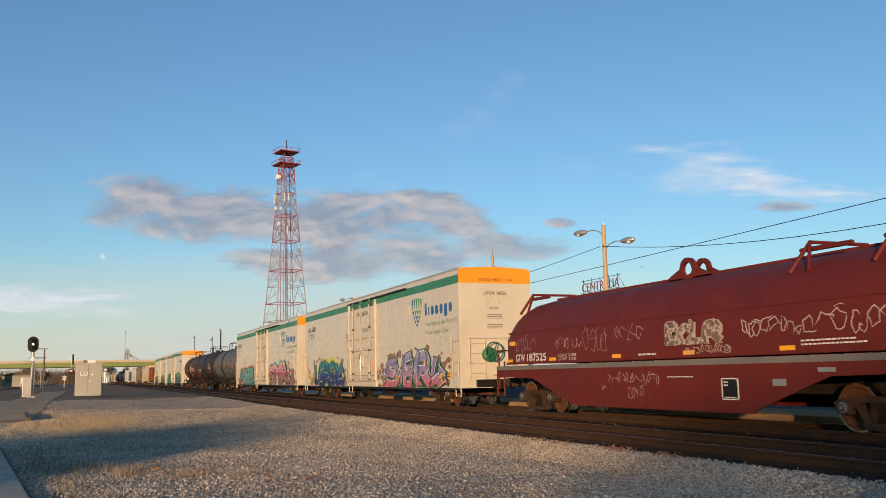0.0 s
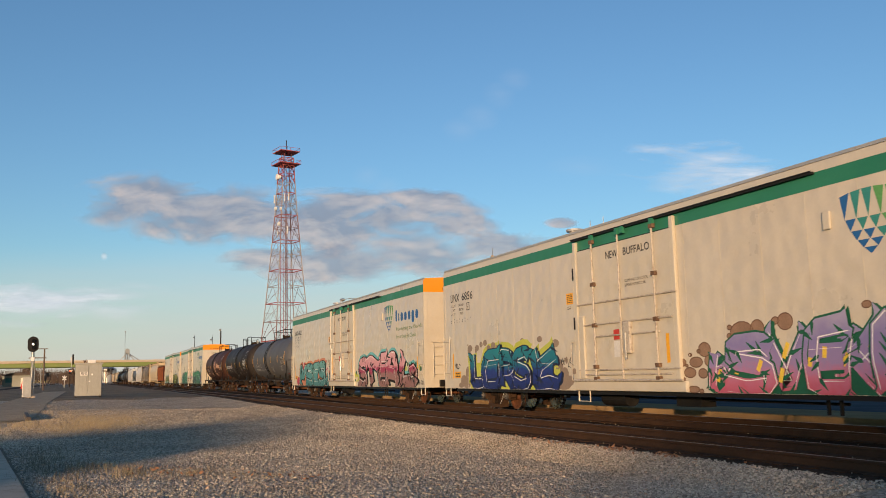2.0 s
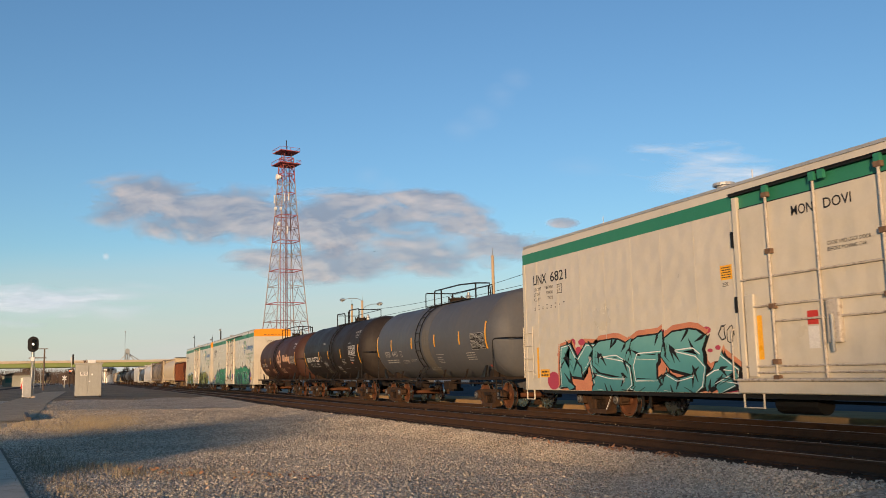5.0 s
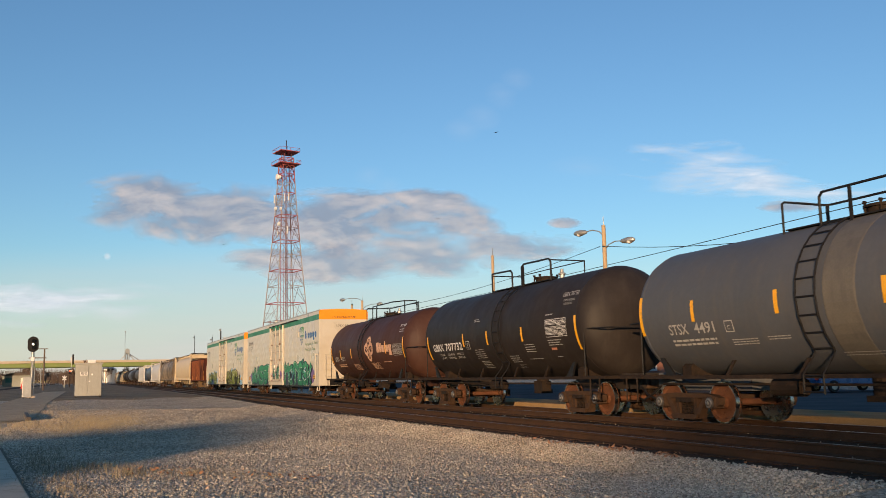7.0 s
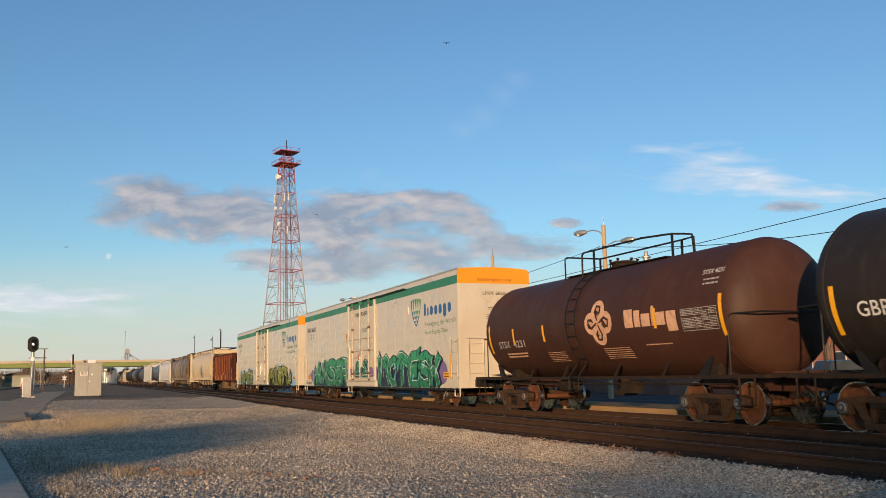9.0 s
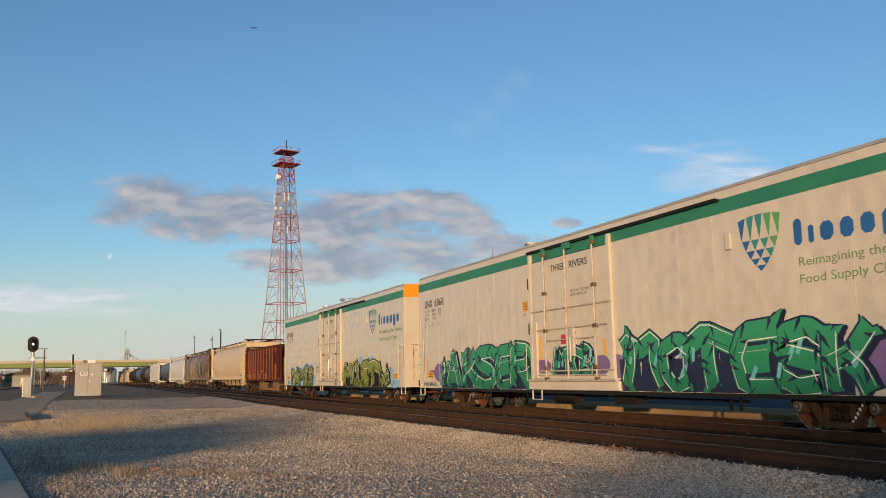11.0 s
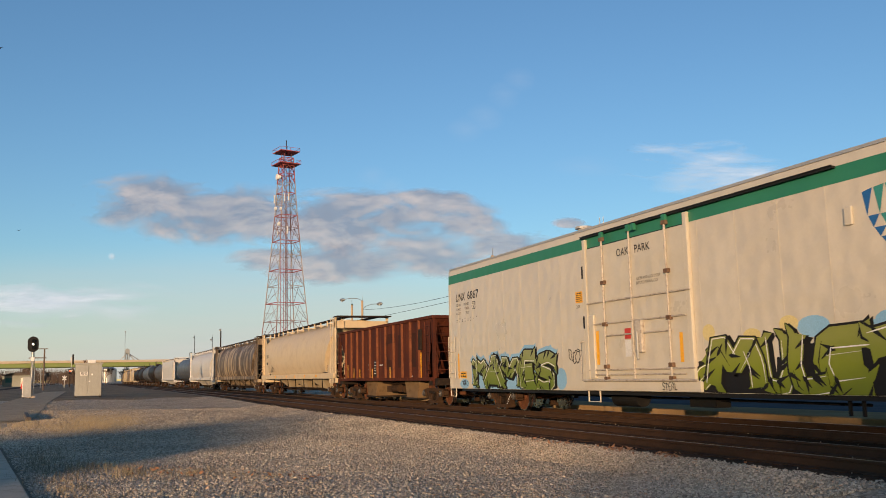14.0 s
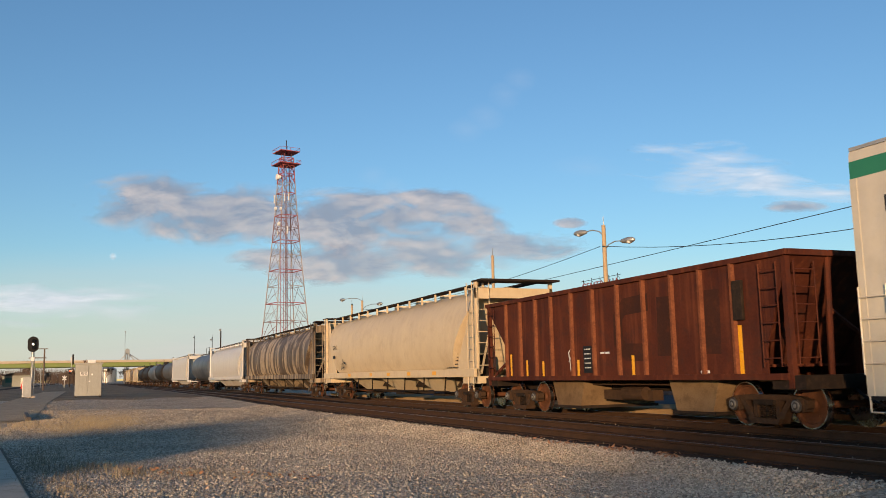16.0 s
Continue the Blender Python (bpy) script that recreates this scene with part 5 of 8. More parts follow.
    if ring:
        part("platform_rail", Mesh().tube([(a1, -0.62, t - 0.2), (a1, -0.62, h - 0.08), (a1 + 0.08, -0.62, h), (b1 - 0.9, -0.62, h), (b1 - 0.1, -0.3, h), (b1, 0.0, h), (b1, 0.25, h), (b1, 0.3, t - 0.02)], 0.028), BLACK, car)
        part("platform_rail", Mesh().tube([(a0, -0.62, t - 0.2), (a0, -0.62, h - 0.04), (a0, -0.55, h), (a0, 0.55, h), (a0 + 0.08, 0.62, h), (b1 - 0.9, 0.62, h), (b1 - 0.15, 0.42, h - 0.03), (b1 - 0.1, 0.4, t - 0.05)], 0.025), BLACK, car)
        for xx, yy in ((b0, -0.62), (a0, 0.6), (b1 - 0.9, 0.62), (b1 - 0.1, -0.28)):
            part("rail_post", Mesh().span((xx - 0.03, yy - 0.02, t - 0.25), (xx + 0.03, yy + 0.02, h)), BLACK, car)
    else:
        part("platform_rail", Mesh().tube([(a0, -0.6, t - 0.2), (a0, -0.6, h - 0.02), (a0 + 0.08, -0.6, h + 0.02), (a1 - 0.12, -0.6, h - 0.02), (a1, -0.6, h - 0.12), (a1, -0.6, t - 0.15)], 0.032), BLACK, car)
        part("platform_rail", Mesh().tube([(b0, -0.6, t - 0.2), (b0, -0.6, h + 0.02), (b0 + 0.12, -0.6, h + 0.08), (b1 - 0.12, -0.6, h + 0.05), (b1, -0.6, h - 0.05), (b1, -0.6, t - 0.1)], 0.032), BLACK, car)
        part("platform_rail", Mesh().tube([(a0, 0.6, t - 0.15), (a0, 0.6, h), (b1, 0.6, h), (b1, 0.6, t - 0.15)], 0.022).tube([(a0, -0.6, h - 0.05), (a0, 0.6, h - 0.05)], 0.022).tube([(b1, -0.6, h), (b1, 0.6, h)], 0.022), BLACK, car)
        part("rail_post", Mesh().span((b0 - 0.03, -0.64, t - 0.25), (b0 + 0.06, -0.56, h + 0.02)), BLACK, car)
    mx = (a1 + b1) / 2 - (0.75 if ring else 0.1)
    part("manway", Mesh().lathe([(t - 0.1, 0.33), (t + 0.1, 0.33), (t + 0.1, 0.39), (t + 0.15, 0.39), (t + 0.19, 0.1)], 20, (mx, 0, 0), "z"), STEEL_DARK, car, "", 30)
    for k in range(6):
        ex, ey = mx + 0.37 * math.cos(k * math.pi / 3), 0.37 * math.sin(k * math.pi / 3)
        part("eyebolt", Mesh().cyl((ex, ey, t), (ex, ey, t + 0.2), 0.025, 6).cyl((ex, ey - 0.03, t + 0.2), (ex, ey + 0.03, t + 0.2), 0.035, 6), STEEL_DARK, car)
    part("safety_valve", Mesh().lathe([(t - 0.05, 0.08), (t + 0.12, 0.08), (t + 0.13, 0.12), (t + 0.17, 0.12), (t + 0.19, 0.06), (t + 0.30, 0.05), (t + 0.31, 0.03)], 12, (mx + 1.05, 0.0, 0), "z"), GALV, car, "", 30)
    part("outlet", Mesh().cyl((px + 0.2, 0, 0.62), (px + 0.2, 0, 1.1), 0.2, 14).box((px + 0.2, 0, 0.58), (0.5, 0.4, 0.12)), STEEL_DARK, car)
    part("brake_pipe", Mesh().cyl((-half, -1.0, 0.86), (half, -1.0, 0.86), 0.025, 6).cyl((px - 1.6, -0.9, 0.8), (px - 0.85, -0.9, 0.8), 0.18, 12).box((px + 2.0, -1.0, 0.78), (0.5, 0.3, 0.3)), STEEL_DARK, car)
    return car


def data_table(car, place, over, x0, x1, z0, z1, paint, ink):
    """A stencilled test record: white grid lines with small print in the boxes."""
    pan = patch(x0, x1, z0, z1, place, paint, car, "data_panel", "test-record panel ruled in white")
    m = Mesh()
    cols = (0.0, 0.40, 0.60, 0.80, 1.0)
    for k in range(8):
        z = z0 + (z1 - z0) * k / 7
        m.grid([[over(x0 + (x1 - x0) * i / 4, z - 0.006) for i in range(5)], [over(x0 + (x1 - x0) * i / 4, z + 0.006) for i in range(5)]])
    for c in cols:
        x = x0 + (x1 - x0) * c
        m.grid([[over(x - 0.006, z0 + (z1 - z0) * i / 6) for i in range(7)], [over(x + 0.006, z0 + (z1 - z0) * i / 6) for i in range(7)]])
    tagged(part("ruling", m, ink, pan), kind="stuff")
    rows = []
    for k in range(7):
        z = z0 + (z1 - z0) * (k + 0.3) / 7
        rows += [(x0 + (x1 - x0) * (a + 0.03), x0 + (x1 - x0) * (b - 0.04), z, (z1 - z0) * 0.05) for a, b in zip(cols, cols[1:]) if (k + int(a * 10)) % 4]
    bars(rows, over, ink, pan)


def tank_stripes(car, place, xs, z0, z1, tall):
    """Upright reflectors; tall: the heights of those that are longer than the rest."""
    for x in xs:
        lo, hi = tall.get(x, (z0, z1))
        patch(x - 0.055, x + 0.055, lo, hi, place, YELLOW, car, "reflector")


DULL = surface("dull_white_stencil", (0.34, 0.33, 0.31), (0.44, 0.43, 0.40), 0.6, bump=0.02)
t1 = tank_car(-86.0, 5.85, TANKGREY, "weathered grey tank car with a pale stained band", 4.02, 1.0, 4.94, -0.65, rails=((-2.03, -1.04), (-0.3, 2.4)), ring=True)
p1 = on_tank(1.51, 2.51)
tank_stripes(t1, p1, (-5.9, -3.98, -1.45, 1.07, 3.47, 5.7), 2.22, 2.68, {-5.9: (1.98, 2.9), 5.7: (2.0, 2.91)})
write("STSX", -4.90, 1.95, 0.24, p1, DULL, t1, 0.66, 0.01)
write("4491", -4.02, 1.95, 0.24, p1, DULL, t1, 0.66, 0.01)
pb = patch(-3.02, -2.76, 1.93, 2.18, p1, DULL, t1, "plate_box", "white-edged square plate mark")
patch(-3.0, -2.78, 1.95, 2.16, on_tank(1.51, 2.51, 0.016), TANKGREY, pb, "plate_field")
write("C", -2.94, 1.99, 0.09, on_tank(1.51, 2.51, 0.02), DULL, pb)
bars([(-4.9, -3.4, 1.78, 0.05), (-4.9, -3.4, 1.68, 0.05)], p1, DULL, t1)
bars([(-2.95, -2.2, 1.74 - 0.055 * i, 0.022) for i in range(3)] + [(-1.9, -1.3, 1.76 - 0.055 * i, 0.022) for i in range(2)] + [(1.0, 1.75, 1.90, 0.022)] + [(1.0, 1.5, 1.78 - 0.075 * i, 0.02) for i in range(4)] + [(3.8, 4.55, 1.88 - 0.085 * i, 0.03) for i in range(4)] + [(-0.3, 0.7, 1.32 - 0.07 * i, 0.02) for i in range(2)], p1, DULL, t1)
patch(5.18, 5.4, 1.30, 1.38, p1, RED, t1, "red_tag")
data_table(t1, p1, on_tank(1.51, 2.51, 0.018), 4.46, 5.60, 2.0, 2.55, BLACK, DULL)
part("stained_band", Mesh().lathe([(-0.28, 1.512), (-0.26, 1.518), (0.42, 1.518), (0.46, 1.512)], 48, (0, 0, 2.51)), surface("pale_stain", (0.10, 0.09, 0.075), (0.15, 0.135, 0.11), 0.6, scale=0.8, streak=((0.07, 0.065, 0.06), 0.6)), t1, "pale stained band round the middle")
t2 = tank_car(-100.52, 5.64, TANKBLACK, "black tank car with white stencils and yellow reflectors", 4.08, 1.0, 4.9, 0.65)
p2 = on_tank(1.54, 2.54)
tank_stripes(t2, p2, (-5.45, -2.06, -0.1, 2.4, 5.6), 2.12, 2.56, {-5.45: (1.7, 2.6), 5.6: (1.75, 2.7)})
write("GBRX", -4.95, 2.02, 0.27, p2, PALE, t2, 0.98, 0.012)
write("707732", -3.78, 2.02, 0.27, p2, PALE, t2, 1.55, 0.012)
for z, a, b, c in ((1.84, "LD LMT", "220100 LB", "99800 KG"), (1.70, "LT WT", "65900 LB", "29900 KG")):
    write(a, -4.45, z, 0.085, p2, DULL, t2, 0.45, 0.004)
    write(b, -3.75, z, 0.085, p2, DULL, t2, 0.62, 0.004)
    write(c, -2.9, z, 0.085, p2, DULL, t2, 0.58, 0.004)
pb = patch(-1.88, -1.56, 2.02, 2.30, p2, DULL, t2, "plate_box", "white-edged square plate mark")
patch(-1.86, -1.58, 2.04, 2.28, on_tank(1.54, 2.54, 0.016), BLACK, pb, "plate_field")
write("PLATE", -1.83, 2.19, 0.05, on_tank(1.54, 2.54, 0.02), DULL, pb, 0.22)
write("C", -1.77, 2.07, 0.10, on_tank(1.54, 2.54, 0.02), DULL, pb)
bars([(-1.26, -0.55, 1.96 - 0.075 * i, 0.02) for i in range(5)] + [(-1.15, -0.5, 1.52 - 0.07 * i, 0.02) for i in range(5)] + [(1.15, 1.75, 1.66 - 0.075 * i, 0.02) for i in range(4)] + [(1.35, 1.8, 1.3, 0.02), (1.35, 1.8, 1.2, 0.02)] + [(2.45, 3.05, 2.0 - 0.075 * i, 0.022) for i in range(4)] + [(-1.15, -0.8, 2.98, 0.025), (-1.15, -0.65, 2.92, 0.025), (3.95, 4.7, 2.07, 0.025), (3.95, 4.6, 2.0, 0.025), (3.95, 4.7, 1.93, 0.025), (2.38, 3.2, 1.52, 0.02), (3.94, 4.35, 2.80, 0.03), (4.1, 4.4, 1.55, 0.02)], p2, DULL, t2)
patch(4.0, 4.3, 1.79, 1.86, p2, SALMON, t2, "notice")
write("GBRX 707732", 4.7, 3.3, 0.14, p2, DULL, t2, 0.85, 0.006)
write("CAPY 18700 US GAL", 4.85, 3.14, 0.07, p2, DULL, t2, 0.6)
write("CAPY 74550 L", 4.9, 3.03, 0.07, p2, DULL, t2, 0.45)
data_table(t2, p2, on_tank(1.54, 2.54, 0.018), 3.94, 5.11, 2.18, 2.67, TANKBLACK, PALE)
t3 = tank_car(-114.80, 5.72, TANKBROWN, "brown tank car with a faded pale emblem", 4.02, 1.0, 4.85, -0.3, rails=((-2.03, -1.06), (-0.42, 2.8)), ring=True)
p3 = on_tank(1.51, 2.51)
tank_stripes(t3, p3, (-5.55, -3.85, -1.93, 3.49, 5.82), 2.06, 2.53, {-5.55: (1.8, 2.7), 3.49: (2.15, 2.62), 5.82: (1.86, 2.76)})
write("STSX", -4.95, 1.95, 0.22, p3, DULL, t3, 0.75, 0.01)
write("4231", -3.95, 1.95, 0.22, p3, DULL, t3, 0.75, 0.01)
write("STSX 4231", 5.1, 3.25, 0.12, p3, PALE, t3, 0.7, 0.006)
bars([(5.2, 5.7, 3.1, 0.04), (5.2, 5.7, 3.0, 0.04)], p3, DULL, t3)
FADED = surface("faded_peach_paint", (0.58, 0.33, 0.20), (0.70, 0.44, 0.29), 0.6, scale=3, dirt=(0.2, 0.09, 0.06), dirt_amount=0.5)
em = Mesh()
for a in range(4):
    cx, cz = 1.05 + 0.34 * math.cos(a * math.pi / 2), 2.42 + 0.30 * math.sin(a * math.pi / 2)
    ring = [(cx + 0.31 * math.cos(math.pi * k / 12), cz + 0.29 * math.sin(math.pi * k / 12)) for k in range(24)]
    em.add([on_tank(1.51, 2.51, 0.012 + 0.001 * a)(u, v) for u, v in ring], [tuple(range(24))])
emblem = part("emblem", em, FADED, t3, "faded peach round emblem")
for a in range(4):
    m = Mesh()
    b = a * math.pi / 2
    curl = [(1.05 + q * math.cos(b + c), 2.42 + q * 0.92 * math.sin(b + c)) for q, c in ((0.05, 0.0), (0.18, 0.35), (0.34, 0.42), (0.48, 0.12), (0.46, -0.22), (0.32, -0.3), (0.2, -0.1))]
    stroke(m, curl, 0.07, on_tank(1.51, 2.51, 0.02 + 0.0006 * a), 0.5)
    part("curl", m, TANKBROWN, emblem)
xx = 2.25
for w, lo, hi in ((0.36, 2.22, 2.66), (0.24, 2.22, 2.62), (0.34, 2.22, 2.52), (0.12, 2.22, 2.68), (0.34, 2.22, 2.52), (0.36, 2.06, 2.52)):
    part("name_bar", Mesh().grid([[p3(xx + w * i, lo + (hi - lo) * k / 3) for i in (0, 1)] for k in range(4)]), FADED, t3, "faded peach bar in place of lettering")
    xx += w + 0.06
data_table(t3, p3, on_tank(1.51, 2.51, 0.018), 4.5, 5.7, 2.03, 2.51, TANKBROWN, DULL)
bars([(-4.6, -3.2, 1.72, 0.05), (-4.6, -3.3, 1.62, 0.05)], p3, FADED, t3)
bars([(1.0, 2.2, 1.72 - 0.06 * i, 0.02) for i in range(6)] + [(-2.0, -1.0, 1.7 - 0.06 * i, 0.02) for i in range(6)] + [(2.9, 3.9, 1.75, 0.03)], p3, FADED, t3)


# ---------------------------------------------------------------- coil car
def coil_car(x):
    car = freight_car("coil_car", x, "maroon covered steel-coil car with white chalk tags", "coil car")
    h = 8.0
    hood = [(-1.5, 1.46), (-1.5, 2.35), (-1.46, 2.42), (-1.36, 2.62), (-1.2, 2.86), (-0.95, 3.10), (-0.65, 3.27), (-0.3, 3.36), (0, 3.38)]
    hood = hood + [(-a, b) for a, b in reversed(hood[:-1])]
    rows = []
    for xx, k in ((-h + 0.55, 0.55), (-h + 0.58, 0.82), (-h + 0.75, 0.93), (-h + 1.1, 0.985), (-h + 1.6, 1.0), (h - 1.6, 1.0), (h - 1.1, 0.985), (h - 0.75, 0.93), (h - 0.58, 0.82), (h - 0.55, 0.55)):
        rows.append([(xx, a * (0.86 + 0.14 * k), 1.46 + (b - 1.46) * k) for a, b in hood])
    m = Mesh().grid(rows)
    n = len(hood)
    m.add(rows[0], [tuple(range(n))]).add(rows[-1], [tuple(range(n - 1, -1, -1))])
    part("hood", m, MAROON, car, "maroon rounded hood over the load", 40)
    part("hood_ridge", Mesh().span((-h + 1.4, -0.10, 3.36), (h - 1.4, 0.10, 3.46)), MAROON, car)
    part("hood_seam", Mesh().span((-h + 0.7, -1.475, 2.37), (h - 0.7, -1.40, 2.42)).span((-h + 0.6, -1.53, 1.44), (h - 0.6, -1.49, 1.5)), MAROON, car)
    part("ledge", Mesh().span((-h, -1.6, 1.28), (h, 1.6, 1.40)), GREYBAND, car, "grey worn ledge")
    # deep fish-belly side sill
    for s in (-1, 1):
        part("side_sill", Mesh().prism([(-h, 1.28), (-h, 1.08), (-5.6, 1.02), (-3.4, 0.34), (3.6, 0.34), (5.6, 1.02), (h, 1.08), (h, 1.28)], 1, s * 1.56 - 0.03, s * 1.56 + 0.03), MAROON, car, "maroon fish-belly side")
        part("sill_flange", Mesh().prism([(-3.4, 0.34), (3.6, 0.34), (3.6, 0.30), (-3.4, 0.30)], 1, s * 1.56 - 0.1, s * 1.56 + 0.06), MAROON, car)
    part("centre_sill", Mesh().span((-h - 0.2, -0.4, 0.66), (h + 0.2, 0.4, 1.1)).span((-h, -1.5, 1.05), (h, 1.5, 1.27)), STEEL_DARK, car)
    # lifting ring frame, latch brackets
    for s in (-0.22, 0.22):
        g = Mesh()
        ring = [(0.1 + s * 0 + 0.29 * math.cos(a * math.pi / 10), 3.60 + 0.29 * math.sin(a * math.pi / 10)) for a in range(21)]
        for (a0, b0), (a1, b1) in zip(ring, ring[1:]):
            c0, c1 = (0.1 + (a0 - 0.1) * 0.62, 3.60 + (b0 - 3.60) * 0.62), (0.1 + (a1 - 0.1) * 0.62, 3.60 + (b1 - 3.60) * 0.62)
            g.prism([(a0, b0), (a1, b1), c1, c0], 1, s - 0.05, s + 0.05)
        g.prism([(-0.75, 3.40), (0.95, 3.40), (0.42, 3.62), (0.3, 3.47), (-0.1, 3.47), (-0.22, 3.62)], 1, s - 0.05, s + 0.05)
        part("lifting_ring", g, MAROON, car)
    for xx in (-6.9, 4.6, 6.6):
        b = Mesh().tube([(xx - 0.28, -1.1, 3.0), (xx - 0.05, -0.75, 3.60), (xx + 0.22, -1.1, 3.0)], 0.045).tube([(xx - 0.3, -0.75, 3.46), (xx + 0.95, -0.72, 3.46)], 0.05).tube([(xx - 0.05, -0.75, 3.60), (xx - 0.05, 0.75, 3.60)], 0.04).tube([(xx - 0.28, 1.1, 3.0), (xx - 0.05, 0.75, 3.60), (xx + 0.22, 1.1, 3.0)], 0.045)
        part("stacking_bracket", b, MAROON, car)
    part("hood_seam", Mesh().span((-7.0, -1.503, 2.38), (7.0, -1.49, 2.42)), MAROON, car)
    s0 = on_side(-1.512)
    s1 = on_side(-1.596)
    write("GTW", -6.78, 1.52, 0.22, s0, PALE, car, 0.58, 0.014)
    write("187525", -6.05, 1.52, 0.22, s0, PALE, car, 1.18, 0.014)
    write("LD LMT 224300", -4.15, 1.61, 0.075, s0, PALE, car, 0.95)
    write("LT WT   61200", -4.15, 1.51, 0.075, s0, PALE, car, 0.95)
    bars([(-0.3, 0.4, 1.54, 0.045)], s0, PALE, car, "small_print")
    bars([(4.9, 6.2, 1.66, 0.03), (4.9, 6.4, 1.59, 0.03), (6.9, 7.6, 1.70, 0.07), (6.9, 7.6, 1.55, 0.07)], s0, PALE, car)
    bars([(0.9, 1.8, 1.02, 0.022)], s1, PALE, car)
    for xx in (-7.2, -4.5, -1.25, 1.6, 4.55, 7.2):
        patch(xx - 0.2, xx + 0.2, 1.51, 1.60, s0, YELLOW, car, "reflector")
    patch(-7.2, -6.8, 2.02, 2.14, s0, YELLOW, car, "reflector")
    pl = patch(2.75, 3.2, 0.58, 0.98, s1, BLACK, car, "data_panel", "black plate with white frame")
    bars([(2.8, 2.92, 0.90, 0.03), (2.8, 2.92, 0.84, 0.03), (2.8, 3.15, 0.6, 0.02), (3.02, 3.04, 0.66, 0.26)], on_side(-1.6), PALE, pl)
    fr = Mesh()
    for a, b in (((2.72, 0.56), (2.75, 1.0)), ((3.2, 0.56), (3.23, 1.0)), ((2.72, 0.56), (3.23, 0.585)), ((2.72, 0.975), (3.23, 1.0))):
        fr.span((a[0], -1.6, a[1]), (b[0], -1.592, b[1]))
    part("panel_frame", fr, PALE, car)
    part("name_plate", Mesh().span((4.2, -1.605, 0.85), (4.55, -1.592, 0.98)).span((5.35, -1.605, 1.10), (5.75, -1.592, 1.18)), GALV, car)
    # thin chalk and paint scrawls: loops and jagged lines that say nothing
    for k, (x0, x1, z0, z1, yy, w, seed, mt) in enumerate(((3.3, 5.2, 1.76, 2.2, -1.512, 0.026, 5, CHALKLINE), (5.35, 7.3, 1.74, 2.26, -1.512, 0.026, 15, CHALKLINE), (-1.9, -1.2, 0.72, 1.1, -1.594, 0.016, 6, CHALKLINE), (-1.1, 0.5, 0.86, 1.16, -1.594, 0.016, 16, CHALKLINE), (-0.7, -0.1, 0.5, 0.84, -1.594, 0.016, 17, CHALKLINE), (-6.9, -5.6, 1.72, 2.34, -1.512, 0.012, 7, CHALKLINE), (-4.3, -2.9, 1.80, 2.2, -1.512, 0.014, 8, CHALKLINE), (-2.8, -1.8, 1.55, 2.36, -1.512, 0.012, 18, CHALKLINE), (-1.3, -0.2, 1.9, 2.34, -1.512, 0.014, 9, CHALKLINE), (1.5, 2.9, 1.5, 1.72, -1.512, 0.016, 10, CHALKLINE))):
        r = random.Random(seed)
        m = Mesh()
        scribble(m, r, x0, x1, z0, z1, w, on_side(yy))
        part("chalk_tag", m, mt, car, "white scrawled tag")
    mural(car, -1.508, 1.72, [("B", 0.75, 1.35, 2.26), ("C", 1.25, 1.75, 2.2), ("L", 1.65, 2.2, 2.26), ("R", 2.1, 2.75, 2.22)], SHADOWY, CHALKLINE, None, None, 55, 0.24, line=0.04, backing=False)
    # decks, end platform, trucks
    for s in (-1, 1):
        coupler(car, s * (h + 0.15), s)
        truck(car, s * 6.3)
        part("end_post", Mesh().tube([(s * (h + 0.12), -1.45, 0.7), (s * (h + 0.12), -1.45, 1.9), (s * (h + 0.12), 1.45, 1.9), (s * (h + 0.12), 1.45, 0.7)], 0.03), MAROON, car)
        part("sill_step", Mesh().tube([(s * (h - 0.5), -1.57, 1.1), (s * (h - 0.5), -1.57, 0.5), (s * h, -1.57, 0.5), (s * h, -1.57, 1.1)], 0.025), MAROON, car)
    return car


CHALKLINE = surface("dull_chalk_line", (0.36, 0.27, 0.24), (0.56, 0.47, 0.42), 0.7, scale=3)
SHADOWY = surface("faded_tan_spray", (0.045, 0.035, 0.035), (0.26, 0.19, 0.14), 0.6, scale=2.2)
coil_car(-17.6)


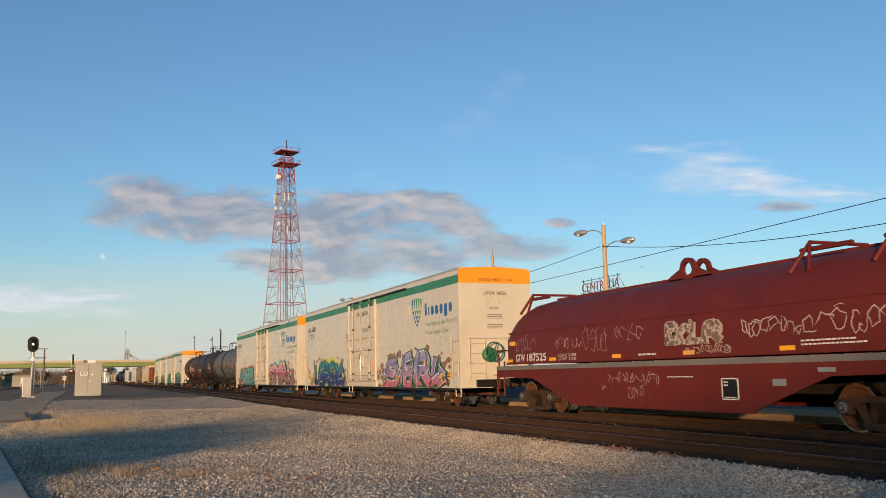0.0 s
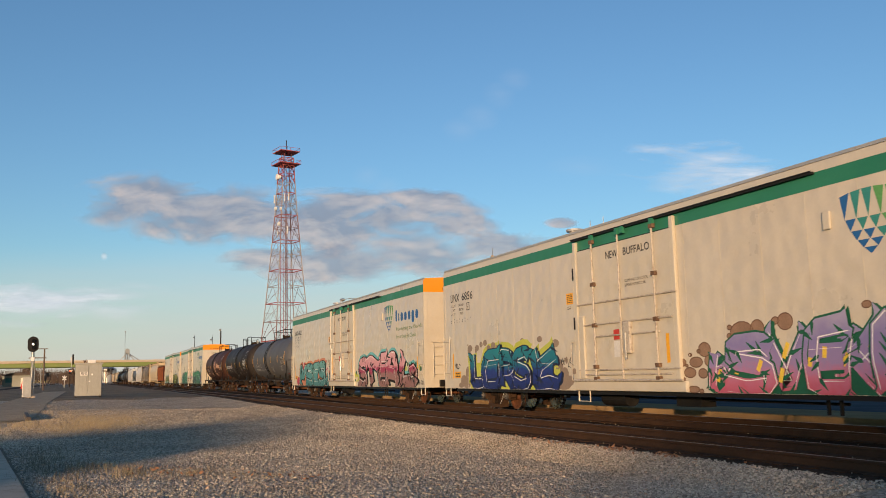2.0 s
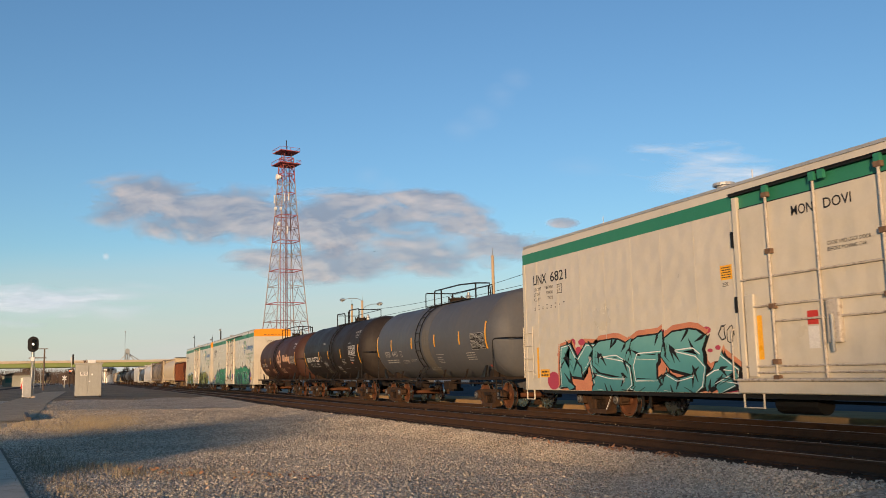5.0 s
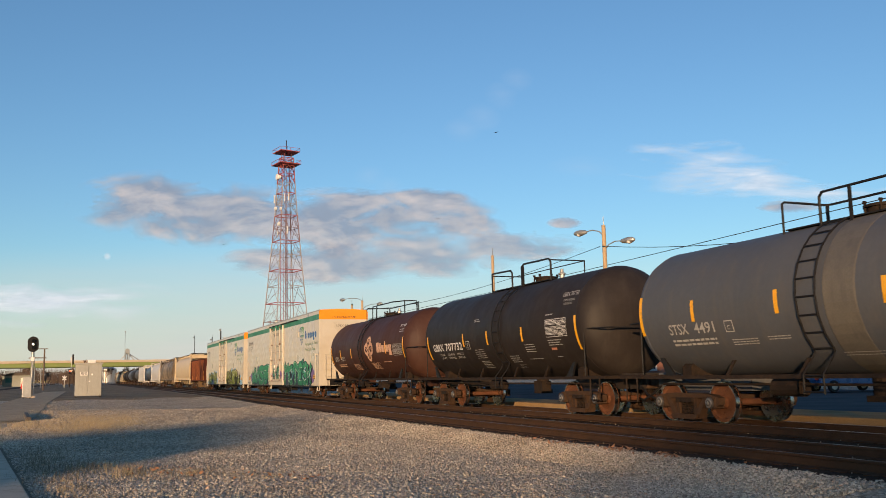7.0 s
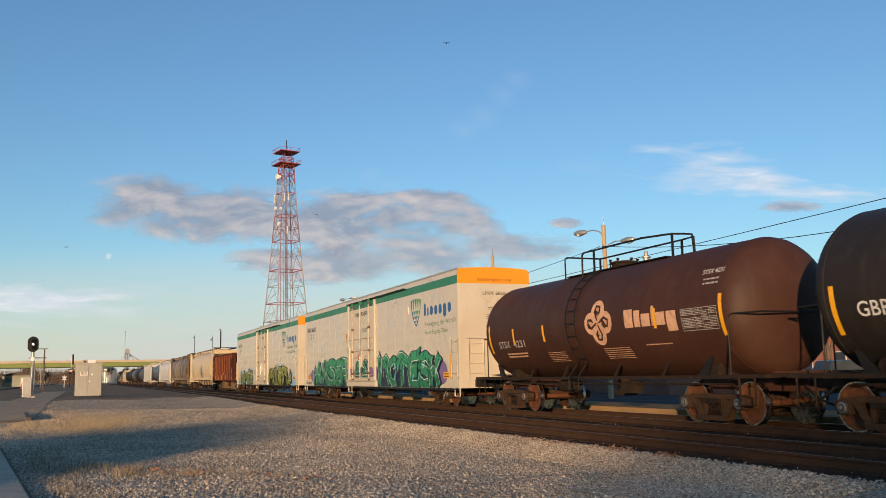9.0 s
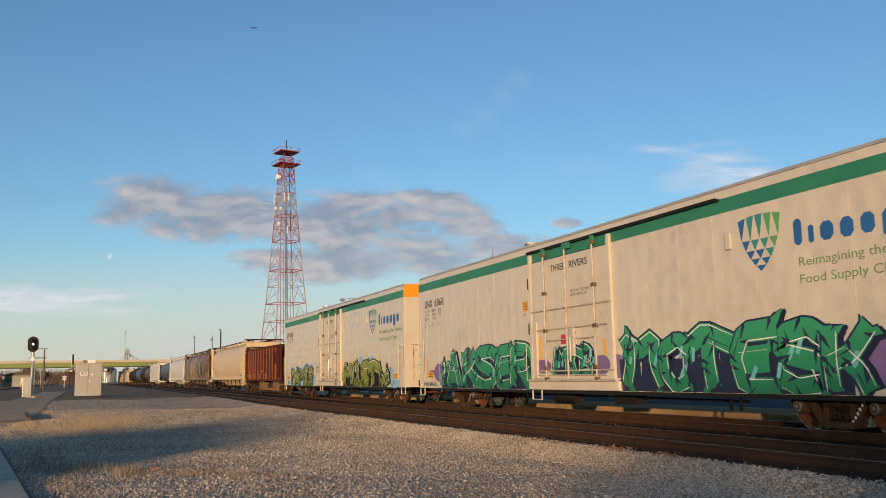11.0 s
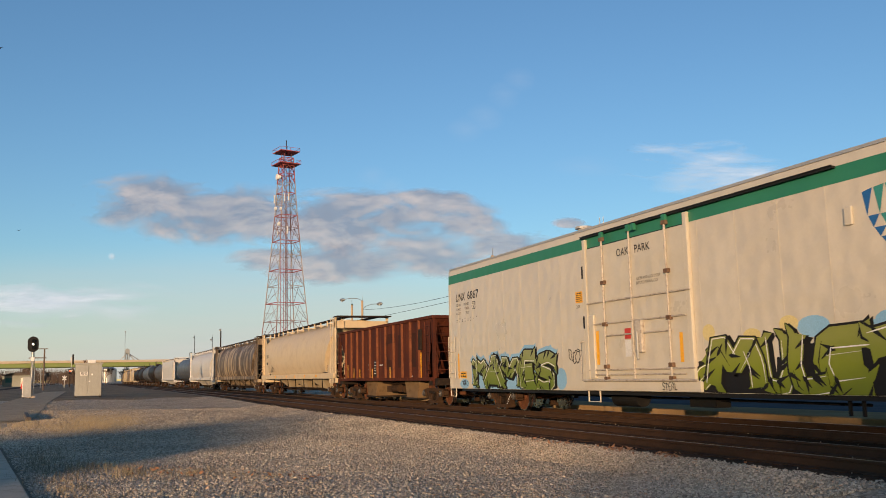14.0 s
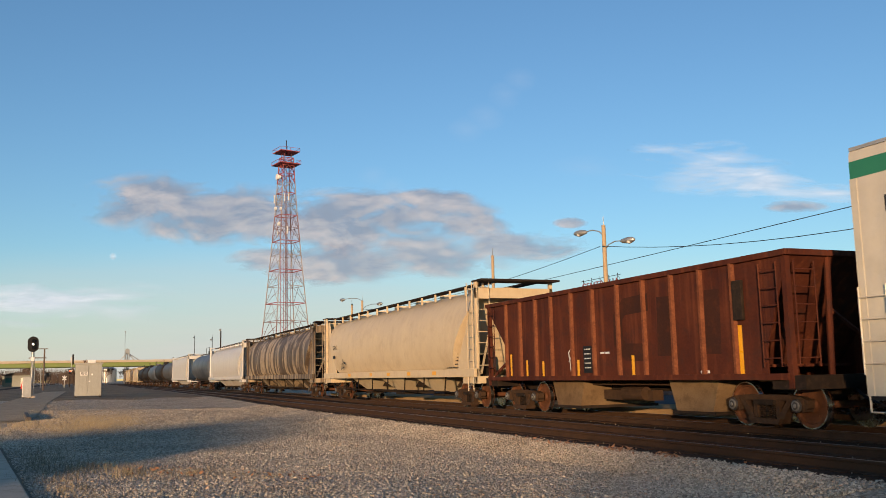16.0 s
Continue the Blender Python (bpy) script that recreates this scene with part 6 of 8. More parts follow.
# ---------------------------------------------------------------- open hopper
def open_hopper(x):
    car = freight_car("open_hopper_car", x, "rusty red-brown open hopper car with vertical ribs", "hopper car")
    L, y = 6.7, -1.6
    top, bot = 3.32, 1.02
    for s in (-1, 1):
        wall = Mesh().span((-5.35, s * 1.53 - 0.025, bot), (6.0, s * 1.53 + 0.025, top))
        wall.prism([(6.0, bot + 0.5), (6.0, top), (L, top), (L - 0.05, top - 0.1)], 1, s * 1.53 - 0.02, s * 1.53 + 0.02)
        wall.prism([(-5.35, bot + 0.9), (-5.35, top), (-L, top), (-L + 0.05, top - 0.12)], 1, s * 1.53 - 0.02, s * 1.53 + 0.02)
        part("side_wall", wall, RUST, car, "rusty red-brown side sheets")
    for s, xe in ((-1, -L), (1, L)):
        xin = s * (L - 1.9)
        part("slope_sheet", Mesh().add([(xe, -1.52, top), (xe, 1.52, top), (xin, 1.52, 1.25), (xin, -1.52, 1.25), (xe - s * 0.05, -1.52, top), (xe - s * 0.05, 1.52, top), (xin - s * 0.06, 1.52, 1.25), (xin - s * 0.06, -1.52, 1.25)], [(0, 1, 2, 3), (4, 7, 6, 5), (0, 3, 7, 4), (1, 5, 6, 2), (0, 4, 5, 1), (3, 2, 6, 7)]), RUST, car)
    part("floor_sheet", Mesh().span((-5.2, -1.5, 1.2), (5.2, 1.5, 1.26)), RUST, car)
    chord = Mesh()
    for s in (-1, 1):
        chord.span((-L - 0.05, s * 1.56 - 0.07, top - 0.02), (L + 0.05, s * 1.56 + 0.07, top + 0.10))
        chord.span((s * L - 0.07, -1.56, top - 0.02), (s * L + 0.07, 1.56, top + 0.10))
    part("top_chord", chord, RUST, car, "", 0, 0.015)
    part("side_sill", Mesh().span((-6.6, -1.64, bot - 0.06), (6.6, -1.5, bot + 0.06)).span((-6.6, 1.5, bot - 0.06), (6.6, 1.64, bot + 0.06)), RUST, car)
    for xx in (-5.3, -4.34, -3.36, -2.42, -1.3, -0.2, 0.95, 2.05, 3.15, 4.15, 5.17):
        part("rib", Mesh().prism([(xx - 0.07, y + 0.05), (xx - 0.035, y - 0.03), (xx + 0.035, y - 0.03), (xx + 0.07, y + 0.05)], 2, bot, top), RIBRUST, car)
    # end framing, ladder and braces
    for s in (-1, 1):
        f = Mesh()
        for yy in (-1.52, 1.52):
            f.span((s * 6.62 - 0.06, yy - 0.06, 0.8), (s * 6.62 + 0.06, yy + 0.06, top))
        for yy in (-0.5, 0.5):
            f.cyl((s * 6.55, yy, 1.0), (s * 6.65, yy, top), 0.06, 6)
        f.cyl((s * 6.6, -1.4, 1.1), (s * 5.6, -0.8, 2.1), 0.05, 6)
        f.cyl((s * 6.6, 1.4, 1.1), (s * 6.6, -0.5, 2.3), 0.05, 6)
        part("end_frame", f, RUST, car)
        part("end_sill", Mesh().span((s * 6.1, -1.55, 0.78), (s * 6.95, 1.55, 1.04)), STEEL_DARK, car)
        coupler(car, s * 6.9, s)
        truck(car, s * 5.35)
    ladder(car, lambda a, o, z: (a, y - 0.02 - o, z), 6.05, 6.52, 1.2, 3.2, 6, RUST)
    ladder(car, lambda a, o, z: (6.70 + o, a, z), -1.45, -0.95, 1.2, 3.2, 6, RUST)
    ladder(car, lambda a, o, z: (a, y - 0.02 - o, z), -6.45, -6.0, 1.2, 3.2, 6, RUST)
    part("card_holder", Mesh().span((5.22, y - 0.05, 2.15), (5.5, y + 0.02, 2.95)), STEEL_DARK, car, "", 0, 0.01)
    # discharge chutes
    for xx in (-2.3, 3.2):
        part("chute", Mesh().prism([(xx - 0.85, 1.02), (xx + 0.95, 1.02), (xx + 0.66, 0.22), (xx - 0.56, 0.22)], 1, -1.2, 1.2), CHUTE, car, "dusty discharge chute")
        part("chute_rim", Mesh().span((xx - 0.7, -1.24, 0.2), (xx + 0.8, 1.24, 0.27)), STEEL_DARK, car)
    part("brake_gear", Mesh().span((-0.9, -0.9, 0.45), (1.3, -0.6, 0.7)).cyl((-1.5, -0.9, 0.85), (2.6, -0.9, 0.85), 0.035, 6).cyl((0.2, -0.95, 0.62), (1.1, -0.95, 0.62), 0.17, 12), TRUCK, car)
    part("centre_sill", Mesh().span((-6.9, -0.3, 0.66), (6.9, 0.3, 1.0)), STEEL_DARK, car)
    for xx, z0, z1 in ((-5.05, 1.1, 1.75), (-3.0, 1.08, 1.5), (-1.05, 1.08, 1.5), (1.5, 1.08, 1.55), (5.3, 1.08, 2.05), (-4.0, 1.08, 1.55)):
        patch(xx - 0.06, xx + 0.06, z0, z1, on_side(-1.562), YELLOW, car, "reflector")
    pl = patch(-0.78, -0.36, 1.15, 1.85, on_side(-1.562), BLACK, car, "data_panel", "black panel with white lines")
    bars([(-0.72, -0.42, 1.75 - 0.12 * i, 0.03) for i in range(5)], on_side(-1.565), PALE, pl)
    m = Mesh()
    stroke(m, [(-1.45, 1.2), (-1.5, 1.55), (-1.55, 1.7), (-1.42, 1.8), (-1.40, 1.6), (-1.55, 1.45)], 0.05, on_side(-1.563))
    part("white_mark", m, PALE, car)
    bars([(0.05, 0.5, 1.62, 0.05)], on_side(-1.562), PALE, car)
    bars([(4.0, 4.3, 1.1, 0.06)], on_side(-1.562), PALE, car)
    # dull overpainted letters of a former owner, as plain dark patches
    for x0, x1 in ((0.7, 2.2), (2.5, 3.1), (4.2, 4.8)):
        m = Mesh()
        if x0 < 2:
            stroke(m, [(x1, 2.78), (x0 + 0.5, 2.74), (x0 + 0.22, 2.5), (x0 + 0.2, 1.9), (x0 + 0.5, 1.64), (x1 - 0.1, 1.60)], 0.42, on_side(-1.560), 1.0)
        else:
            stroke(m, [(x0 + 0.25, 1.5), (x0 + 0.3, 2.85)], 0.5, on_side(-1.560), 1.0)
        part("overpaint", m, OVERPAINT, car, "faded dark overpainted patch")
    return car


CHUTE = surface("dusty_chute_steel", (0.12, 0.075, 0.042), (0.24, 0.165, 0.095), 0.85, scale=1.2, dirt=(0.05, 0.03, 0.02), dirt_amount=0.5, spec=0.1)
OVERPAINT = surface("dark_faded_overpaint", (0.034, 0.016, 0.013), (0.06, 0.024, 0.016), 0.8, scale=1.5, dirt=(0.10, 0.03, 0.017), dirt_amount=0.6, spec=0.1)
open_hopper(-179.56)


# ---------------------------------------------------------------- covered hoppers
def covered_hopper(x, half, paint, label, detail=True, bays=3, round_side=True):
    car = freight_car("covered_hopper_car", x, label, "covered hopper car", "covered hoppers of the train")
    top = 4.15
    side = [(-1.30, 1.32), (-1.45, 1.55), (-1.55, 1.95), (-1.585, 2.4), (-1.56, 2.85), (-1.47, 3.25), (-1.31, 3.6), (-1.08, 3.9), (-0.6, top), (0, top + 0.03)]
    if not round_side:
        side = [(-1.55, 1.32), (-1.56, 2.0), (-1.56, 3.0), (-1.55, 3.7), (-1.45, 3.95), (-0.6, top), (0, top + 0.03)]
    side = side + [(-a, b) for a, b in reversed(side[:-1])]
    m = Mesh()
    n = len(side)
    lo = [(a, 1.32) for a, b in side]
    rows = []
    for xx, cut in ((-half + 0.35, 1), (-half + 2.0, 0), (half - 2.0, 0), (half - 0.35, 1)):
        rows.append([(xx, a, b) for a, b in side])
    # hull between the slope sheets; its ends lean inwards towards the bottom
    rows = []
    for s in (-1, 1):
        rows.append([(s * (half - 0.5 - 1.7 * (1 - step(1.3, 4.1, b))), a, b) for a, b in side])
    m.grid([rows[0], rows[1]])
    m.add(rows[0], [tuple(range(n))]).add(rows[1], [tuple(range(n - 1, -1, -1))])
    part("hull", m, paint, car, "", 50)
    part("side_sill", Mesh().span((-half, -1.6, 1.08), (half, -1.42, 1.36)).span((-half, 1.42, 1.08), (half, 1.6, 1.36)), paint, car, "", 0, 0.01)
    for s in (-1, 1):
        part("corner_panel", Mesh().prism([(s * (half - 0.05), 1.3), (s * (half - 0.05), 4.1), (s * (half - 0.5), 4.1), (s * (half - 0.75), 3.3), (s * (half - 1.9), 1.5), (s * (half - 1.9), 1.3)], 1, -1.40, -1.36), paint, car)
        part("end_frame", Mesh().span((s * (half - 0.12), -1.5, 0.85), (s * half, -1.38, 4.3)).span((s * (half - 0.12), 1.38, 0.85), (s * half, 1.5, 4.3)).span((s * (half - 0.1), -1.5, 3.75), (s * half, 1.5, 4.1)), paint, car)
        part("end_sill", Mesh().span((s * (half - 1.2), -1.5, 0.86), (s * (half + 0.1), 1.5, 1.1)), paint, car)
        part("end_walk", Mesh().span((s * (half - 0.3), -1.5, 4.30), (s * (half + 0.55), 1.5, 4.36)), STEEL_DARK if detail else paint, car)
        coupler(car, s * (half + 0.05), s)
        truck(car, s * (half - 1.75), detail)
        if detail:
            ladder(car, lambda a, o, z, s=s: (a, -1.52 - o, z), s * (half - 0.35) - 0.22, s * (half - 0.35) + 0.22, 0.6, 4.3, 9, paint)
            ladder(car, lambda a, o, z, s=s: (s * (half + o), a, z), -1.45, -1.0, 0.9, 4.3, 9, paint)
            part("brake_stand", Mesh().cyl((s * (half - 0.9), -0.9, 1.1), (s * (half - 0.9), -0.9, 1.9), 0.28, 12), STEEL_DARK, car)
            part("end_brace", Mesh().cyl((s * (half - 0.1), -1.3, 1.2), (s * (half - 1.3), -0.4, 2.6), 0.05, 6), paint, car)
    # roof walk on stanchions
    walk_m = Mesh().span((-half, -1.05, 4.30), (half, -0.60, 4.34)).span((-half, 0.60, 4.30), (half, 1.05, 4.34))
    part("roof_walk", walk_m, STEEL_DARK, car, "dark open-grid running board")
    for k in range(int(half * 2 / 1.5) + 1):
        xx = -half + 0.3 + k * 1.5
        if xx < half:
            part("walk_bracket", Mesh().span((xx - 0.03, -1.05, 4.0), (xx + 0.03, -0.98, 4.32)), paint, car)
    for k in range(bays * 2):
        xx = -half + 3.0 + (2 * half - 6.0) * k / (bays * 2 - 1)
        part("roof_hatch", Mesh().cyl((xx, 0, top), (xx, 0, top + 0.2), 0.42, 14), paint, car)
    # hopper bays and outlet gates
    span = (2 * half - 6.4) / bays
    for k in range(bays):
        xc = -half + 3.2 + span * (k + 0.5)
        part("bay", Mesh().add([(xc - span * 0.42, -1.35, 1.3), (xc + span * 0.42, -1.35, 1.3), (xc + span * 0.42, 1.35, 1.3), (xc - span * 0.42, 1.35, 1.3), (xc - 0.55, -0.6, 0.5), (xc + 0.55, -0.6, 0.5), (xc + 0.55, 0.6, 0.5), (xc - 0.55, 0.6, 0.5)], [(0, 1, 2, 3), (4, 7, 6, 5), (0, 4, 5, 1), (1, 5, 6, 2), (2, 6, 7, 3), (3, 7, 4, 0)]), paint, car)
        part("outlet_gate", Mesh().span((xc - 0.6, -0.7, 0.35), (xc + 0.6, 0.7, 0.46)), STEEL_DARK, car)
    part("centre_sill", Mesh().span((-half, -0.3, 0.68), (half, 0.3, 1.0)), STEEL_DARK, car)
    if detail:
        part("truss_rod", Mesh().cyl((-half + 3.0, -1.3, 0.55), (half - 3.0, -1.3, 0.55), 0.03, 6), STEEL_DARK, car)
        for k in range(7):
            xx = -half + 3.4 + k * (2 * half - 6.8) / 6
            part("truss_brace", Mesh().cyl((xx, -1.3, 0.55), (xx + 0.5, -1.45, 1.1), 0.03, 6), STEEL_DARK, car)
    return car


c1 = covered_hopper(-197.45, 10.1, CREAM, "cream covered hopper car with dark running boards")
write("SSFX", -8.2, 2.55, 0.22, on_side(-1.592), INK, c1, 0.7, 0.01)
bars([(-8.2, -7.6, 2.1, 0.16)], on_side(-1.592), INK, c1, "number_bars")
bars([(7.2, 8.3, 2.0 - 0.12 * i, 0.04) for i in range(6)], on_side(-1.41), INK, c1)
m = Mesh()
scribble(m, random.Random(3), -6.6, -5.9, 1.45, 2.0, 0.045, on_side(-1.594))
part("black_tag", m, INK, c1)
for xx in (-5.0, -1.5, 1.0, 3.6, 6.4):
    patch(xx - 0.2, xx + 0.2, 1.16, 1.30, on_side(-1.604), YELLOW, c1, "reflector")
covered_hopper(-221.5, 11.3, TAN, "tan covered hopper car with dark vertical stains", bays=4)
covered_hopper(-245.4, 10.2, PALEGREY, "pale grey covered hopper car", bays=3, detail=False)
tank_car(-265.1, 7.0, TANKBLUE, "slate blue tank car", 4.0, 1.0, 6.2, spin=False, detail=False)
covered_hopper(-287.0, 10.5, PALEGREY, "pale grey slab-sided covered hopper car", False, 4, False)
px = -308.5
for k, (kind, paint, lab) in enumerate((("t", TANKGREY, "grey tank car"), ("t", TANKBLACK, "black tank car"), ("t", TANKBLUE, "slate blue tank car"), ("t", TANKBLACK, "black tank car"), ("t", TANKBLACK, "black tank car"), ("h", CREAM, "cream covered hopper car"), ("h", TAN, "tan covered hopper car"), ("h", CREAM, "cream covered hopper car"), ("h", TAN, "tan covered hopper car"))):
    if kind == "t":
        tank_car(px, 6.6, paint, lab + " far down the train", 4.0, 1.0, 5.9, spin=False, detail=False)
        px -= 17.5
    else:
        covered_hopper(px - 1.5, 9.0, paint, lab + " far down the train", False, 3)
        px -= 20.5


# ---------------------------------------------------------------- ground detail
def bulk(name, verts, faces, material, label, category, kind="stuff", parent=None):
    """One big mesh straight from arrays of triangles."""
    me = bpy.data.meshes.new(name)
    me.vertices.add(len(verts))
    me.vertices.foreach_set("co", verts.astype(np.float32).ravel())
    me.loops.add(faces.size)
    me.loops.foreach_set("vertex_index", faces.astype(np.int32).ravel())
    me.polygons.add(len(faces))
    me.polygons.foreach_set("loop_start", np.arange(0, faces.size, 3, dtype=np.int32))
    me.polygons.foreach_set("loop_total", np.full(len(faces), 3, dtype=np.int32))
    me.update()
    me.validate()
    me.materials.append(material)
    ob = new(name, me)
    ob.parent = parent
    return tagged(ob, label, category, "", kind)


def ground_z(x, y):
    return height(x, y) + (0.035 * noise.noise((x * 0.6, y * 0.6, 0)) if y < 7.6 and x > -60 else 0)


def octahedron():
    v = np.array([(1, 0, 0), (-1, 0, 0), (0, 1, 0), (0, -1, 0), (0, 0, 1), (0, 0, -1)], float)
    f = np.array([(0, 2, 4), (2, 1, 4), (1, 3, 4), (3, 0, 4), (2, 0, 5), (1, 2, 5), (3, 1, 5), (0, 3, 5)])
    return v, f


def stones(name, solid, bands, seed, lo, hi, flat):
    """Crushed stone over the apron, thick near at hand and thinner down the line; bands: (from, to, stones per square metre), along a line that slants across the apron."""
    rng = np.random.default_rng(seed)
    base, tri = solid
    pts = []
    for d0, d1, dens in bands:
        n = int((d1 - d0) * d1 * 1.06 * dens)
        d, c = rng.uniform(d0, d1, n), rng.uniform(-0.53, 0.53, n) * d1
        q = np.stack([-0.926 * d + 0.378 * c, 0.378 * d + 0.926 * c], 1)
        pts.append(q[(np.abs(c) < 0.53 * d) & (q[:, 1] < 8.72 + 0.22 * rng.random(n)) & (q[:, 1] > -2.4)])
    p = np.concatenate(pts)
    edge = p[:, 1] - (-0.55 + (p[:, 0] + 13.16) * 0.111)
    keep = (p[:, 0] < -24) | (edge > 1.0) | ((edge > 0.02) & (rng.random(len(p)) < 0.6 + 0.4 * np.clip(edge, 0, 1)))
    p = p[keep]
    n = len(p)
    r = rng.uniform(lo, hi, n) * np.where(rng.random(n) < 0.05, 1.45, 1.0)
    ax = rng.normal(size=(n, 4))
    ax /= np.linalg.norm(ax, axis=1)[:, None]
    a, b, c, d = ax.T
    rot = np.stack([1 - 2 * (c * c + d * d), 2 * (b * c - a * d), 2 * (b * d + a * c), 2 * (b * c + a * d), 1 - 2 * (b * b + d * d), 2 * (c * d - a * b), 2 * (b * d - a * c), 2 * (c * d + a * b), 1 - 2 * (b * b + c * c)], 1).reshape(n, 3, 3)
    k = len(base)
    shape = base[None] * rng.uniform(0.7, 1.2, (n, k, 1)) * np.stack([np.ones(n), rng.uniform(0.65, 0.95, n), rng.uniform(0.55, 0.85, n)], 1)[:, None]
    v = np.einsum("nij,nkj->nki", rot, shape) * r[:, None, None]
    v[:, :, 2] *= flat
    z = np.array([ground_z(x, y) for x, y in p]) + r * rng.uniform(0.1, 0.55, n)
    v += np.concatenate([p, z[:, None]], 1)[:, None]
    f = tri[None] + (np.arange(n) * k)[:, None, None]
    bulk(name, v.reshape(-1, 3), f.reshape(-1, 3), STONES, "grey and tan crushed stones on the ground", "gravel")


def block_stone():
    v = np.array([(sx, sy, sz) for sz in (-1, 1) for sy in (-1, 1) for sx in (-1, 1)], float) * 0.68
    f = np.array([(0, 2, 3), (0, 3, 1), (4, 5, 7), (4, 7, 6), (0, 1, 5), (0, 5, 4), (2, 6, 7), (2, 7, 3), (0, 4, 6), (0, 6, 2), (1, 3, 7), (1, 7, 5)])
    return v, f


stones("loose_stones", block_stone(), ((10.4, 14.0, 1250),), 7, 0.013, 0.030, 0.85)
stones("loose_stones", octahedron(), ((14.0, 18.0, 1150), (18.0, 24.0, 720)), 8, 0.015, 0.033, 0.85)
stones("loose_stones", octahedron(), ((24.0, 32.0, 230), (32.0, 46.0, 60), (46.0, 62.0, 10)), 9, 0.017, 0.036, 0.8)


def stray_stones():
    """Pale stones that have strayed onto the brown track bed."""
    rng = np.random.default_rng(17)
    base, tri = octahedron()
    n = 330
    p = np.stack([-rng.uniform(7.5, 40, n), rng.uniform(8.9, 15.2, n)], 1)
    r = rng.uniform(0.010, 0.022, n)
    v = base[None] * rng.uniform(0.7, 1.2, (n, 6, 1)) * r[:, None, None]
    z = np.array([height(x, y) for x, y in p]) + 0.022 + r * 0.3
    v = v + np.concatenate([p, z[:, None]], 1)[:, None]
    bulk("stray_stones", v.reshape(-1, 3), (tri[None] + (np.arange(n) * 6)[:, None, None]).reshape(-1, 3), STONES, "pale stones strewn on the brown track bed", "gravel")


stray_stones()


def blades(name, spots, material, label, seed, lean=0.5):
    """Dry grass: thin bent blades in tufts; spots: rows of (x, y, spread x, spread y, count, low, high)."""
    rng = np.random.default_rng(seed)
    vs, fs, n = [], [], 0
    for x, y, sx, sy, count, lo, hi in spots:
        px, py = rng.normal(x, sx, count), rng.normal(y, sy, count)
        for a, b in zip(px, py):
            h, t, w = rng.uniform(lo, hi), rng.uniform(0, 2 * math.pi), rng.uniform(0.003, 0.008)
            q = rng.uniform(0, 2 * math.pi)
            dx, dy = math.cos(t) * h * rng.uniform(0.1, lean), math.sin(t) * h * rng.uniform(0.1, lean)
            wx, wy = math.cos(q) * w, math.sin(q) * w
            z = ground_z(a, b) - 0.01
            vs += [(a - wx, b - wy, z), (a + wx, b + wy, z), (a + dx * 0.4 + wx * 0.7, b + dy * 0.4 + wy * 0.7, z + h * 0.6), (a + dx * 0.4 - wx * 0.7, b + dy * 0.4 - wy * 0.7, z + h * 0.6), (a + dx, b + dy, z + h)]
            fs += [(n, n + 1, n + 2), (n, n + 2, n + 3), (n + 3, n + 2, n + 4)]
            n += 5
    return bulk(name, np.array(vs), np.array(fs), material, label, "dry grass")


blades("dry_grass", [(-33, 0.2, 2.2, 0.8, 5200, 0.03, 0.12), (-38, 0.6, 3.5, 1.0, 4600, 0.03, 0.13), (-36, -1.8, 3.0, 0.5, 1500, 0.04, 0.13), (-47, -1.6, 6, 0.8, 1000, 0.04, 0.12), (-16.2, 0.9, 0.45, 0.3, 420, 0.03, 0.11), (-15.4, 1.7, 0.5, 0.28, 480, 0.02, 0.09), (-14.4, 2.6, 0.45, 0.25, 320, 0.02, 0.08), (-17.2, 0.4, 0.5, 0.25, 200, 0.05, 0.16)], STRAW, "straw-coloured dry grass patch in the gravel", 3, 1.3)
blades("weeds", [(-15.2, 1.9, 0.3, 0.2, 260, 0.02, 0.08), (-14.3, 2.7, 0.35, 0.15, 160, 0.02, 0.06), (-17.3, 0.1, 0.5, 0.2, 160, 0.08, 0.24), (-16.0, 0.75, 0.35, 0.15, 150, 0.08, 0.22), (-15.6, 1.5, 0.4, 0.25, 140, 0.03, 0.10), (-14.6, 2.2, 0.5, 0.35, 140, 0.03, 0.08), (-18.5, -0.6, 0.6, 0.25, 120, 0.05, 0.2), (-24, 0.5, 1.5, 0.9, 300, 0.03, 0.10), (-14.0, -0.15, 0.5, 0.2, 120, 0.05, 0.15), (-16.5, -0.3, 1.2, 0.3, 420, 0.04, 0.16), (-13.2, 0.1, 0.7, 0.3, 260, 0.03, 0.12), (-20.5, -0.7, 1.6, 0.3, 300, 0.05, 0.18)], surface("dull_weed", (0.15, 0.12, 0.075), (0.26, 0.21, 0.14), 0.85, scale=6), "withered brown weeds among the stones", 5, 0.8)


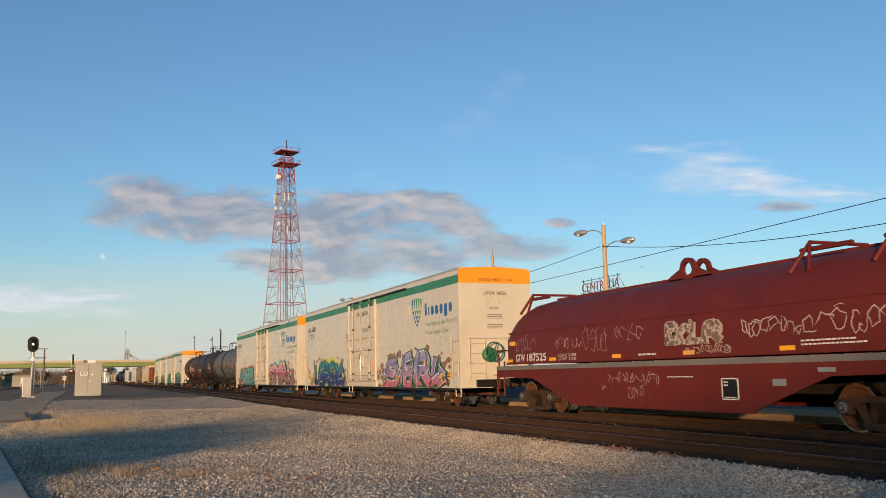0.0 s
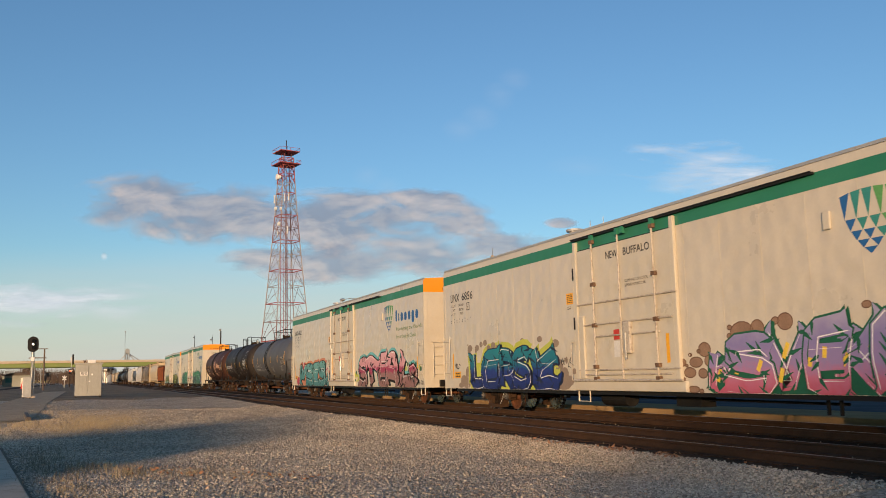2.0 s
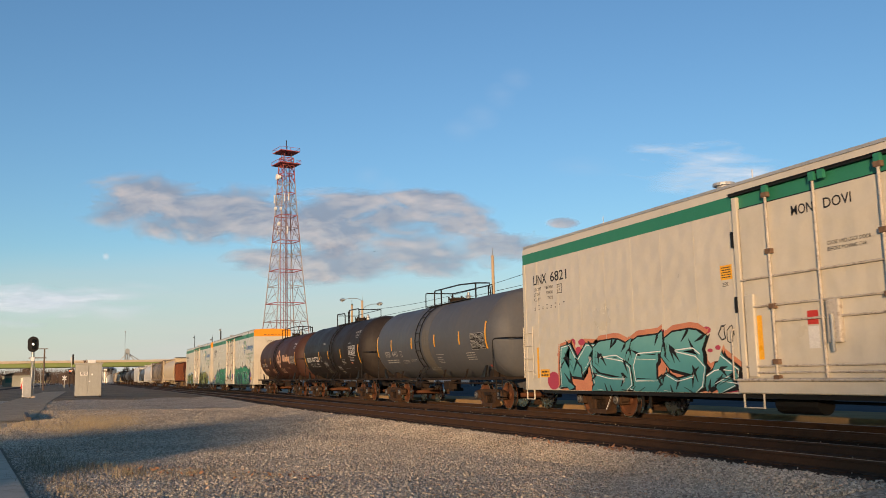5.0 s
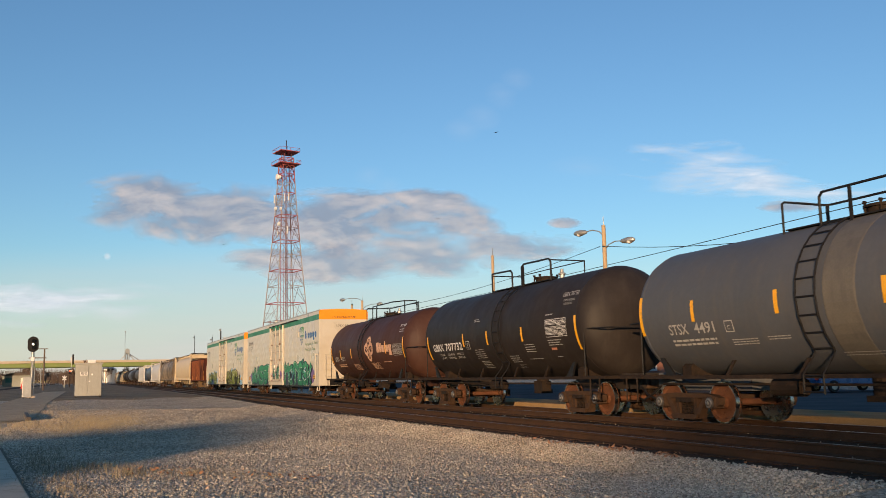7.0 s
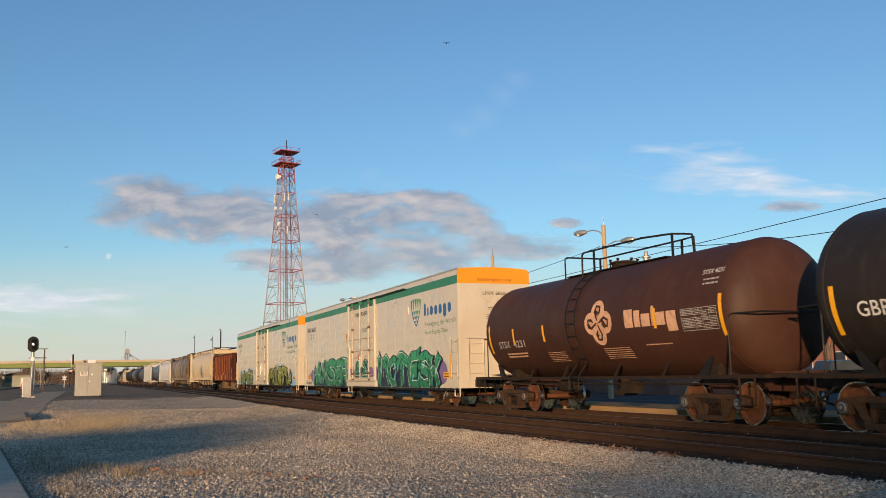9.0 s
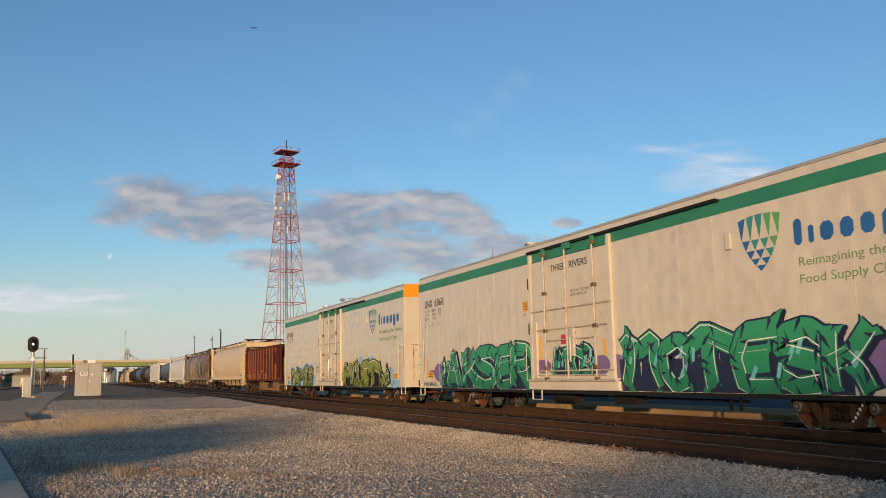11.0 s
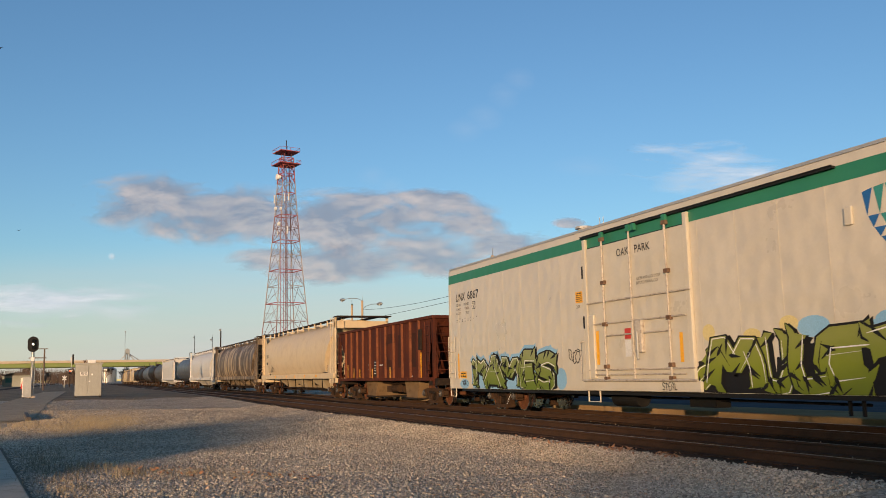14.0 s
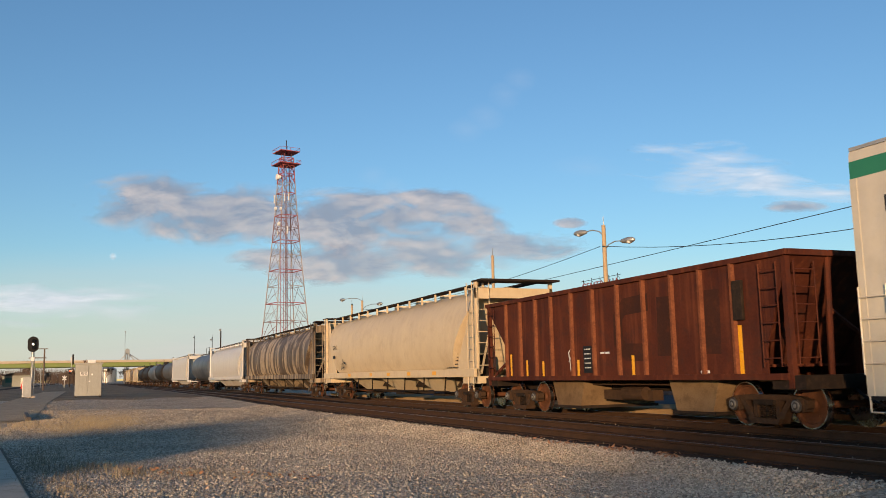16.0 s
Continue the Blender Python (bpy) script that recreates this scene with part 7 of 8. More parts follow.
def leaves():
    rng = np.random.default_rng(11)
    vs, fs, n = [], [], 0
    spots = [(-16.4, 8.55, 0.5, 0.08, 20), (-15.0, 8.55, 0.3, 0.08, 22), (-13.5, 8.6, 0.2, 0.08, 26), (-12.0, 8.65, 0.16, 0.06, 26), (-13.0, 8.6, 0.2, 0.06, 16), (-15.2, 1.7, 0.5, 0.3, 10), (-13.6, 3.2, 0.2, 0.15, 12), (-14.2, 2.6, 0.4, 0.3, 16), (-15.8, 1.3, 0.4, 0.3, 16), (-16.2, 1.0, 0.4, 0.2, 6), (-11.0, 8.7, 1.0, 0.1, 5)]
    for x, y, sx, sy, count in spots:
        for _ in range(count):
            a, b = rng.normal(x, sx), rng.normal(y, sy)
            z = ground_z(a, b) + rng.uniform(0.03, 0.09)
            r, t = rng.uniform(0.02, 0.045), rng.uniform(0, 6.28)
            up = np.array([math.cos(t), math.sin(t), rng.uniform(-0.3, 0.9)])
            side = np.cross(up, rng.normal(size=3))
            side /= np.linalg.norm(side)
            c = np.array([a, b, z])
            ring = [c - up * r, c + side * r * 0.6 - up * r * 0.2, c + side * r * 0.35 + up * r * 0.3, c + up * r, c - side * r * 0.4 + up * r * 0.25, c - side * r * 0.55 - up * r * 0.25]
            vs += ring + [c + np.cross(up, side) * r * 0.25]
            fs += [(n + i, n + (i + 1) % 6, n + 6) for i in range(6)]
            n += 7
    bulk("dead_leaves", np.array(vs), np.array(fs), DEADLEAF, "orange-brown dead leaves by the tie ends", "dead leaves")


leaves()

soil = Mesh().grid([[(x, -0.60 + (x + 13.16) * 0.111 + v * (1.0 + 0.45 * noise.noise((x * 0.9, 3.1, 0))), ground_z(x, -0.60 + (x + 13.16) * 0.111 + v) + 0.014 - 0.03 * v) for x in np.linspace(-24, -9, 61)] for v in (0.0, 0.4, 0.8, 1.15)])
tagged(part("soil_strip", soil, SOIL), "dark weedy soil along the slab's edge", "soil", "", "structure")

# concrete apron at the near left, the walkway beyond with its kerb, the road crossing, the far platform
tagged(part("pavement_near", Mesh().prism([(-24.0, -1.82), (-9.0, -0.13), (-9.0, -8), (-24.0, -8)], 2, -0.2, 0.07), CONCRETE, None, "", 0, 0.02), "worn grey concrete slab at the gravel's edge", "concrete slab", "", "structure")
walkway = Mesh().grid([[(x, y, height(x, y) + 0.03) for x in [-125, -110, -95, -80, -72, -66, -60, -54, -48, -44, -40]] for y in (-4.6, -3.2, -1.9)])
tagged(part("pavement_far", walkway, PATH), "pale concrete walkway leading to the crossing", "walkway", "", "structure")
kerb = thing("kerb", pose(-43.2, -2.2, 0.02, 0, 0, 4), "dark worn concrete kerb at the walkway's end", "kerb", "", "structure")
part("kerb_stone", Mesh().prism([(-0.09, 0), (-0.08, 0.15), (0.07, 0.15), (0.09, 0)], 0, -3.2, 3.2), surface("dark_kerb", (0.06, 0.05, 0.042), (0.11, 0.09, 0.075), 0.9, bump=0.4), kerb, "", 0, 0.01)
road_rows = [-120, -70, -30] + [-10 + 0.6 * k for k in range(31)] + [8.4]
crossing = Mesh().grid([[(x, y, height(x, y) + 0.016) for x in (-420, -250, -180, -140, -112, -100, -90, -82, -75, -66 + 9 * noise.noise((y * 0.45, 2.3, 0)))] for y in road_rows])
tagged(part("road_crossing", crossing, ASPHALT), "patched grey-brown asphalt yard at the level crossing", "road", "", "structure")
far_road = Mesh().grid([[(x, y, height(x, y) + 0.02) for x in (-600, -250, -150, -80, -66, -60, -54, -48, -40, 0, 60)] for y in (21.2, 24, 30, 44)])
tagged(part("car_park", far_road, CARPARK), "asphalt car park beyond the tracks", "car park", "", "structure")
platform_m = Mesh().prism([(15.9, -0.1), (15.9, 0.41), (18.2, 0.41), (18.2, -0.1)], 0, -60, 60)
tagged(part("pavement_platform", platform_m, SANDY, None, "", 0, 0.02), "tan concrete strip beyond the tracks", "platform edge", "", "structure")


# ---------------------------------------------------------------- tower
def lattice_tower():
    at = thing("radio_tower", pose(-219.2, 46.5, 0.3, 0, 0, 12), "tall red and white lattice radio tower with antennas", "radio tower")
    levels = [0, 5.2, 10.2, 15.0, 19.5, 23.8, 27.8, 31.6, 35.2, 38.6, 41.8, 44.8, 47.6, 50.2, 52.6, 54.8, 56.8]
    def half(z):
        return 5.6 - 3.6 * (z / 44.0) ** 0.82 if z < 44 else 2.0 - 0.05 * (z - 44)
    def corner(k, z):
        h = half(z)
        return Vector(((1, 1, -1, -1)[k] * h, (1, -1, -1, 1)[k] * h, z))
    def paint(i):
        return TOWERRED if i > 12 else TOWERPINK if i in (0, 1, 2, 8, 9) else TOWERWHITE
    for i in range(len(levels) - 1):
        a, b = levels[i], levels[i + 1]
        mt = paint(i)
        for k in range(4):
            part("leg", Mesh().cyl(corner(k, a), corner(k, b), 0.125, 6), mt, at)
            k2 = (k + 1) % 4
            p, q, r, s = corner(k, a), corner(k2, a), corner(k, b), corner(k2, b)
            mid, low = (r + s) / 2, (p + q) / 2
            m = Mesh().cyl(p, mid, 0.065, 4).cyl(q, mid, 0.065, 4)
            part("ring_beam", Mesh().cyl(r, s, 0.12 if i % 2 else 0.08, 4), TOWERRED if i % 2 else mt, at)
            m.cyl(p * 0.5 + r * 0.5, p * 0.5 + mid * 0.5, 0.04, 4).cyl(q * 0.5 + s * 0.5, q * 0.5 + mid * 0.5, 0.04, 4)
            m.cyl(p * 0.5 + mid * 0.5, low, 0.04, 4).cyl(q * 0.5 + mid * 0.5, low, 0.04, 4) if i % 2 else None
            part("bracing", m, mt, at)
    part("cable_ladder", Mesh().cyl((0.4, 0, 0), (0.4, 0, 56), 0.07, 5).cyl((-0.1, 0, 0), (-0.1, 0, 56), 0.05, 5).cyl((0.9, -0.2, 0), (0.9, -0.2, 56), 0.05, 5).cyl((-0.7, 0.2, 0), (-0.7, 0.2, 50), 0.06, 5), TOWERPINK, at)
    for z, w in ((58.2, 2.6), (55.0, 2.8)):
        part("platform", Mesh().span((-w, -w, z), (w, w, z + 0.22)), TOWERRED, at)
        r = Mesh()
        for k in range(4):
            a, b = Vector(((1, 1, -1, -1)[k] * w, (1, -1, -1, 1)[k] * w, z)), Vector(((1, -1, -1, 1)[k] * w, (-1, -1, 1, 1)[k] * w, z))
            r.cyl(a + Vector((0, 0, 1)), b + Vector((0, 0, 1)), 0.05, 4).cyl(a, a + Vector((0, 0, 1)), 0.05, 4).cyl((a + b) / 2, (a + b) / 2 + Vector((0, 0, 1)), 0.05, 4)
        part("platform_rail", r, TOWERRED, at)
    for k in range(4):
        part("inner_leg", Mesh().cyl((0.95 * (1, 1, -1, -1)[k], 0.95 * (1, -1, -1, 1)[k], 0), (0.95 * (1, 1, -1, -1)[k], 0.95 * (1, -1, -1, 1)[k], 58.2), 0.06, 4), TOWERRED if k else TOWERPINK, at)
    part("mast", Mesh().cyl((0, 0, 58), (0, 0, 61.6), 0.10, 6).cyl((0.6, 0, 58.3), (0.6, 0, 60), 0.05, 5), STEEL_DARK, at)
    for x, y, z, r in ((0.6, -2.5, 51.6, 0.75), (1.6, -2.3, 51.4, 0.5), (1.9, -2.6, 39.3, 0.55), (-0.2, -2.6, 43.5, 0.5), (2.1, -2.2, 43.2, 0.4)):
        part("dish", Mesh().lathe([(-0.35, r), (0.0, r), (0.12, r * 0.6), (0.18, 0.1)], 18, (x, y, z), "y"), DISH, at)
    for x, y, z in ((-3.3, -1.2, 46.2), (-2.9, -1.8, 46.6), (-2.4, -2.2, 46.3), (-3.4, -0.2, 46.0), (2.7, -1.6, 46.0), (2.9, -0.6, 46.3), (-2.9, -1.0, 37.6), (3.0, -1.0, 37.8)):
        part("panel_antenna", Mesh().span((x - 0.14, y - 0.08, z - 1.0), (x + 0.14, y + 0.08, z + 1.0)), DISH, at)
        part("antenna_arm", Mesh().cyl((x, y, z), (x * 0.5, y * 0.5, z), 0.05, 4), GALV, at)
    for z in (50.6, 46.0, 37.6):
        part("antenna_frame", Mesh().cyl((-3.4, -1.5, z), (3.2, -1.5, z), 0.06, 4).cyl((-3.4, -1.5, z + 0.8), (3.2, -1.5, z + 0.8), 0.05, 4), GALV, at)


lattice_tower()


# ---------------------------------------------------------------- poles and wires
def lamp_pole(at, tall, arms, label, pole_mat=WOODPOLE, r=0.15):
    ob = thing("street_lamp", at, label, "street lamp", "street lamps along the car park")
    part("pole", Mesh().cyl((0, 0, -0.3), (0, 0, tall), r, 12, r * 0.72), pole_mat, ob, "", 40)
    part("tip_rod", Mesh().cyl((0, 0, tall), (0, 0, tall + 0.5), 0.02, 5), GALV, ob)
    for dx, dz, reach in arms:
        s = 1 if dx > 0 else -1
        part("arm", Mesh().tube([(0, 0, dz - 0.35), (s * reach * 0.25, 0, dz - 0.05), (s * reach * 0.6, 0, dz + 0.08), (s * reach, 0, dz + 0.05)], 0.03), GALV, ob)
        x = s * reach
        hd = part("lamp_head", Mesh().lathe([(x - s * 0.1, 0.05), (x, 0.11), (x + s * 0.3, 0.17), (x + s * 0.6, 0.16), (x + s * 0.78, 0.08), (x + s * 0.82, 0.01)], 12, (0, 0, dz + 0.03)), GALV, ob, "grey cobra-head lamp", 40)
        part("lens", Mesh().lathe([(dz - 0.16, 0.06), (dz - 0.12, 0.14), (dz - 0.02, 0.16)], 10, (x + s * 0.45, 0, 0), "z"), DISH, hd, "", 40)
    return ob


lamp_pole(pose(-40.55, 26, 0.2, 0, 0, 20), 9.2, ((-1, 8.95, 1.25), (1, 8.15, 1.2)), "tan wooden pole with two grey cobra-head lamps")
lamp_pole(pose(-89.0, 27, 0.2, 0, 0, 20), 9.2, ((-1, 9.5, 3.2), (1, 8.6, 2.6)), "far wooden pole with two cobra-head lamps")
lamp_pole(pose(-94.6, 27.5, 0.2), 9.3, (), "bare wooden pole beside the lamps")
lamp_pole(pose(-153.5, 21.5, 0.2), 9.4, ((-1, 9.6, 0.4),), "far grey pole with a box lamp", STEEL_DARK)
lamp_pole(pose(-52.6, 25, 0.2), 9.1, (), "plain wooden utility pole", WOODPOLE, 0.13)
for x, y, h in ((-214, 24, 11.5), (-168, 22, 9.0)):
    lamp_pole(pose(x, y, 0.2), h, ((-1, h - 0.4, 1.2),), "thin far lamp pole", STEEL_DARK, 0.08)
for x, y, h in ((-330, -27, 32), (-420, 17, 32)):
    mast = thing("mast", pose(x, y, 0.2), "thin tall lighting mast far behind the bridge", "mast")
    part("pole", Mesh().cyl((0, 0, 0), (0, 0, h * 0.72), 0.14, 6, 0.08), GALV, mast)
    part("lamp_head", Mesh().box((0.1, 0, h * 0.72), (0.9, 0.5, 0.3)), GALV, mast, "", 0, 0.05)


def wire(points, r=0.016):
    w = thing("overhead_wire", Matrix(), "black overhead cable between the poles", "cable", "overhead wires")
    part("cable", Mesh().tube(points, r, 5), BLACK, w)


def sag(a, b, drop, n=14):
    a, b = Vector(a), Vector(b)
    return [a.lerp(b, i / n) - Vector((0, 0, drop * 4 * (i / n) * (1 - i / n))) for i in range(n + 1)]


wire(sag((-40.55, 25.85, 8.25), (-8, 26, 7.0), 1.1))
wire(sag((-89.0, 26.85, 8.4), (-40.75, 25.85, 8.25), 0.75))
wire(sag((-94.6, 27.3, 7.4), (-4, 25.8, 7.6), 0.25))


# ---------------------------------------------------------------- town sign on its roof
def town_sign():
    ob = thing("roof_sign", pose(-49.6, 30, 0.0, 0, 0, 0), "open letter sign of a town name on a steel rack", "sign")
    z = 6.55
    m = Mesh().cyl((-0.2, 0, z), (4.5, 0, z), 0.018, 5).cyl((-0.2, 0, z + 0.78), (4.5, 0, z + 0.78), 0.016, 5)
    for k in range(5):
        m.cyl((0.05 + k, 0.05, z - 0.6), (0.05 + k, 0.05, z + 0.9), 0.016, 5)
        m.cyl((0.05 + k, 0.05, z + 0.8), (0.05 + k, 0.9, z - 0.5), 0.014, 5)
    part("rack", m, STEEL_DARK, ob)
    vs, fs = lettering("CENTRALIA", 0.60, 4.3, -0.012)
    n = len(vs)
    lt = Mesh().add([(u, -0.05, z + 0.06 + v) for u, v in vs], fs).add([(u, -0.01, z + 0.06 + v) for u, v in vs], [tuple(reversed(f)) for f in fs])
    part("letters", lt, surface("dull_red_sign_paint", (0.24, 0.06, 0.06), (0.32, 0.09, 0.09), 0.6), ob, "dark red letters")
    return ob


town_sign()
depot = thing("depot_shed", pose(-47.2, 32.5, 0.1), "low brick depot behind the train", "building")
part("wall", Mesh().span((-5, -1.6, 0), (5, 3, 5.2)), BRICKRED, depot)
part("roof", Mesh().prism([(-2.2, 5.2), (0.7, 6.2), (3.6, 5.2)], 0, -5.4, 5.4), ROOFDARK, depot)
for k in range(4):
    w = part("window", Mesh().span((-4.1 + 2.3 * k, -1.66, 1.4), (-2.9 + 2.3 * k, -1.6, 3.2)), PALE, depot)
    part("pane", Mesh().span((-4.0 + 2.3 * k, -1.69, 1.5), (-3.0 + 2.3 * k, -1.66, 3.1)), GLASS, w)


def block(x, y, w, d, h, wall, label, storeys=2, bays=6):
    ob = thing("building", pose(x, y, 0.1), label, "building")
    part("wall", Mesh().span((-w / 2, -d / 2, 0), (w / 2, d / 2, h)), wall, ob)
    part("parapet", Mesh().span((-w / 2 - 0.15, -d / 2 - 0.15, h), (w / 2 + 0.15, d / 2 + 0.15, h + 0.35)), CONCRETE, ob)
    for s in range(storeys):
        for k in range(bays):
            cx, cz = -w / 2 + w * (k + 0.5) / bays, 1.0 + (h - 1.0) * s / storeys
            p = part("window", Mesh().span((cx - 0.6, -d / 2 - 0.05, cz), (cx + 0.6, -d / 2, cz + 1.7)), PALE, ob)
            part("pane", Mesh().span((cx - 0.52, -d / 2 - 0.08, cz + 0.08), (cx + 0.52, -d / 2 - 0.05, cz + 1.62)), GLASS, p)


block(-50, 66, 34, 12, 6.4, BRICKRED, "two-storey brick building beyond the car park", 2, 9)
block(-95, 72, 26, 12, 5.2, WALLPALE, "pale low building beyond the car park", 1, 6)


# ---------------------------------------------------------------- parked cars
def parked_car(x, y, turn, paint, label, tall=1.5, long=4.5):
    ob = thing("parked_car", pose(x, y, 0.12, 0, 0, turn), label, "car", "parked cars")
    h = long / 2
    body = [(-h, 0.35), (-h - 0.02, 0.75), (-h + 0.15, 0.92), (-h + 0.9, 0.98), (h - 1.2, 0.98), (h - 0.25, 0.86), (h, 0.62), (h - 0.02, 0.35)]
    part("body", Mesh().prism(body, 1, -0.88, 0.88), paint, ob, "", 0, 0.06)
    top = [(-h + 0.5, 0.96), (-h + 0.95, tall - 0.04), (-h + 1.3, tall), (h - 2.1, tall), (h - 1.8, tall - 0.05), (h - 1.1, 0.96)]
    part("cabin", Mesh().prism(top, 1, -0.76, 0.76), GLASS, ob, "dark glazed cabin", 0, 0.05)
    part("roof", Mesh().prism([(-h + 0.95, tall - 0.03), (-h + 1.3, tall + 0.02), (h - 2.1, tall + 0.02), (h - 1.8, tall - 0.03)], 1, -0.77, 0.77), paint, ob, "", 0, 0.03)
    for s in (-1, 1):
        for xx in (-h + 0.85, h - 0.9):
            w = part("wheel", Mesh().lathe([(-0.1, 0.2), (-0.1, 0.31), (-0.07, 0.33), (0.07, 0.33), (0.1, 0.31), (0.1, 0.2)], 20, (xx, s * 0.82, 0.33), "y"), TYRE, ob, "", 40)
            part("rim", Mesh().lathe([(-0.11, 0.19), (-0.112, 0.08), (0.112, 0.08), (0.11, 0.19)], 14, (xx, s * 0.82, 0.33), "y"), GALV, w, "", 40)
        part("tail_light", Mesh().span((-h - 0.04, s * 0.62 - 0.14, 0.68), (-h + 0.06, s * 0.62 + 0.14, 0.84)), RED, ob)
        part("headlight", Mesh().span((h - 0.12, s * 0.62 - 0.16, 0.64), (h + 0.02, s * 0.62 + 0.16, 0.76)), DISH, ob)


parked_car(-38.0, 40.0, 80, CARBLUE, "blue pickup-tall car parked beyond the tracks", 1.75, 4.8)
parked_car(-41.5, 37.0, 4, CARDARK, "dark saloon car parked beyond the tracks")
parked_car(-52.5, 38.4, 2, CARSILVER, "silver car parked beyond the tracks")
parked_car(-78.0, 36.2, 3, CARDARK, "dark car parked by the lamp pole")
parked_car(-250, -24, 20, CARBLUE, "blue car parked by the far shed")


# ---------------------------------------------------------------- bare trees
def bare_tree(x, y, tall, seed, label, z=0.1, twig=0.02, depth=5):
    rnd = random.Random(seed)
    ob = thing("bare_tree", pose(x, y, z), label, "tree", "bare trees")
    trunk, crown = Mesh(), Mesh()

    def grow(p, d, length, r, k):
        q = p + d * length
        (trunk if k < 2 else crown).cyl(p, q, r, 6 if k < 2 else 3, r * 0.65, False)
        if k >= depth:
            return
        for _ in range(3 if k < depth - 1 else 4):
            side = Vector((rnd.gauss(0, 1), rnd.gauss(0, 1), rnd.gauss(0.15, 0.6)))
            nd = (d * 1.1 + side.normalized() * rnd.uniform(0.5, 0.95)).normalized()
            grow(p.lerp(q, rnd.uniform(0.6, 1.0)), nd, length * rnd.uniform(0.58, 0.8), max(r * 0.55, twig), k + 1)

    grow(Vector((0, 0, -0.2)), Vector((rnd.uniform(-0.05, 0.05), rnd.uniform(-0.05, 0.05), 1)), tall * 0.34, tall * 0.022, 0)
    part("trunk", trunk, BRANCH, ob)
    part("crown", crown, BRANCH, ob)


bare_tree(-46, 47, 8.5, 4, "bare winter tree beyond the car park", twig=0.014)
bare_tree(-39.5, 50, 8.6, 8, "bare winter tree beyond the car park", twig=0.014)
for k, (x, y, h) in enumerate(((-300, -34, 9), (-330, -27, 8), (-345, -12, 7), (-300, -1, 9.5), (-315, 7, 8.5), (-330, 14, 8), (-360, 20, 9), (-400, -20, 10), (-390, -40, 11))):
    bare_tree(x, y, h, 20 + k, "bare tree far down the line", twig=0.05, depth=5)


def woods():
    """The brown line of bare woods along the horizon: thousands of upright twigs in clumps."""
    rng = np.random.default_rng(5)
    vs, fs, n = [], [], 0
    for k in range(150):
        x, y = rng.uniform(-640, -380), rng.uniform(-120, 120)
        if 5 < y < 30:
            continue
        h, w = rng.uniform(5, 12), rng.uniform(3, 8)
        for _ in range(90):
            a, b = x + rng.normal(0, w * 0.4), y + rng.normal(0, w * 0.5)
            z0 = rng.uniform(0, h * 0.5)
            l = rng.uniform(0.3, 1.0) * (h - z0)
            t = rng.normal(0, 0.35, 2) * l
            r = rng.uniform(0.06, 0.16)
            vs += [(a, b - r, z0), (a, b + r, z0), (a + t[0], b + t[1], z0 + l)]
            fs.append((n, n + 1, n + 2))
            n += 3
    bulk("far_woods", np.array(vs), np.array(fs), TWIG, "brown line of bare woods on the horizon", "woods")


woods()


# ---------------------------------------------------------------- bridge
def overpass():
    ob = thing("overpass", pose(-311, 0, 0), "green steel girder road bridge over the tracks", "bridge")
    part("girder", Mesh().span((-0.2, -140, 6.05), (0.2, 120, 7.35)).span((-0.35, -140, 5.98), (0.35, 120, 6.08)), BRIDGE, ob, "green painted plate girder")
    part("girder", Mesh().span((9.8, -140, 6.05), (10.2, 120, 7.35)), BRIDGE, ob, "green painted plate girder")
    for k in range(52):
        part("stiffener", Mesh().span((0.2, -139 + 5 * k, 6.1), (0.32, -138.85 + 5 * k, 7.3)), BRIDGE, ob)
    part("deck", Mesh().span((-0.6, -140, 7.36), (10.6, 120, 7.62)), BRIDGETOP, ob)
    part("parapet", Mesh().span((0.3, -140, 7.62), (0.6, 120, 8.3)), BRIDGETOP, ob, "tan concrete parapet")
    for y in (-95, -62, -30, 24, 52, 86):
        part("pier", Mesh().span((1, y - 0.6, 0), (2.4, y + 0.6, 6.0)).span((7.6, y - 0.6, 0), (9.0, y + 0.6, 6.0)).span((0.2, y - 0.7, 5.3), (9.8, y + 0.7, 6.0)), CONCRETE, ob)


overpass()


def elevator():
    ob = thing("grain_elevator", pose(-700, 30.2, 0), "grain elevator headhouse with sloping spouts far away", "grain elevator")
    m = Mesh()
    for sx in (-1, 1):
        for sy in (-1, 1):
            m.cyl((sx * 1.6, sy * 1.6, 0), (sx * 1.2, sy * 1.2, 22), 0.35, 5)
    part("tower", m.cyl((0, 0, 0), (0, 0, 22), 0.5, 6), GALV, ob)
    part("headhouse", Mesh().span((-1.4, -1.5, 21.5), (1.4, 1.5, 24.2)).prism([(-1.7, 24.2), (0, 25.2), (1.7, 24.2)], 0, -1.6, 1.6), GALV, ob)
    for y in (-12, 12, 20):
        part("spout", Mesh().cyl((0, 0, 22), (0, y, 9), 0.35, 5), GALV, ob)
    for y in (-13, 13):
        part("silo", Mesh().cyl((0, y, 0), (0, y, 10), 6, 20).cyl((0, y, 10), (0, y, 13), 6, 20, 0.6), GALV, ob)


elevator()


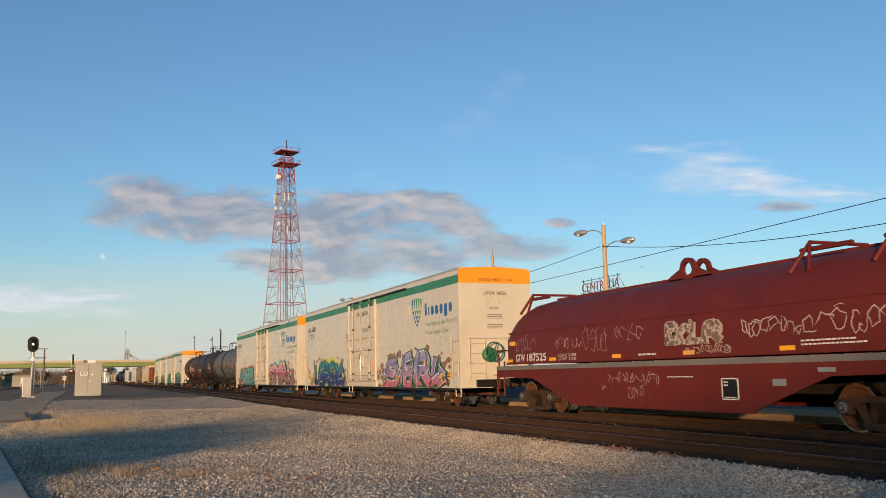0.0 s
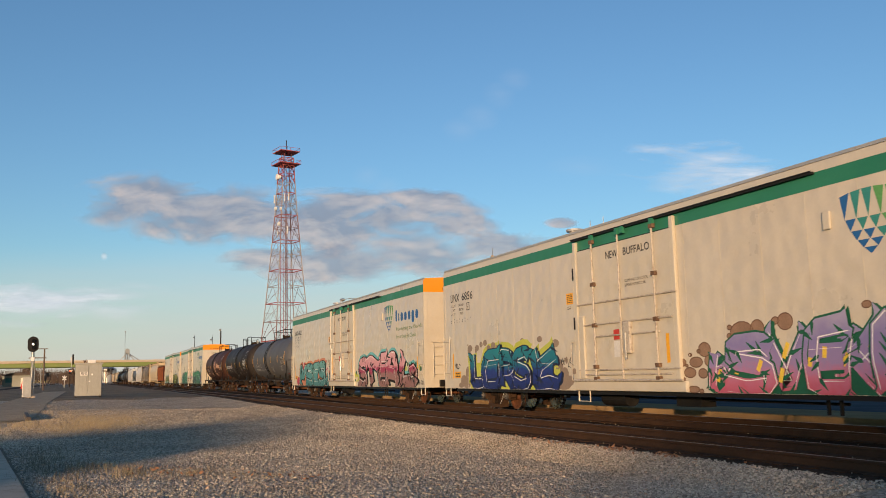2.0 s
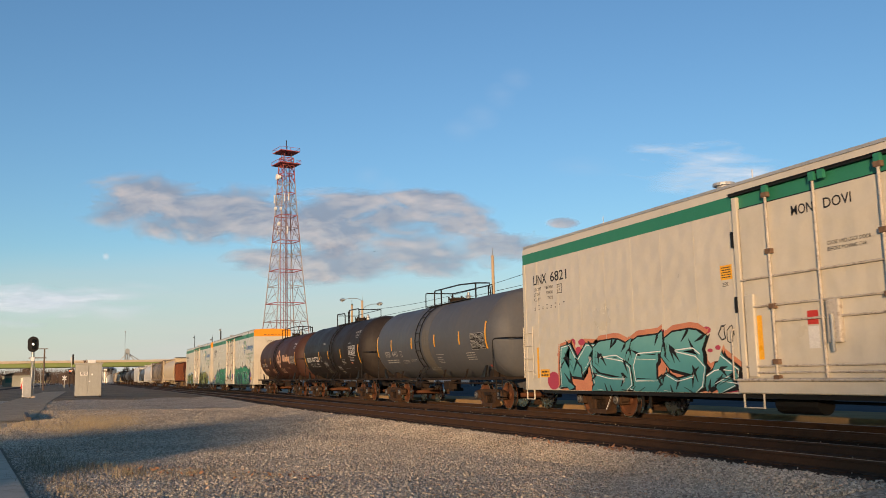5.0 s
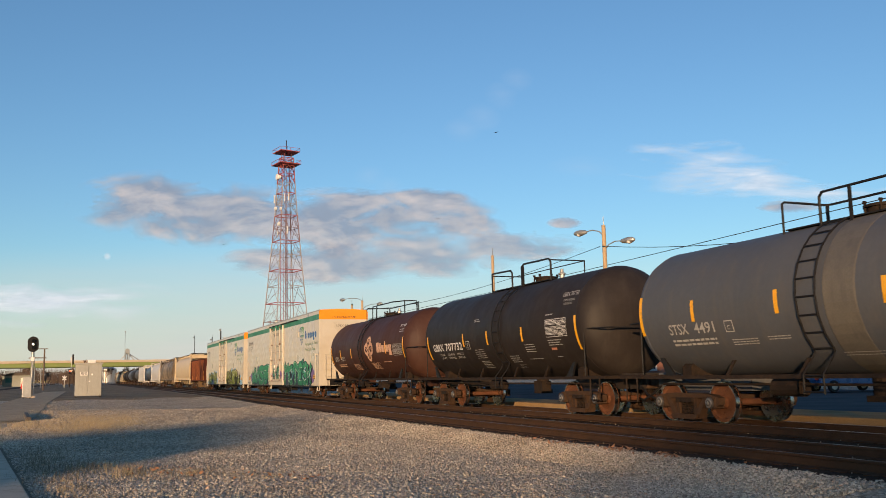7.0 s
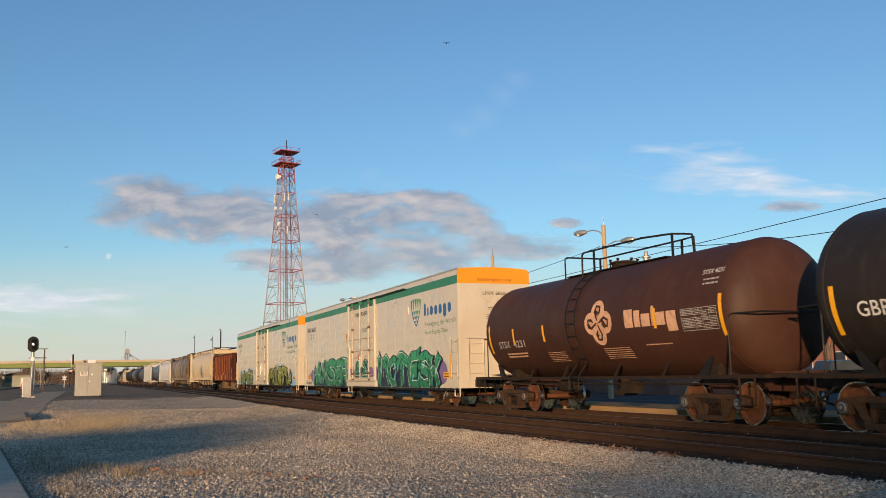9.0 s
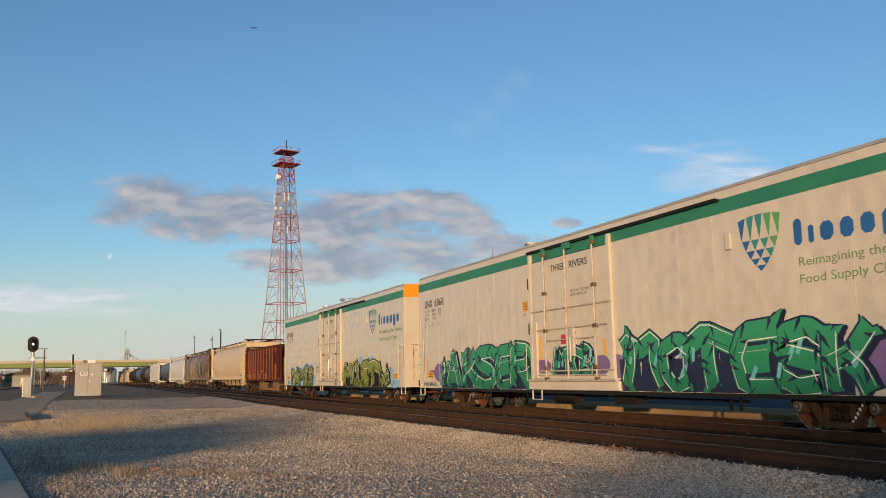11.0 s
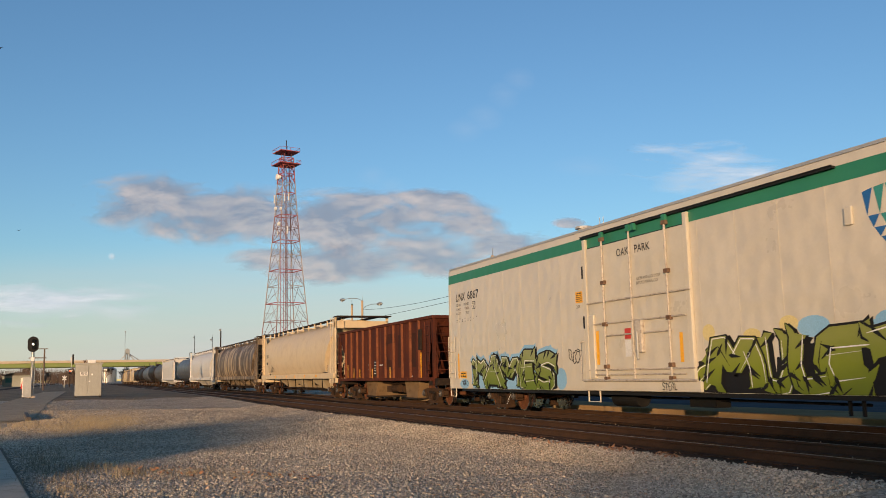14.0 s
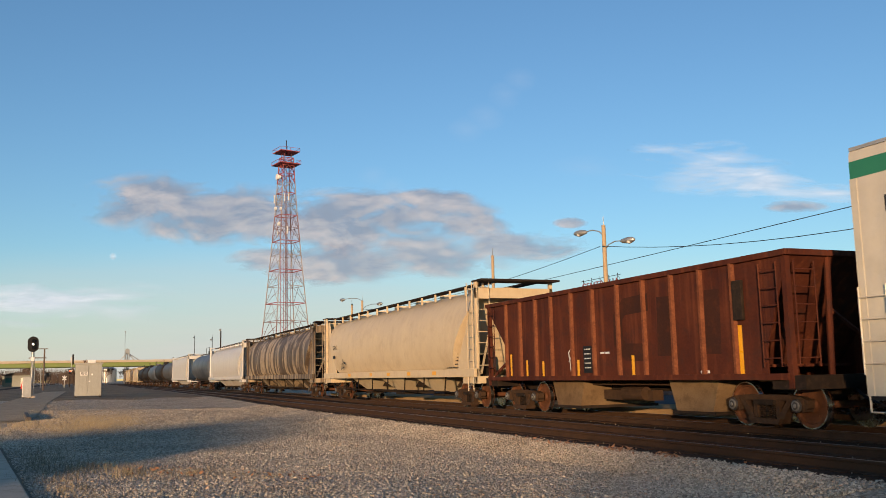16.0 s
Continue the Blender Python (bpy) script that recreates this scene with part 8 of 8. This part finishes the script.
# ---------------------------------------------------------------- lineside
def signal():
    ob = thing("railway_signal", pose(-79.9, -3.85, 0.3), "lineside colour-light signal on a grey mast, one lens lit", "railway signal")
    part("mast", Mesh().cyl((0, 0, 0), (0, 0, 4.3), 0.075, 10), GALV, ob, "", 40)
    plate = [(0.42 * math.cos(a) * (1 if abs(math.sin(a)) < 0.8 else 0.95), 4.35 + (0.22 if math.sin(a) > 0 else -0.22) + 0.42 * math.sin(a)) for a in [2 * math.pi * k / 24 for k in range(24)]]
    part("backplate", Mesh().prism([(y, z) for y, z in plate], 0, 0.12, 0.16), BLACK, ob, "black oval backplate")
    part("head", Mesh().span((-0.12, -0.2, 3.9), (0.12, 0.2, 4.82)), BLACK, ob, "", 0, 0.03)
    for k, z in enumerate((4.08, 4.36, 4.64)):
        part("hood", Mesh().lathe([(0.16, 0.12), (0.42, 0.12), (0.42, 0.10), (0.17, 0.10)], 12, (0, 0, z)), BLACK, ob)
        part("lens", Mesh().lathe([(0.16, 0.09), (0.185, 0.05), (0.19, 0.01)], 12, (0, 0, z)), glow("lunar_lens", (1.0, 0.86, 0.75), 6.0) if k == 1 else GLASS, ob)
    part("number_plate", Mesh().span((0.09, -0.14, 3.0), (0.11, 0.14, 3.3)), DISH, ob)
    part("ladder", Mesh().cyl((-0.35, -0.12, 0.2), (-0.2, -0.12, 4.0), 0.02, 5).cyl((-0.35, 0.12, 0.2), (-0.2, 0.12, 4.0), 0.02, 5), GALV, ob)
    part("base", Mesh().span((-0.3, -0.3, -0.2), (0.3, 0.3, 0.15)), CONCRETE, ob)


signal()


def cabinet():
    ob = thing("relay_cabinet", pose(-76.4, 0.42, 0.3, 0, 0, 0), "silver steel trackside relay cabinet with vent", "relay cabinet")
    part("body", Mesh().span((-0.7, -0.98, 0.12), (0.7, 0.98, 2.62)), CABINETGREY, ob, "", 0, 0.03)
    part("roof", Mesh().span((-0.78, -1.06, 2.60), (0.78, 1.06, 2.70)), CABINETGREY, ob, "", 0, 0.02)
    part("vent", Mesh().span((-0.25, -0.1, 2.70), (0.25, 0.5, 2.95)), DISH, ob, "", 0, 0.04)
    for y in (-0.5, 0.48):
        d = part("door", Mesh().span((0.7, y - 0.482, 0.2), (0.735, y + 0.482, 2.5)), CABINETGREY, ob, "", 0, 0.01)
        part("handle", Mesh().span((0.735, y + 0.3, 1.3), (0.78, y + 0.34, 1.5)), GALV, d)
    lab = part("notice", Mesh().span((0.737, -0.62, 1.72), (0.742, -0.08, 2.0)), DISH, ob)
    bars([(-0.58, -0.12, 1.93 - 0.08 * i, 0.035) for i in range(3)], on_end(0.745), INK, lab)
    part("label_plate", Mesh().span((0.737, 0.2, 1.72), (0.742, 0.32, 1.86)).span((0.737, 0.02, 1.2), (0.742, 0.14, 1.3)), DISH, ob)
    part("gooseneck", Mesh().tube([(0.2, -1.2, 2.2), (0.2, -1.3, 2.0), (0.2, -1.3, 3.2)], 0.05), DISH, ob)
    part("whip", Mesh().cyl((0.2, -1.18, 2.6), (0.2, -1.18, 3.4), 0.06, 6), STEEL_DARK, ob)
    for sx in (-0.5, 0.5):
        for sy in (-0.9, 0.9):
            part("leg", Mesh().span((sx - 0.06, sy - 0.06, -0.05), (sx + 0.06, sy + 0.06, 0.12)), STEEL_DARK, ob)


cabinet()
jb = thing("junction_box", pose(-75.0, -3.92, 0.3), "small grey steel junction box on legs", "junction box")
part("body", Mesh().span((-0.25, -0.32, 0.15), (0.25, 0.32, 1.62)), GALV, jb, "", 0, 0.03)
part("lid", Mesh().span((-0.28, -0.35, 1.6), (0.28, 0.35, 1.67)), GALV, jb)
part("leg", Mesh().span((-0.2, -0.28, -0.05), (-0.14, -0.22, 0.16)).span((0.14, 0.22, -0.05), (0.2, 0.28, 0.16)), STEEL_DARK, jb)

shed = thing("shed", pose(-318, -19.5, 0.25), "pale trackside shed with teal door", "shed")
part("wall", Mesh().span((-4, -4.2, 0), (4, 4.2, 3.6)), WALLPALE, shed)
part("roof", Mesh().prism([(-4.6, 3.6), (0, 4.7), (4.6, 3.6)], 0, -4.3, 4.3), ROOFDARK, shed)
part("door", Mesh().span((4.0, 1.2, 0), (4.08, 3.2, 2.8)), DISH, shed)
part("window", Mesh().span((4.0, -3.2, 1.4), (4.06, -1.4, 2.8)), TEAL, shed)
annex = thing("shed_annex", pose(-312, -27.5, 0.25), "low teal painted shed", "shed")
part("wall", Mesh().span((-2, -2.6, 0), (2, 2.6, 2.5)), TEAL, annex)
part("roof", Mesh().span((-2.2, -2.8, 2.5), (2.2, 2.8, 2.7)), ROOFDARK, annex)

xb = thing("crossbuck", pose(-205, -3.6, 0.3), "white crossbuck sign at the far crossing", "crossing sign")
part("post", Mesh().cyl((0, 0, 0), (0, 0, 2.6), 0.06, 6), DISH, xb)
for a in (45, -45):
    part("blade", Mesh().box((0.1, 0, 2.0), (0.04, 1.1, 0.2), pose(0, 0, 0, a, 0, 0).to_3x3()), DISH, xb)
far_signal = thing("railway_signal", pose(-210, -2.6, 0.3), "far red signal on a dark post", "railway signal")
part("mast", Mesh().cyl((0, 0, 0), (0, 0, 3.6), 0.08, 6), STEEL_DARK, far_signal)
part("head", Mesh().span((-0.15, -0.3, 2.9), (0.15, 0.3, 4.0)), BLACK, far_signal)
part("lens", Mesh().lathe([(0.15, 0.14), (0.18, 0.05)], 10, (0, 0, 3.6)), glow("red_lens", (1.0, 0.12, 0.04), 4.0), far_signal)
for y, h in ((-9.4, 4.6), (-8.2, 5.0)):
    p = thing("marker_post", pose(-205, y, 0.3), "slim white marker post", "post", "marker posts")
    part("post", Mesh().cyl((0, 0, 0), (0, 0, h), 0.07, 6), GALV, p)
cone = thing("traffic_cone", pose(-200, -11.2, 0.3), "red and white traffic barrel", "traffic cone")
part("cone", Mesh().cyl((0, 0, 0), (0, 0, 1.6), 0.5, 10, 0.2), RED, cone)
hpole = thing("utility_pole", pose(-150, -5.6, 0.3), "wooden utility pole with two crossarms", "utility pole")
part("pole", Mesh().cyl((0, 0, 0), (0, 0, 6.4), 0.11, 8), BRANCH, hpole)
part("crossarm", Mesh().span((-0.06, -2.2, 4.9), (0.06, 0.3, 5.05)), BRANCH, hpole)
part("crossarm", Mesh().span((-0.06, -1.2, 6.3), (0.06, 0.5, 6.42)), BRANCH, hpole)

# second line on the far left: dark rails and bed
side_bed = Mesh().grid([[(x, y, height(x, y) + 0.04) for x in (-600, -300, -200, -130, -100)] for y in (-16, -12.5)])
tagged(part("side_track_bed", side_bed, BALLAST), "dark bed of a side track", "track bed", "", "structure")

# ---------------------------------------------------------------- behind the viewpoint: unseen bare trees and a gabled house, added to cast shade on the gravel and on the train
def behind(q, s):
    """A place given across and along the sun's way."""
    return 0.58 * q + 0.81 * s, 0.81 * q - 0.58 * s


SHADE_TREES = [(-15.4, 77, 10.0, 0.02), (-20.5, 74, 9.0, 0.022), (-12.4, 76, 9.0, 0.02), (-2.5, 84, 9.8, 0.011), (-1.2, 74, 9.4, 0.011), (0.0, 79, 10.0, 0.011), (1.2, 71, 9.8, 0.011), (2.4, 83, 10.8, 0.012), (3.6, 76, 10.6, 0.012), (4.8, 70, 10.8, 0.013), (6.2, 80, 11.6, 0.015), (8.0, 74, 11.6, 0.016)]
for k, (q, s, tall, twig) in enumerate(SHADE_TREES):
    bare_tree(*behind(q, s), tall, 60 + k, "bare winter tree behind the viewpoint", 0.0, twig, 6)

# unseen outline added only for the shadow it throws on the gravel
house = thing("shade_house", pose(*behind(0, 70), 0, 0, 0, math.degrees(math.atan2(0.81, 0.58))), "unseen gabled house added behind the viewpoint to cast shade", "building", "", "structure")
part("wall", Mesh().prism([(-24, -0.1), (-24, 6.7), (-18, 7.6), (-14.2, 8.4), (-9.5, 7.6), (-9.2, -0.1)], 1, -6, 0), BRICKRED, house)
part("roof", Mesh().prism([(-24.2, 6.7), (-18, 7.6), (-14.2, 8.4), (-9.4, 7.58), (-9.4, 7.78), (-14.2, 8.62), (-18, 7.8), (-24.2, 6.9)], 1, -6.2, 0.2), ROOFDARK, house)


# ---------------------------------------------------------------- clouds
def cloud_material(name, spots, stretch, scale, low, high, gain, bias, amount, seed, rough=3.0, turn=0.0):
    """Soft-edged glowing cloud: drawn-out noise inside oval patches; sunlit warm edges and shaded grey are painted into
    the colour.
    """
    mt = bpy.data.materials.new(name)
    mt.use_nodes = True
    nt = mt.node_tree
    nt.nodes.clear()
    out = nt.nodes.new("ShaderNodeOutputMaterial")
    tc = nt.nodes.new("ShaderNodeTexCoord")

    def op(kind, a, b=None, clamp=False):
        m = nt.nodes.new("ShaderNodeMath")
        m.operation, m.use_clamp = kind, clamp
        for i, q in enumerate((a, b)):
            if q is None:
                continue
            if isinstance(q, (int, float)):
                m.inputs[i].default_value = q
            else:
                nt.links.new(q, m.inputs[i])
        return m.outputs[0]

    mask = None
    for u, v, a, b in spots:
        mp = nt.nodes.new("ShaderNodeMapping")
        mp.vector_type = "TEXTURE"
        mp.inputs["Location"].default_value, mp.inputs["Scale"].default_value = (u, v, 0), (a, b, 1)
        nt.links.new(tc.outputs["Object"], mp.inputs[0])
        ln = nt.nodes.new("ShaderNodeVectorMath")
        ln.operation = "LENGTH"
        nt.links.new(mp.outputs[0], ln.inputs[0])
        one = op("SUBTRACT", 1.0, ln.outputs["Value"], True)
        mask = one if mask is None else op("MAXIMUM", mask, one)
    mp = nt.nodes.new("ShaderNodeMapping")
    mp.inputs["Scale"].default_value = stretch
    mp.inputs["Location"].default_value = (seed, seed * 0.7, 0)
    mp.inputs["Rotation"].default_value = (0, 0, turn)
    nt.links.new(tc.outputs["Object"], mp.inputs[0])
    n1 = node(nt, "ShaderNodeTexNoise", Scale=scale, Detail=9.0, Roughness=0.58, Distortion=0.3)
    nt.links.new(mp.outputs[0], n1.inputs["Vector"])
    mp2 = nt.nodes.new("ShaderNodeMapping")
    mp2.inputs["Scale"].default_value = stretch
    mp2.inputs["Location"].default_value = (seed - 0.05, seed * 0.7 - 0.16, 0)
    mp2.inputs["Rotation"].default_value = (0, 0, turn)
    nt.links.new(tc.outputs["Object"], mp2.inputs[0])
    n2 = node(nt, "ShaderNodeTexNoise", Scale=scale, Detail=9.0, Roughness=0.58, Distortion=0.3)
    nt.links.new(mp2.outputs[0], n2.inputs["Vector"])
    dens = op("MULTIPLY", op("ADD", op("ADD", op("MULTIPLY", mask, 1.0), op("MULTIPLY", op("SUBTRACT", n1.outputs[0], 0.5), rough)), bias), gain, True)
    inside = op("MULTIPLY", op("MULTIPLY", mask, 4.0, True), dens)
    # painted sunlight: the noise against a shifted copy of itself picks the lit edges
    lit = op("ADD", op("MULTIPLY", op("SUBTRACT", n1.outputs[0], n2.outputs[0]), 3.0), 0.22, True)
    col = mixed(nt, lit, low, high)
    em = nt.nodes.new("ShaderNodeEmission")
    nt.links.new(col, em.inputs[0])
    tr = nt.nodes.new("ShaderNodeBsdfTransparent")
    mx = nt.nodes.new("ShaderNodeMixShader")
    nt.links.new(op("MULTIPLY", inside, amount), mx.inputs[0])
    nt.links.new(tr.outputs[0], mx.inputs[1])
    nt.links.new(em.outputs[0], mx.inputs[2])
    nt.links.new(mx.outputs[0], out.inputs[0])
    return mt


CLOUDS = []
FAR = 3200.0


def cloud_sheet(name, material, u0, u1, v0, v1, away, drift, label):
    """A far sheet of cloud across the view; its own units are hundredths of the view's focal length."""
    m = Mesh().grid([[(u, v, 0) for u in np.linspace(u0, u1, 9)] for v in np.linspace(v0, v1, 5)])
    ob = tagged(part(name, m, material), label, "cloud", "", "structure")
    k = away / 15.594
    ob.scale = (k, k, k)
    CLOUDS.append((ob, away, drift))
    return ob


bank = [(-5.3, 0.82, 1.5, 0.6), (-4.3, 0.62, 2.1, 0.62), (-3.3, 0.45, 1.6, 0.5), (-1.9, 0.72, 1.5, 0.4), (-0.9, 0.58, 1.9, 0.5), (-2.0, 0.3, 1.4, 0.5), (0.2, 0.42, 0.9, 0.3), (-0.4, 0.85, 0.9, 0.25)]
low_bank = [(-1.7, -0.24, 1.5, 0.4), (-0.3, -0.12, 1.7, 0.44), (1.0, 0.06, 1.5, 0.34), (-2.5, -0.4, 1.1, 0.3), (-3.3, -0.2, 0.8, 0.25), (2.08, 0.46, 0.36, 0.11), (6.0, 0.75, 0.7, 0.12)]
cloud_sheet("backdrop_cloud_bank", cloud_material("grey_cloud", bank, (0.5, 1.25, 1), 1.7, (0.27, 0.31, 0.39), (0.66, 0.58, 0.54), 1.5, 0.08, 0.86, 3.1, 2.9), -8, 4, -1.5, 2.2, FAR, 38.0, "grey evening cloud bank with pink lit edges")
cloud_sheet("backdrop_cloud_bank", cloud_material("grey_low_cloud", low_bank, (0.5, 1.25, 1), 1.8, (0.29, 0.33, 0.41), (0.66, 0.58, 0.54), 1.5, 0.10, 0.82, 6.4, 2.8), -8, 7, -1.5, 2.2, FAR + 60, 38.0, "lower grey evening cloud bank with pink lit edges")
cloud_sheet("backdrop_cirrus", cloud_material("white_cirrus", [(4.5, 1.48, 1.6, 0.6), (4.8, 1.40, 1.1, 0.4), (6.7, 0.98, 2.0, 0.2), (5.7, 1.14, 0.9, 0.26), (-7.0, -0.95, 2.6, 0.5)], (0.36, 1.9, 1), 1.5, (0.62, 0.69, 0.78), (0.86, 0.87, 0.90), 1.1, -0.2, 0.8, 8.4, 3.0, 0.3), -9, 9, -2, 4.5, FAR + 200, 24.0, "thin white cirrus streaks")
# glowing haze painted over the sky's yellowish horizon
cloud_sheet("backdrop_horizon_veil", cloud_material("horizon_veil", [(-2.0, -2.3, 16.0, 2.7)], (0.2, 1.2, 1), 0.8, (0.54, 0.59, 0.62), (0.60, 0.61, 0.61), 1.15, 0.0, 0.9, 5.0, 0.5), -9, 9, -2.3, 0.6, FAR + 400, 20.0, "pale glowing sheet of painted haze above the horizon")
cloud_sheet("backdrop_thin_streaks", cloud_material("faint_cirrus", [(0.3, 2.1, 0.4, 0.3), (0.65, 2.35, 0.4, 0.32), (1.0, 2.7, 0.4, 0.34), (1.25, 3.0, 0.35, 0.3), (-1.35, 1.3, 0.35, 0.25), (-1.0, 1.1, 0.35, 0.25), (2.4, 1.45, 0.9, 0.25)], (0.5, 2.2, 1), 0.8, (0.5, 0.6, 0.74), (0.62, 0.7, 0.8), 0.8, -0.1, 0.15, 2.2, 1.6, -0.8), -9, 9, -2, 5.5, FAR + 300, 24.0, "faint diagonal cirrus streaks")
cloud_sheet("backdrop_puff", cloud_material("white_puff", [(-6.02, -0.13, 0.075, 0.07)], (1, 1, 1), 4.0, (0.8, 0.84, 0.88), (0.86, 0.88, 0.9), 1.2, 0.0, 0.45, 4.0, 0.6), -6.4, -5.6, -0.4, 0.2, FAR + 100, 38.0, "one small white puff of cloud")


# ---------------------------------------------------------------- birds
def bird(label):
    ob = thing("bird", Matrix(), label, "bird", "birds in flight")
    part("body", Mesh().lathe([(-0.22, 0.01), (-0.12, 0.045), (0.0, 0.06), (0.12, 0.045), (0.18, 0.035), (0.22, 0.005)], 8), BLACK, ob)
    for s in (-1, 1):
        part("wing", Mesh().add([(0.10, s * 0.04, 0.02), (-0.10, s * 0.04, 0.02), (-0.06, s * 0.28, 0.10), (0.10, s * 0.26, 0.10), (-0.10, s * 0.48, 0.04), (0.02, s * 0.42, 0.06), (0.0, s * 0.2, 0.045)], [(0, 1, 6), (1, 2, 6), (2, 3, 6), (3, 0, 6), (2, 4, 5), (2, 5, 3)]), BLACK, ob)
    part("tail", Mesh().add([(-0.18, -0.02, 0.0), (-0.18, 0.02, 0.0), (-0.34, 0.07, 0.01), (-0.34, -0.07, 0.01), (-0.25, 0, 0.02)], [(0, 1, 4), (1, 2, 4), (2, 3, 4), (3, 0, 4)]), BLACK, ob)
    return ob


def sight(px, py, away):
    """A point that far along the line of sight with the given offsets from the view's middle."""
    d = STAND.to_3x3() @ Vector(((px - 784) / 1559.4, (441 - py) / 1559.4, -1))
    return EYE + d.normalized() * away


BIRDS = [(bird("small dark bird crossing the sky"), 120, [(0, 1150, 640), (3.5, 1060, 560), (6.3, 890, 300), (7.0, 878, 235), (7.5, 880, 190), (8.0, 876, 148), (8.5, 840, 100), (9.0, 790, 77), (10.2, 590, 55), (11.5, 376, 52), (12.0, 312, 68), (12.5, 230, 72), (13.0, 150, 76), (14.0, 0, 85), (16.0, -300, 110)]),
         (bird("small dark bird low over the train"), 150, [(0, 1135, 473), (1.5, 1010, 470), (4.0, 780, 455), (7.0, 396, 433), (9.0, 117, 438), (10.5, -80, 430), (16.0, -700, 420)]),
         (bird("small dark bird low over the train"), 150, [(0, 1480, 500), (4.0, 1120, 440), (7.0, 775, 388), (9.0, 560, 380), (12.0, 240, 400), (16.0, -180, 410)])]


# ---------------------------------------------------------------- what moves
def motions():
    beat = [0.5 * k for k in range(33)]
    for car, x in MOVING:
        walk(car, [(t, pose(x + travel(t), TRAIN_TRACK, RAIL_TOP)) for t in beat])
    ticks = [k / FPS for k in range(int(16 * FPS) + 1)]
    for wheel, x in WHEELS:
        walk(wheel, [(t, pose(x, 0, WHEEL_R, 0, math.degrees(travel(t) / WHEEL_R), 0)) for t in ticks])
    turn = STAND.to_3x3().to_4x4()
    for sheet, away, drift in CLOUDS:
        walk(sheet, [(t, Matrix.Translation(EYE + STAND.to_3x3() @ Vector((drift * t / 16, 0, -away))) @ turn) for t in (0.0, 8.0, 16.0)])
    for ob, away, rows in BIRDS:
        walk(ob, [(t, Matrix.Translation(sight(px, py, away)) @ pose(0, 0, 0, 0, 0, 160)) for t, px, py in rows])


motions()
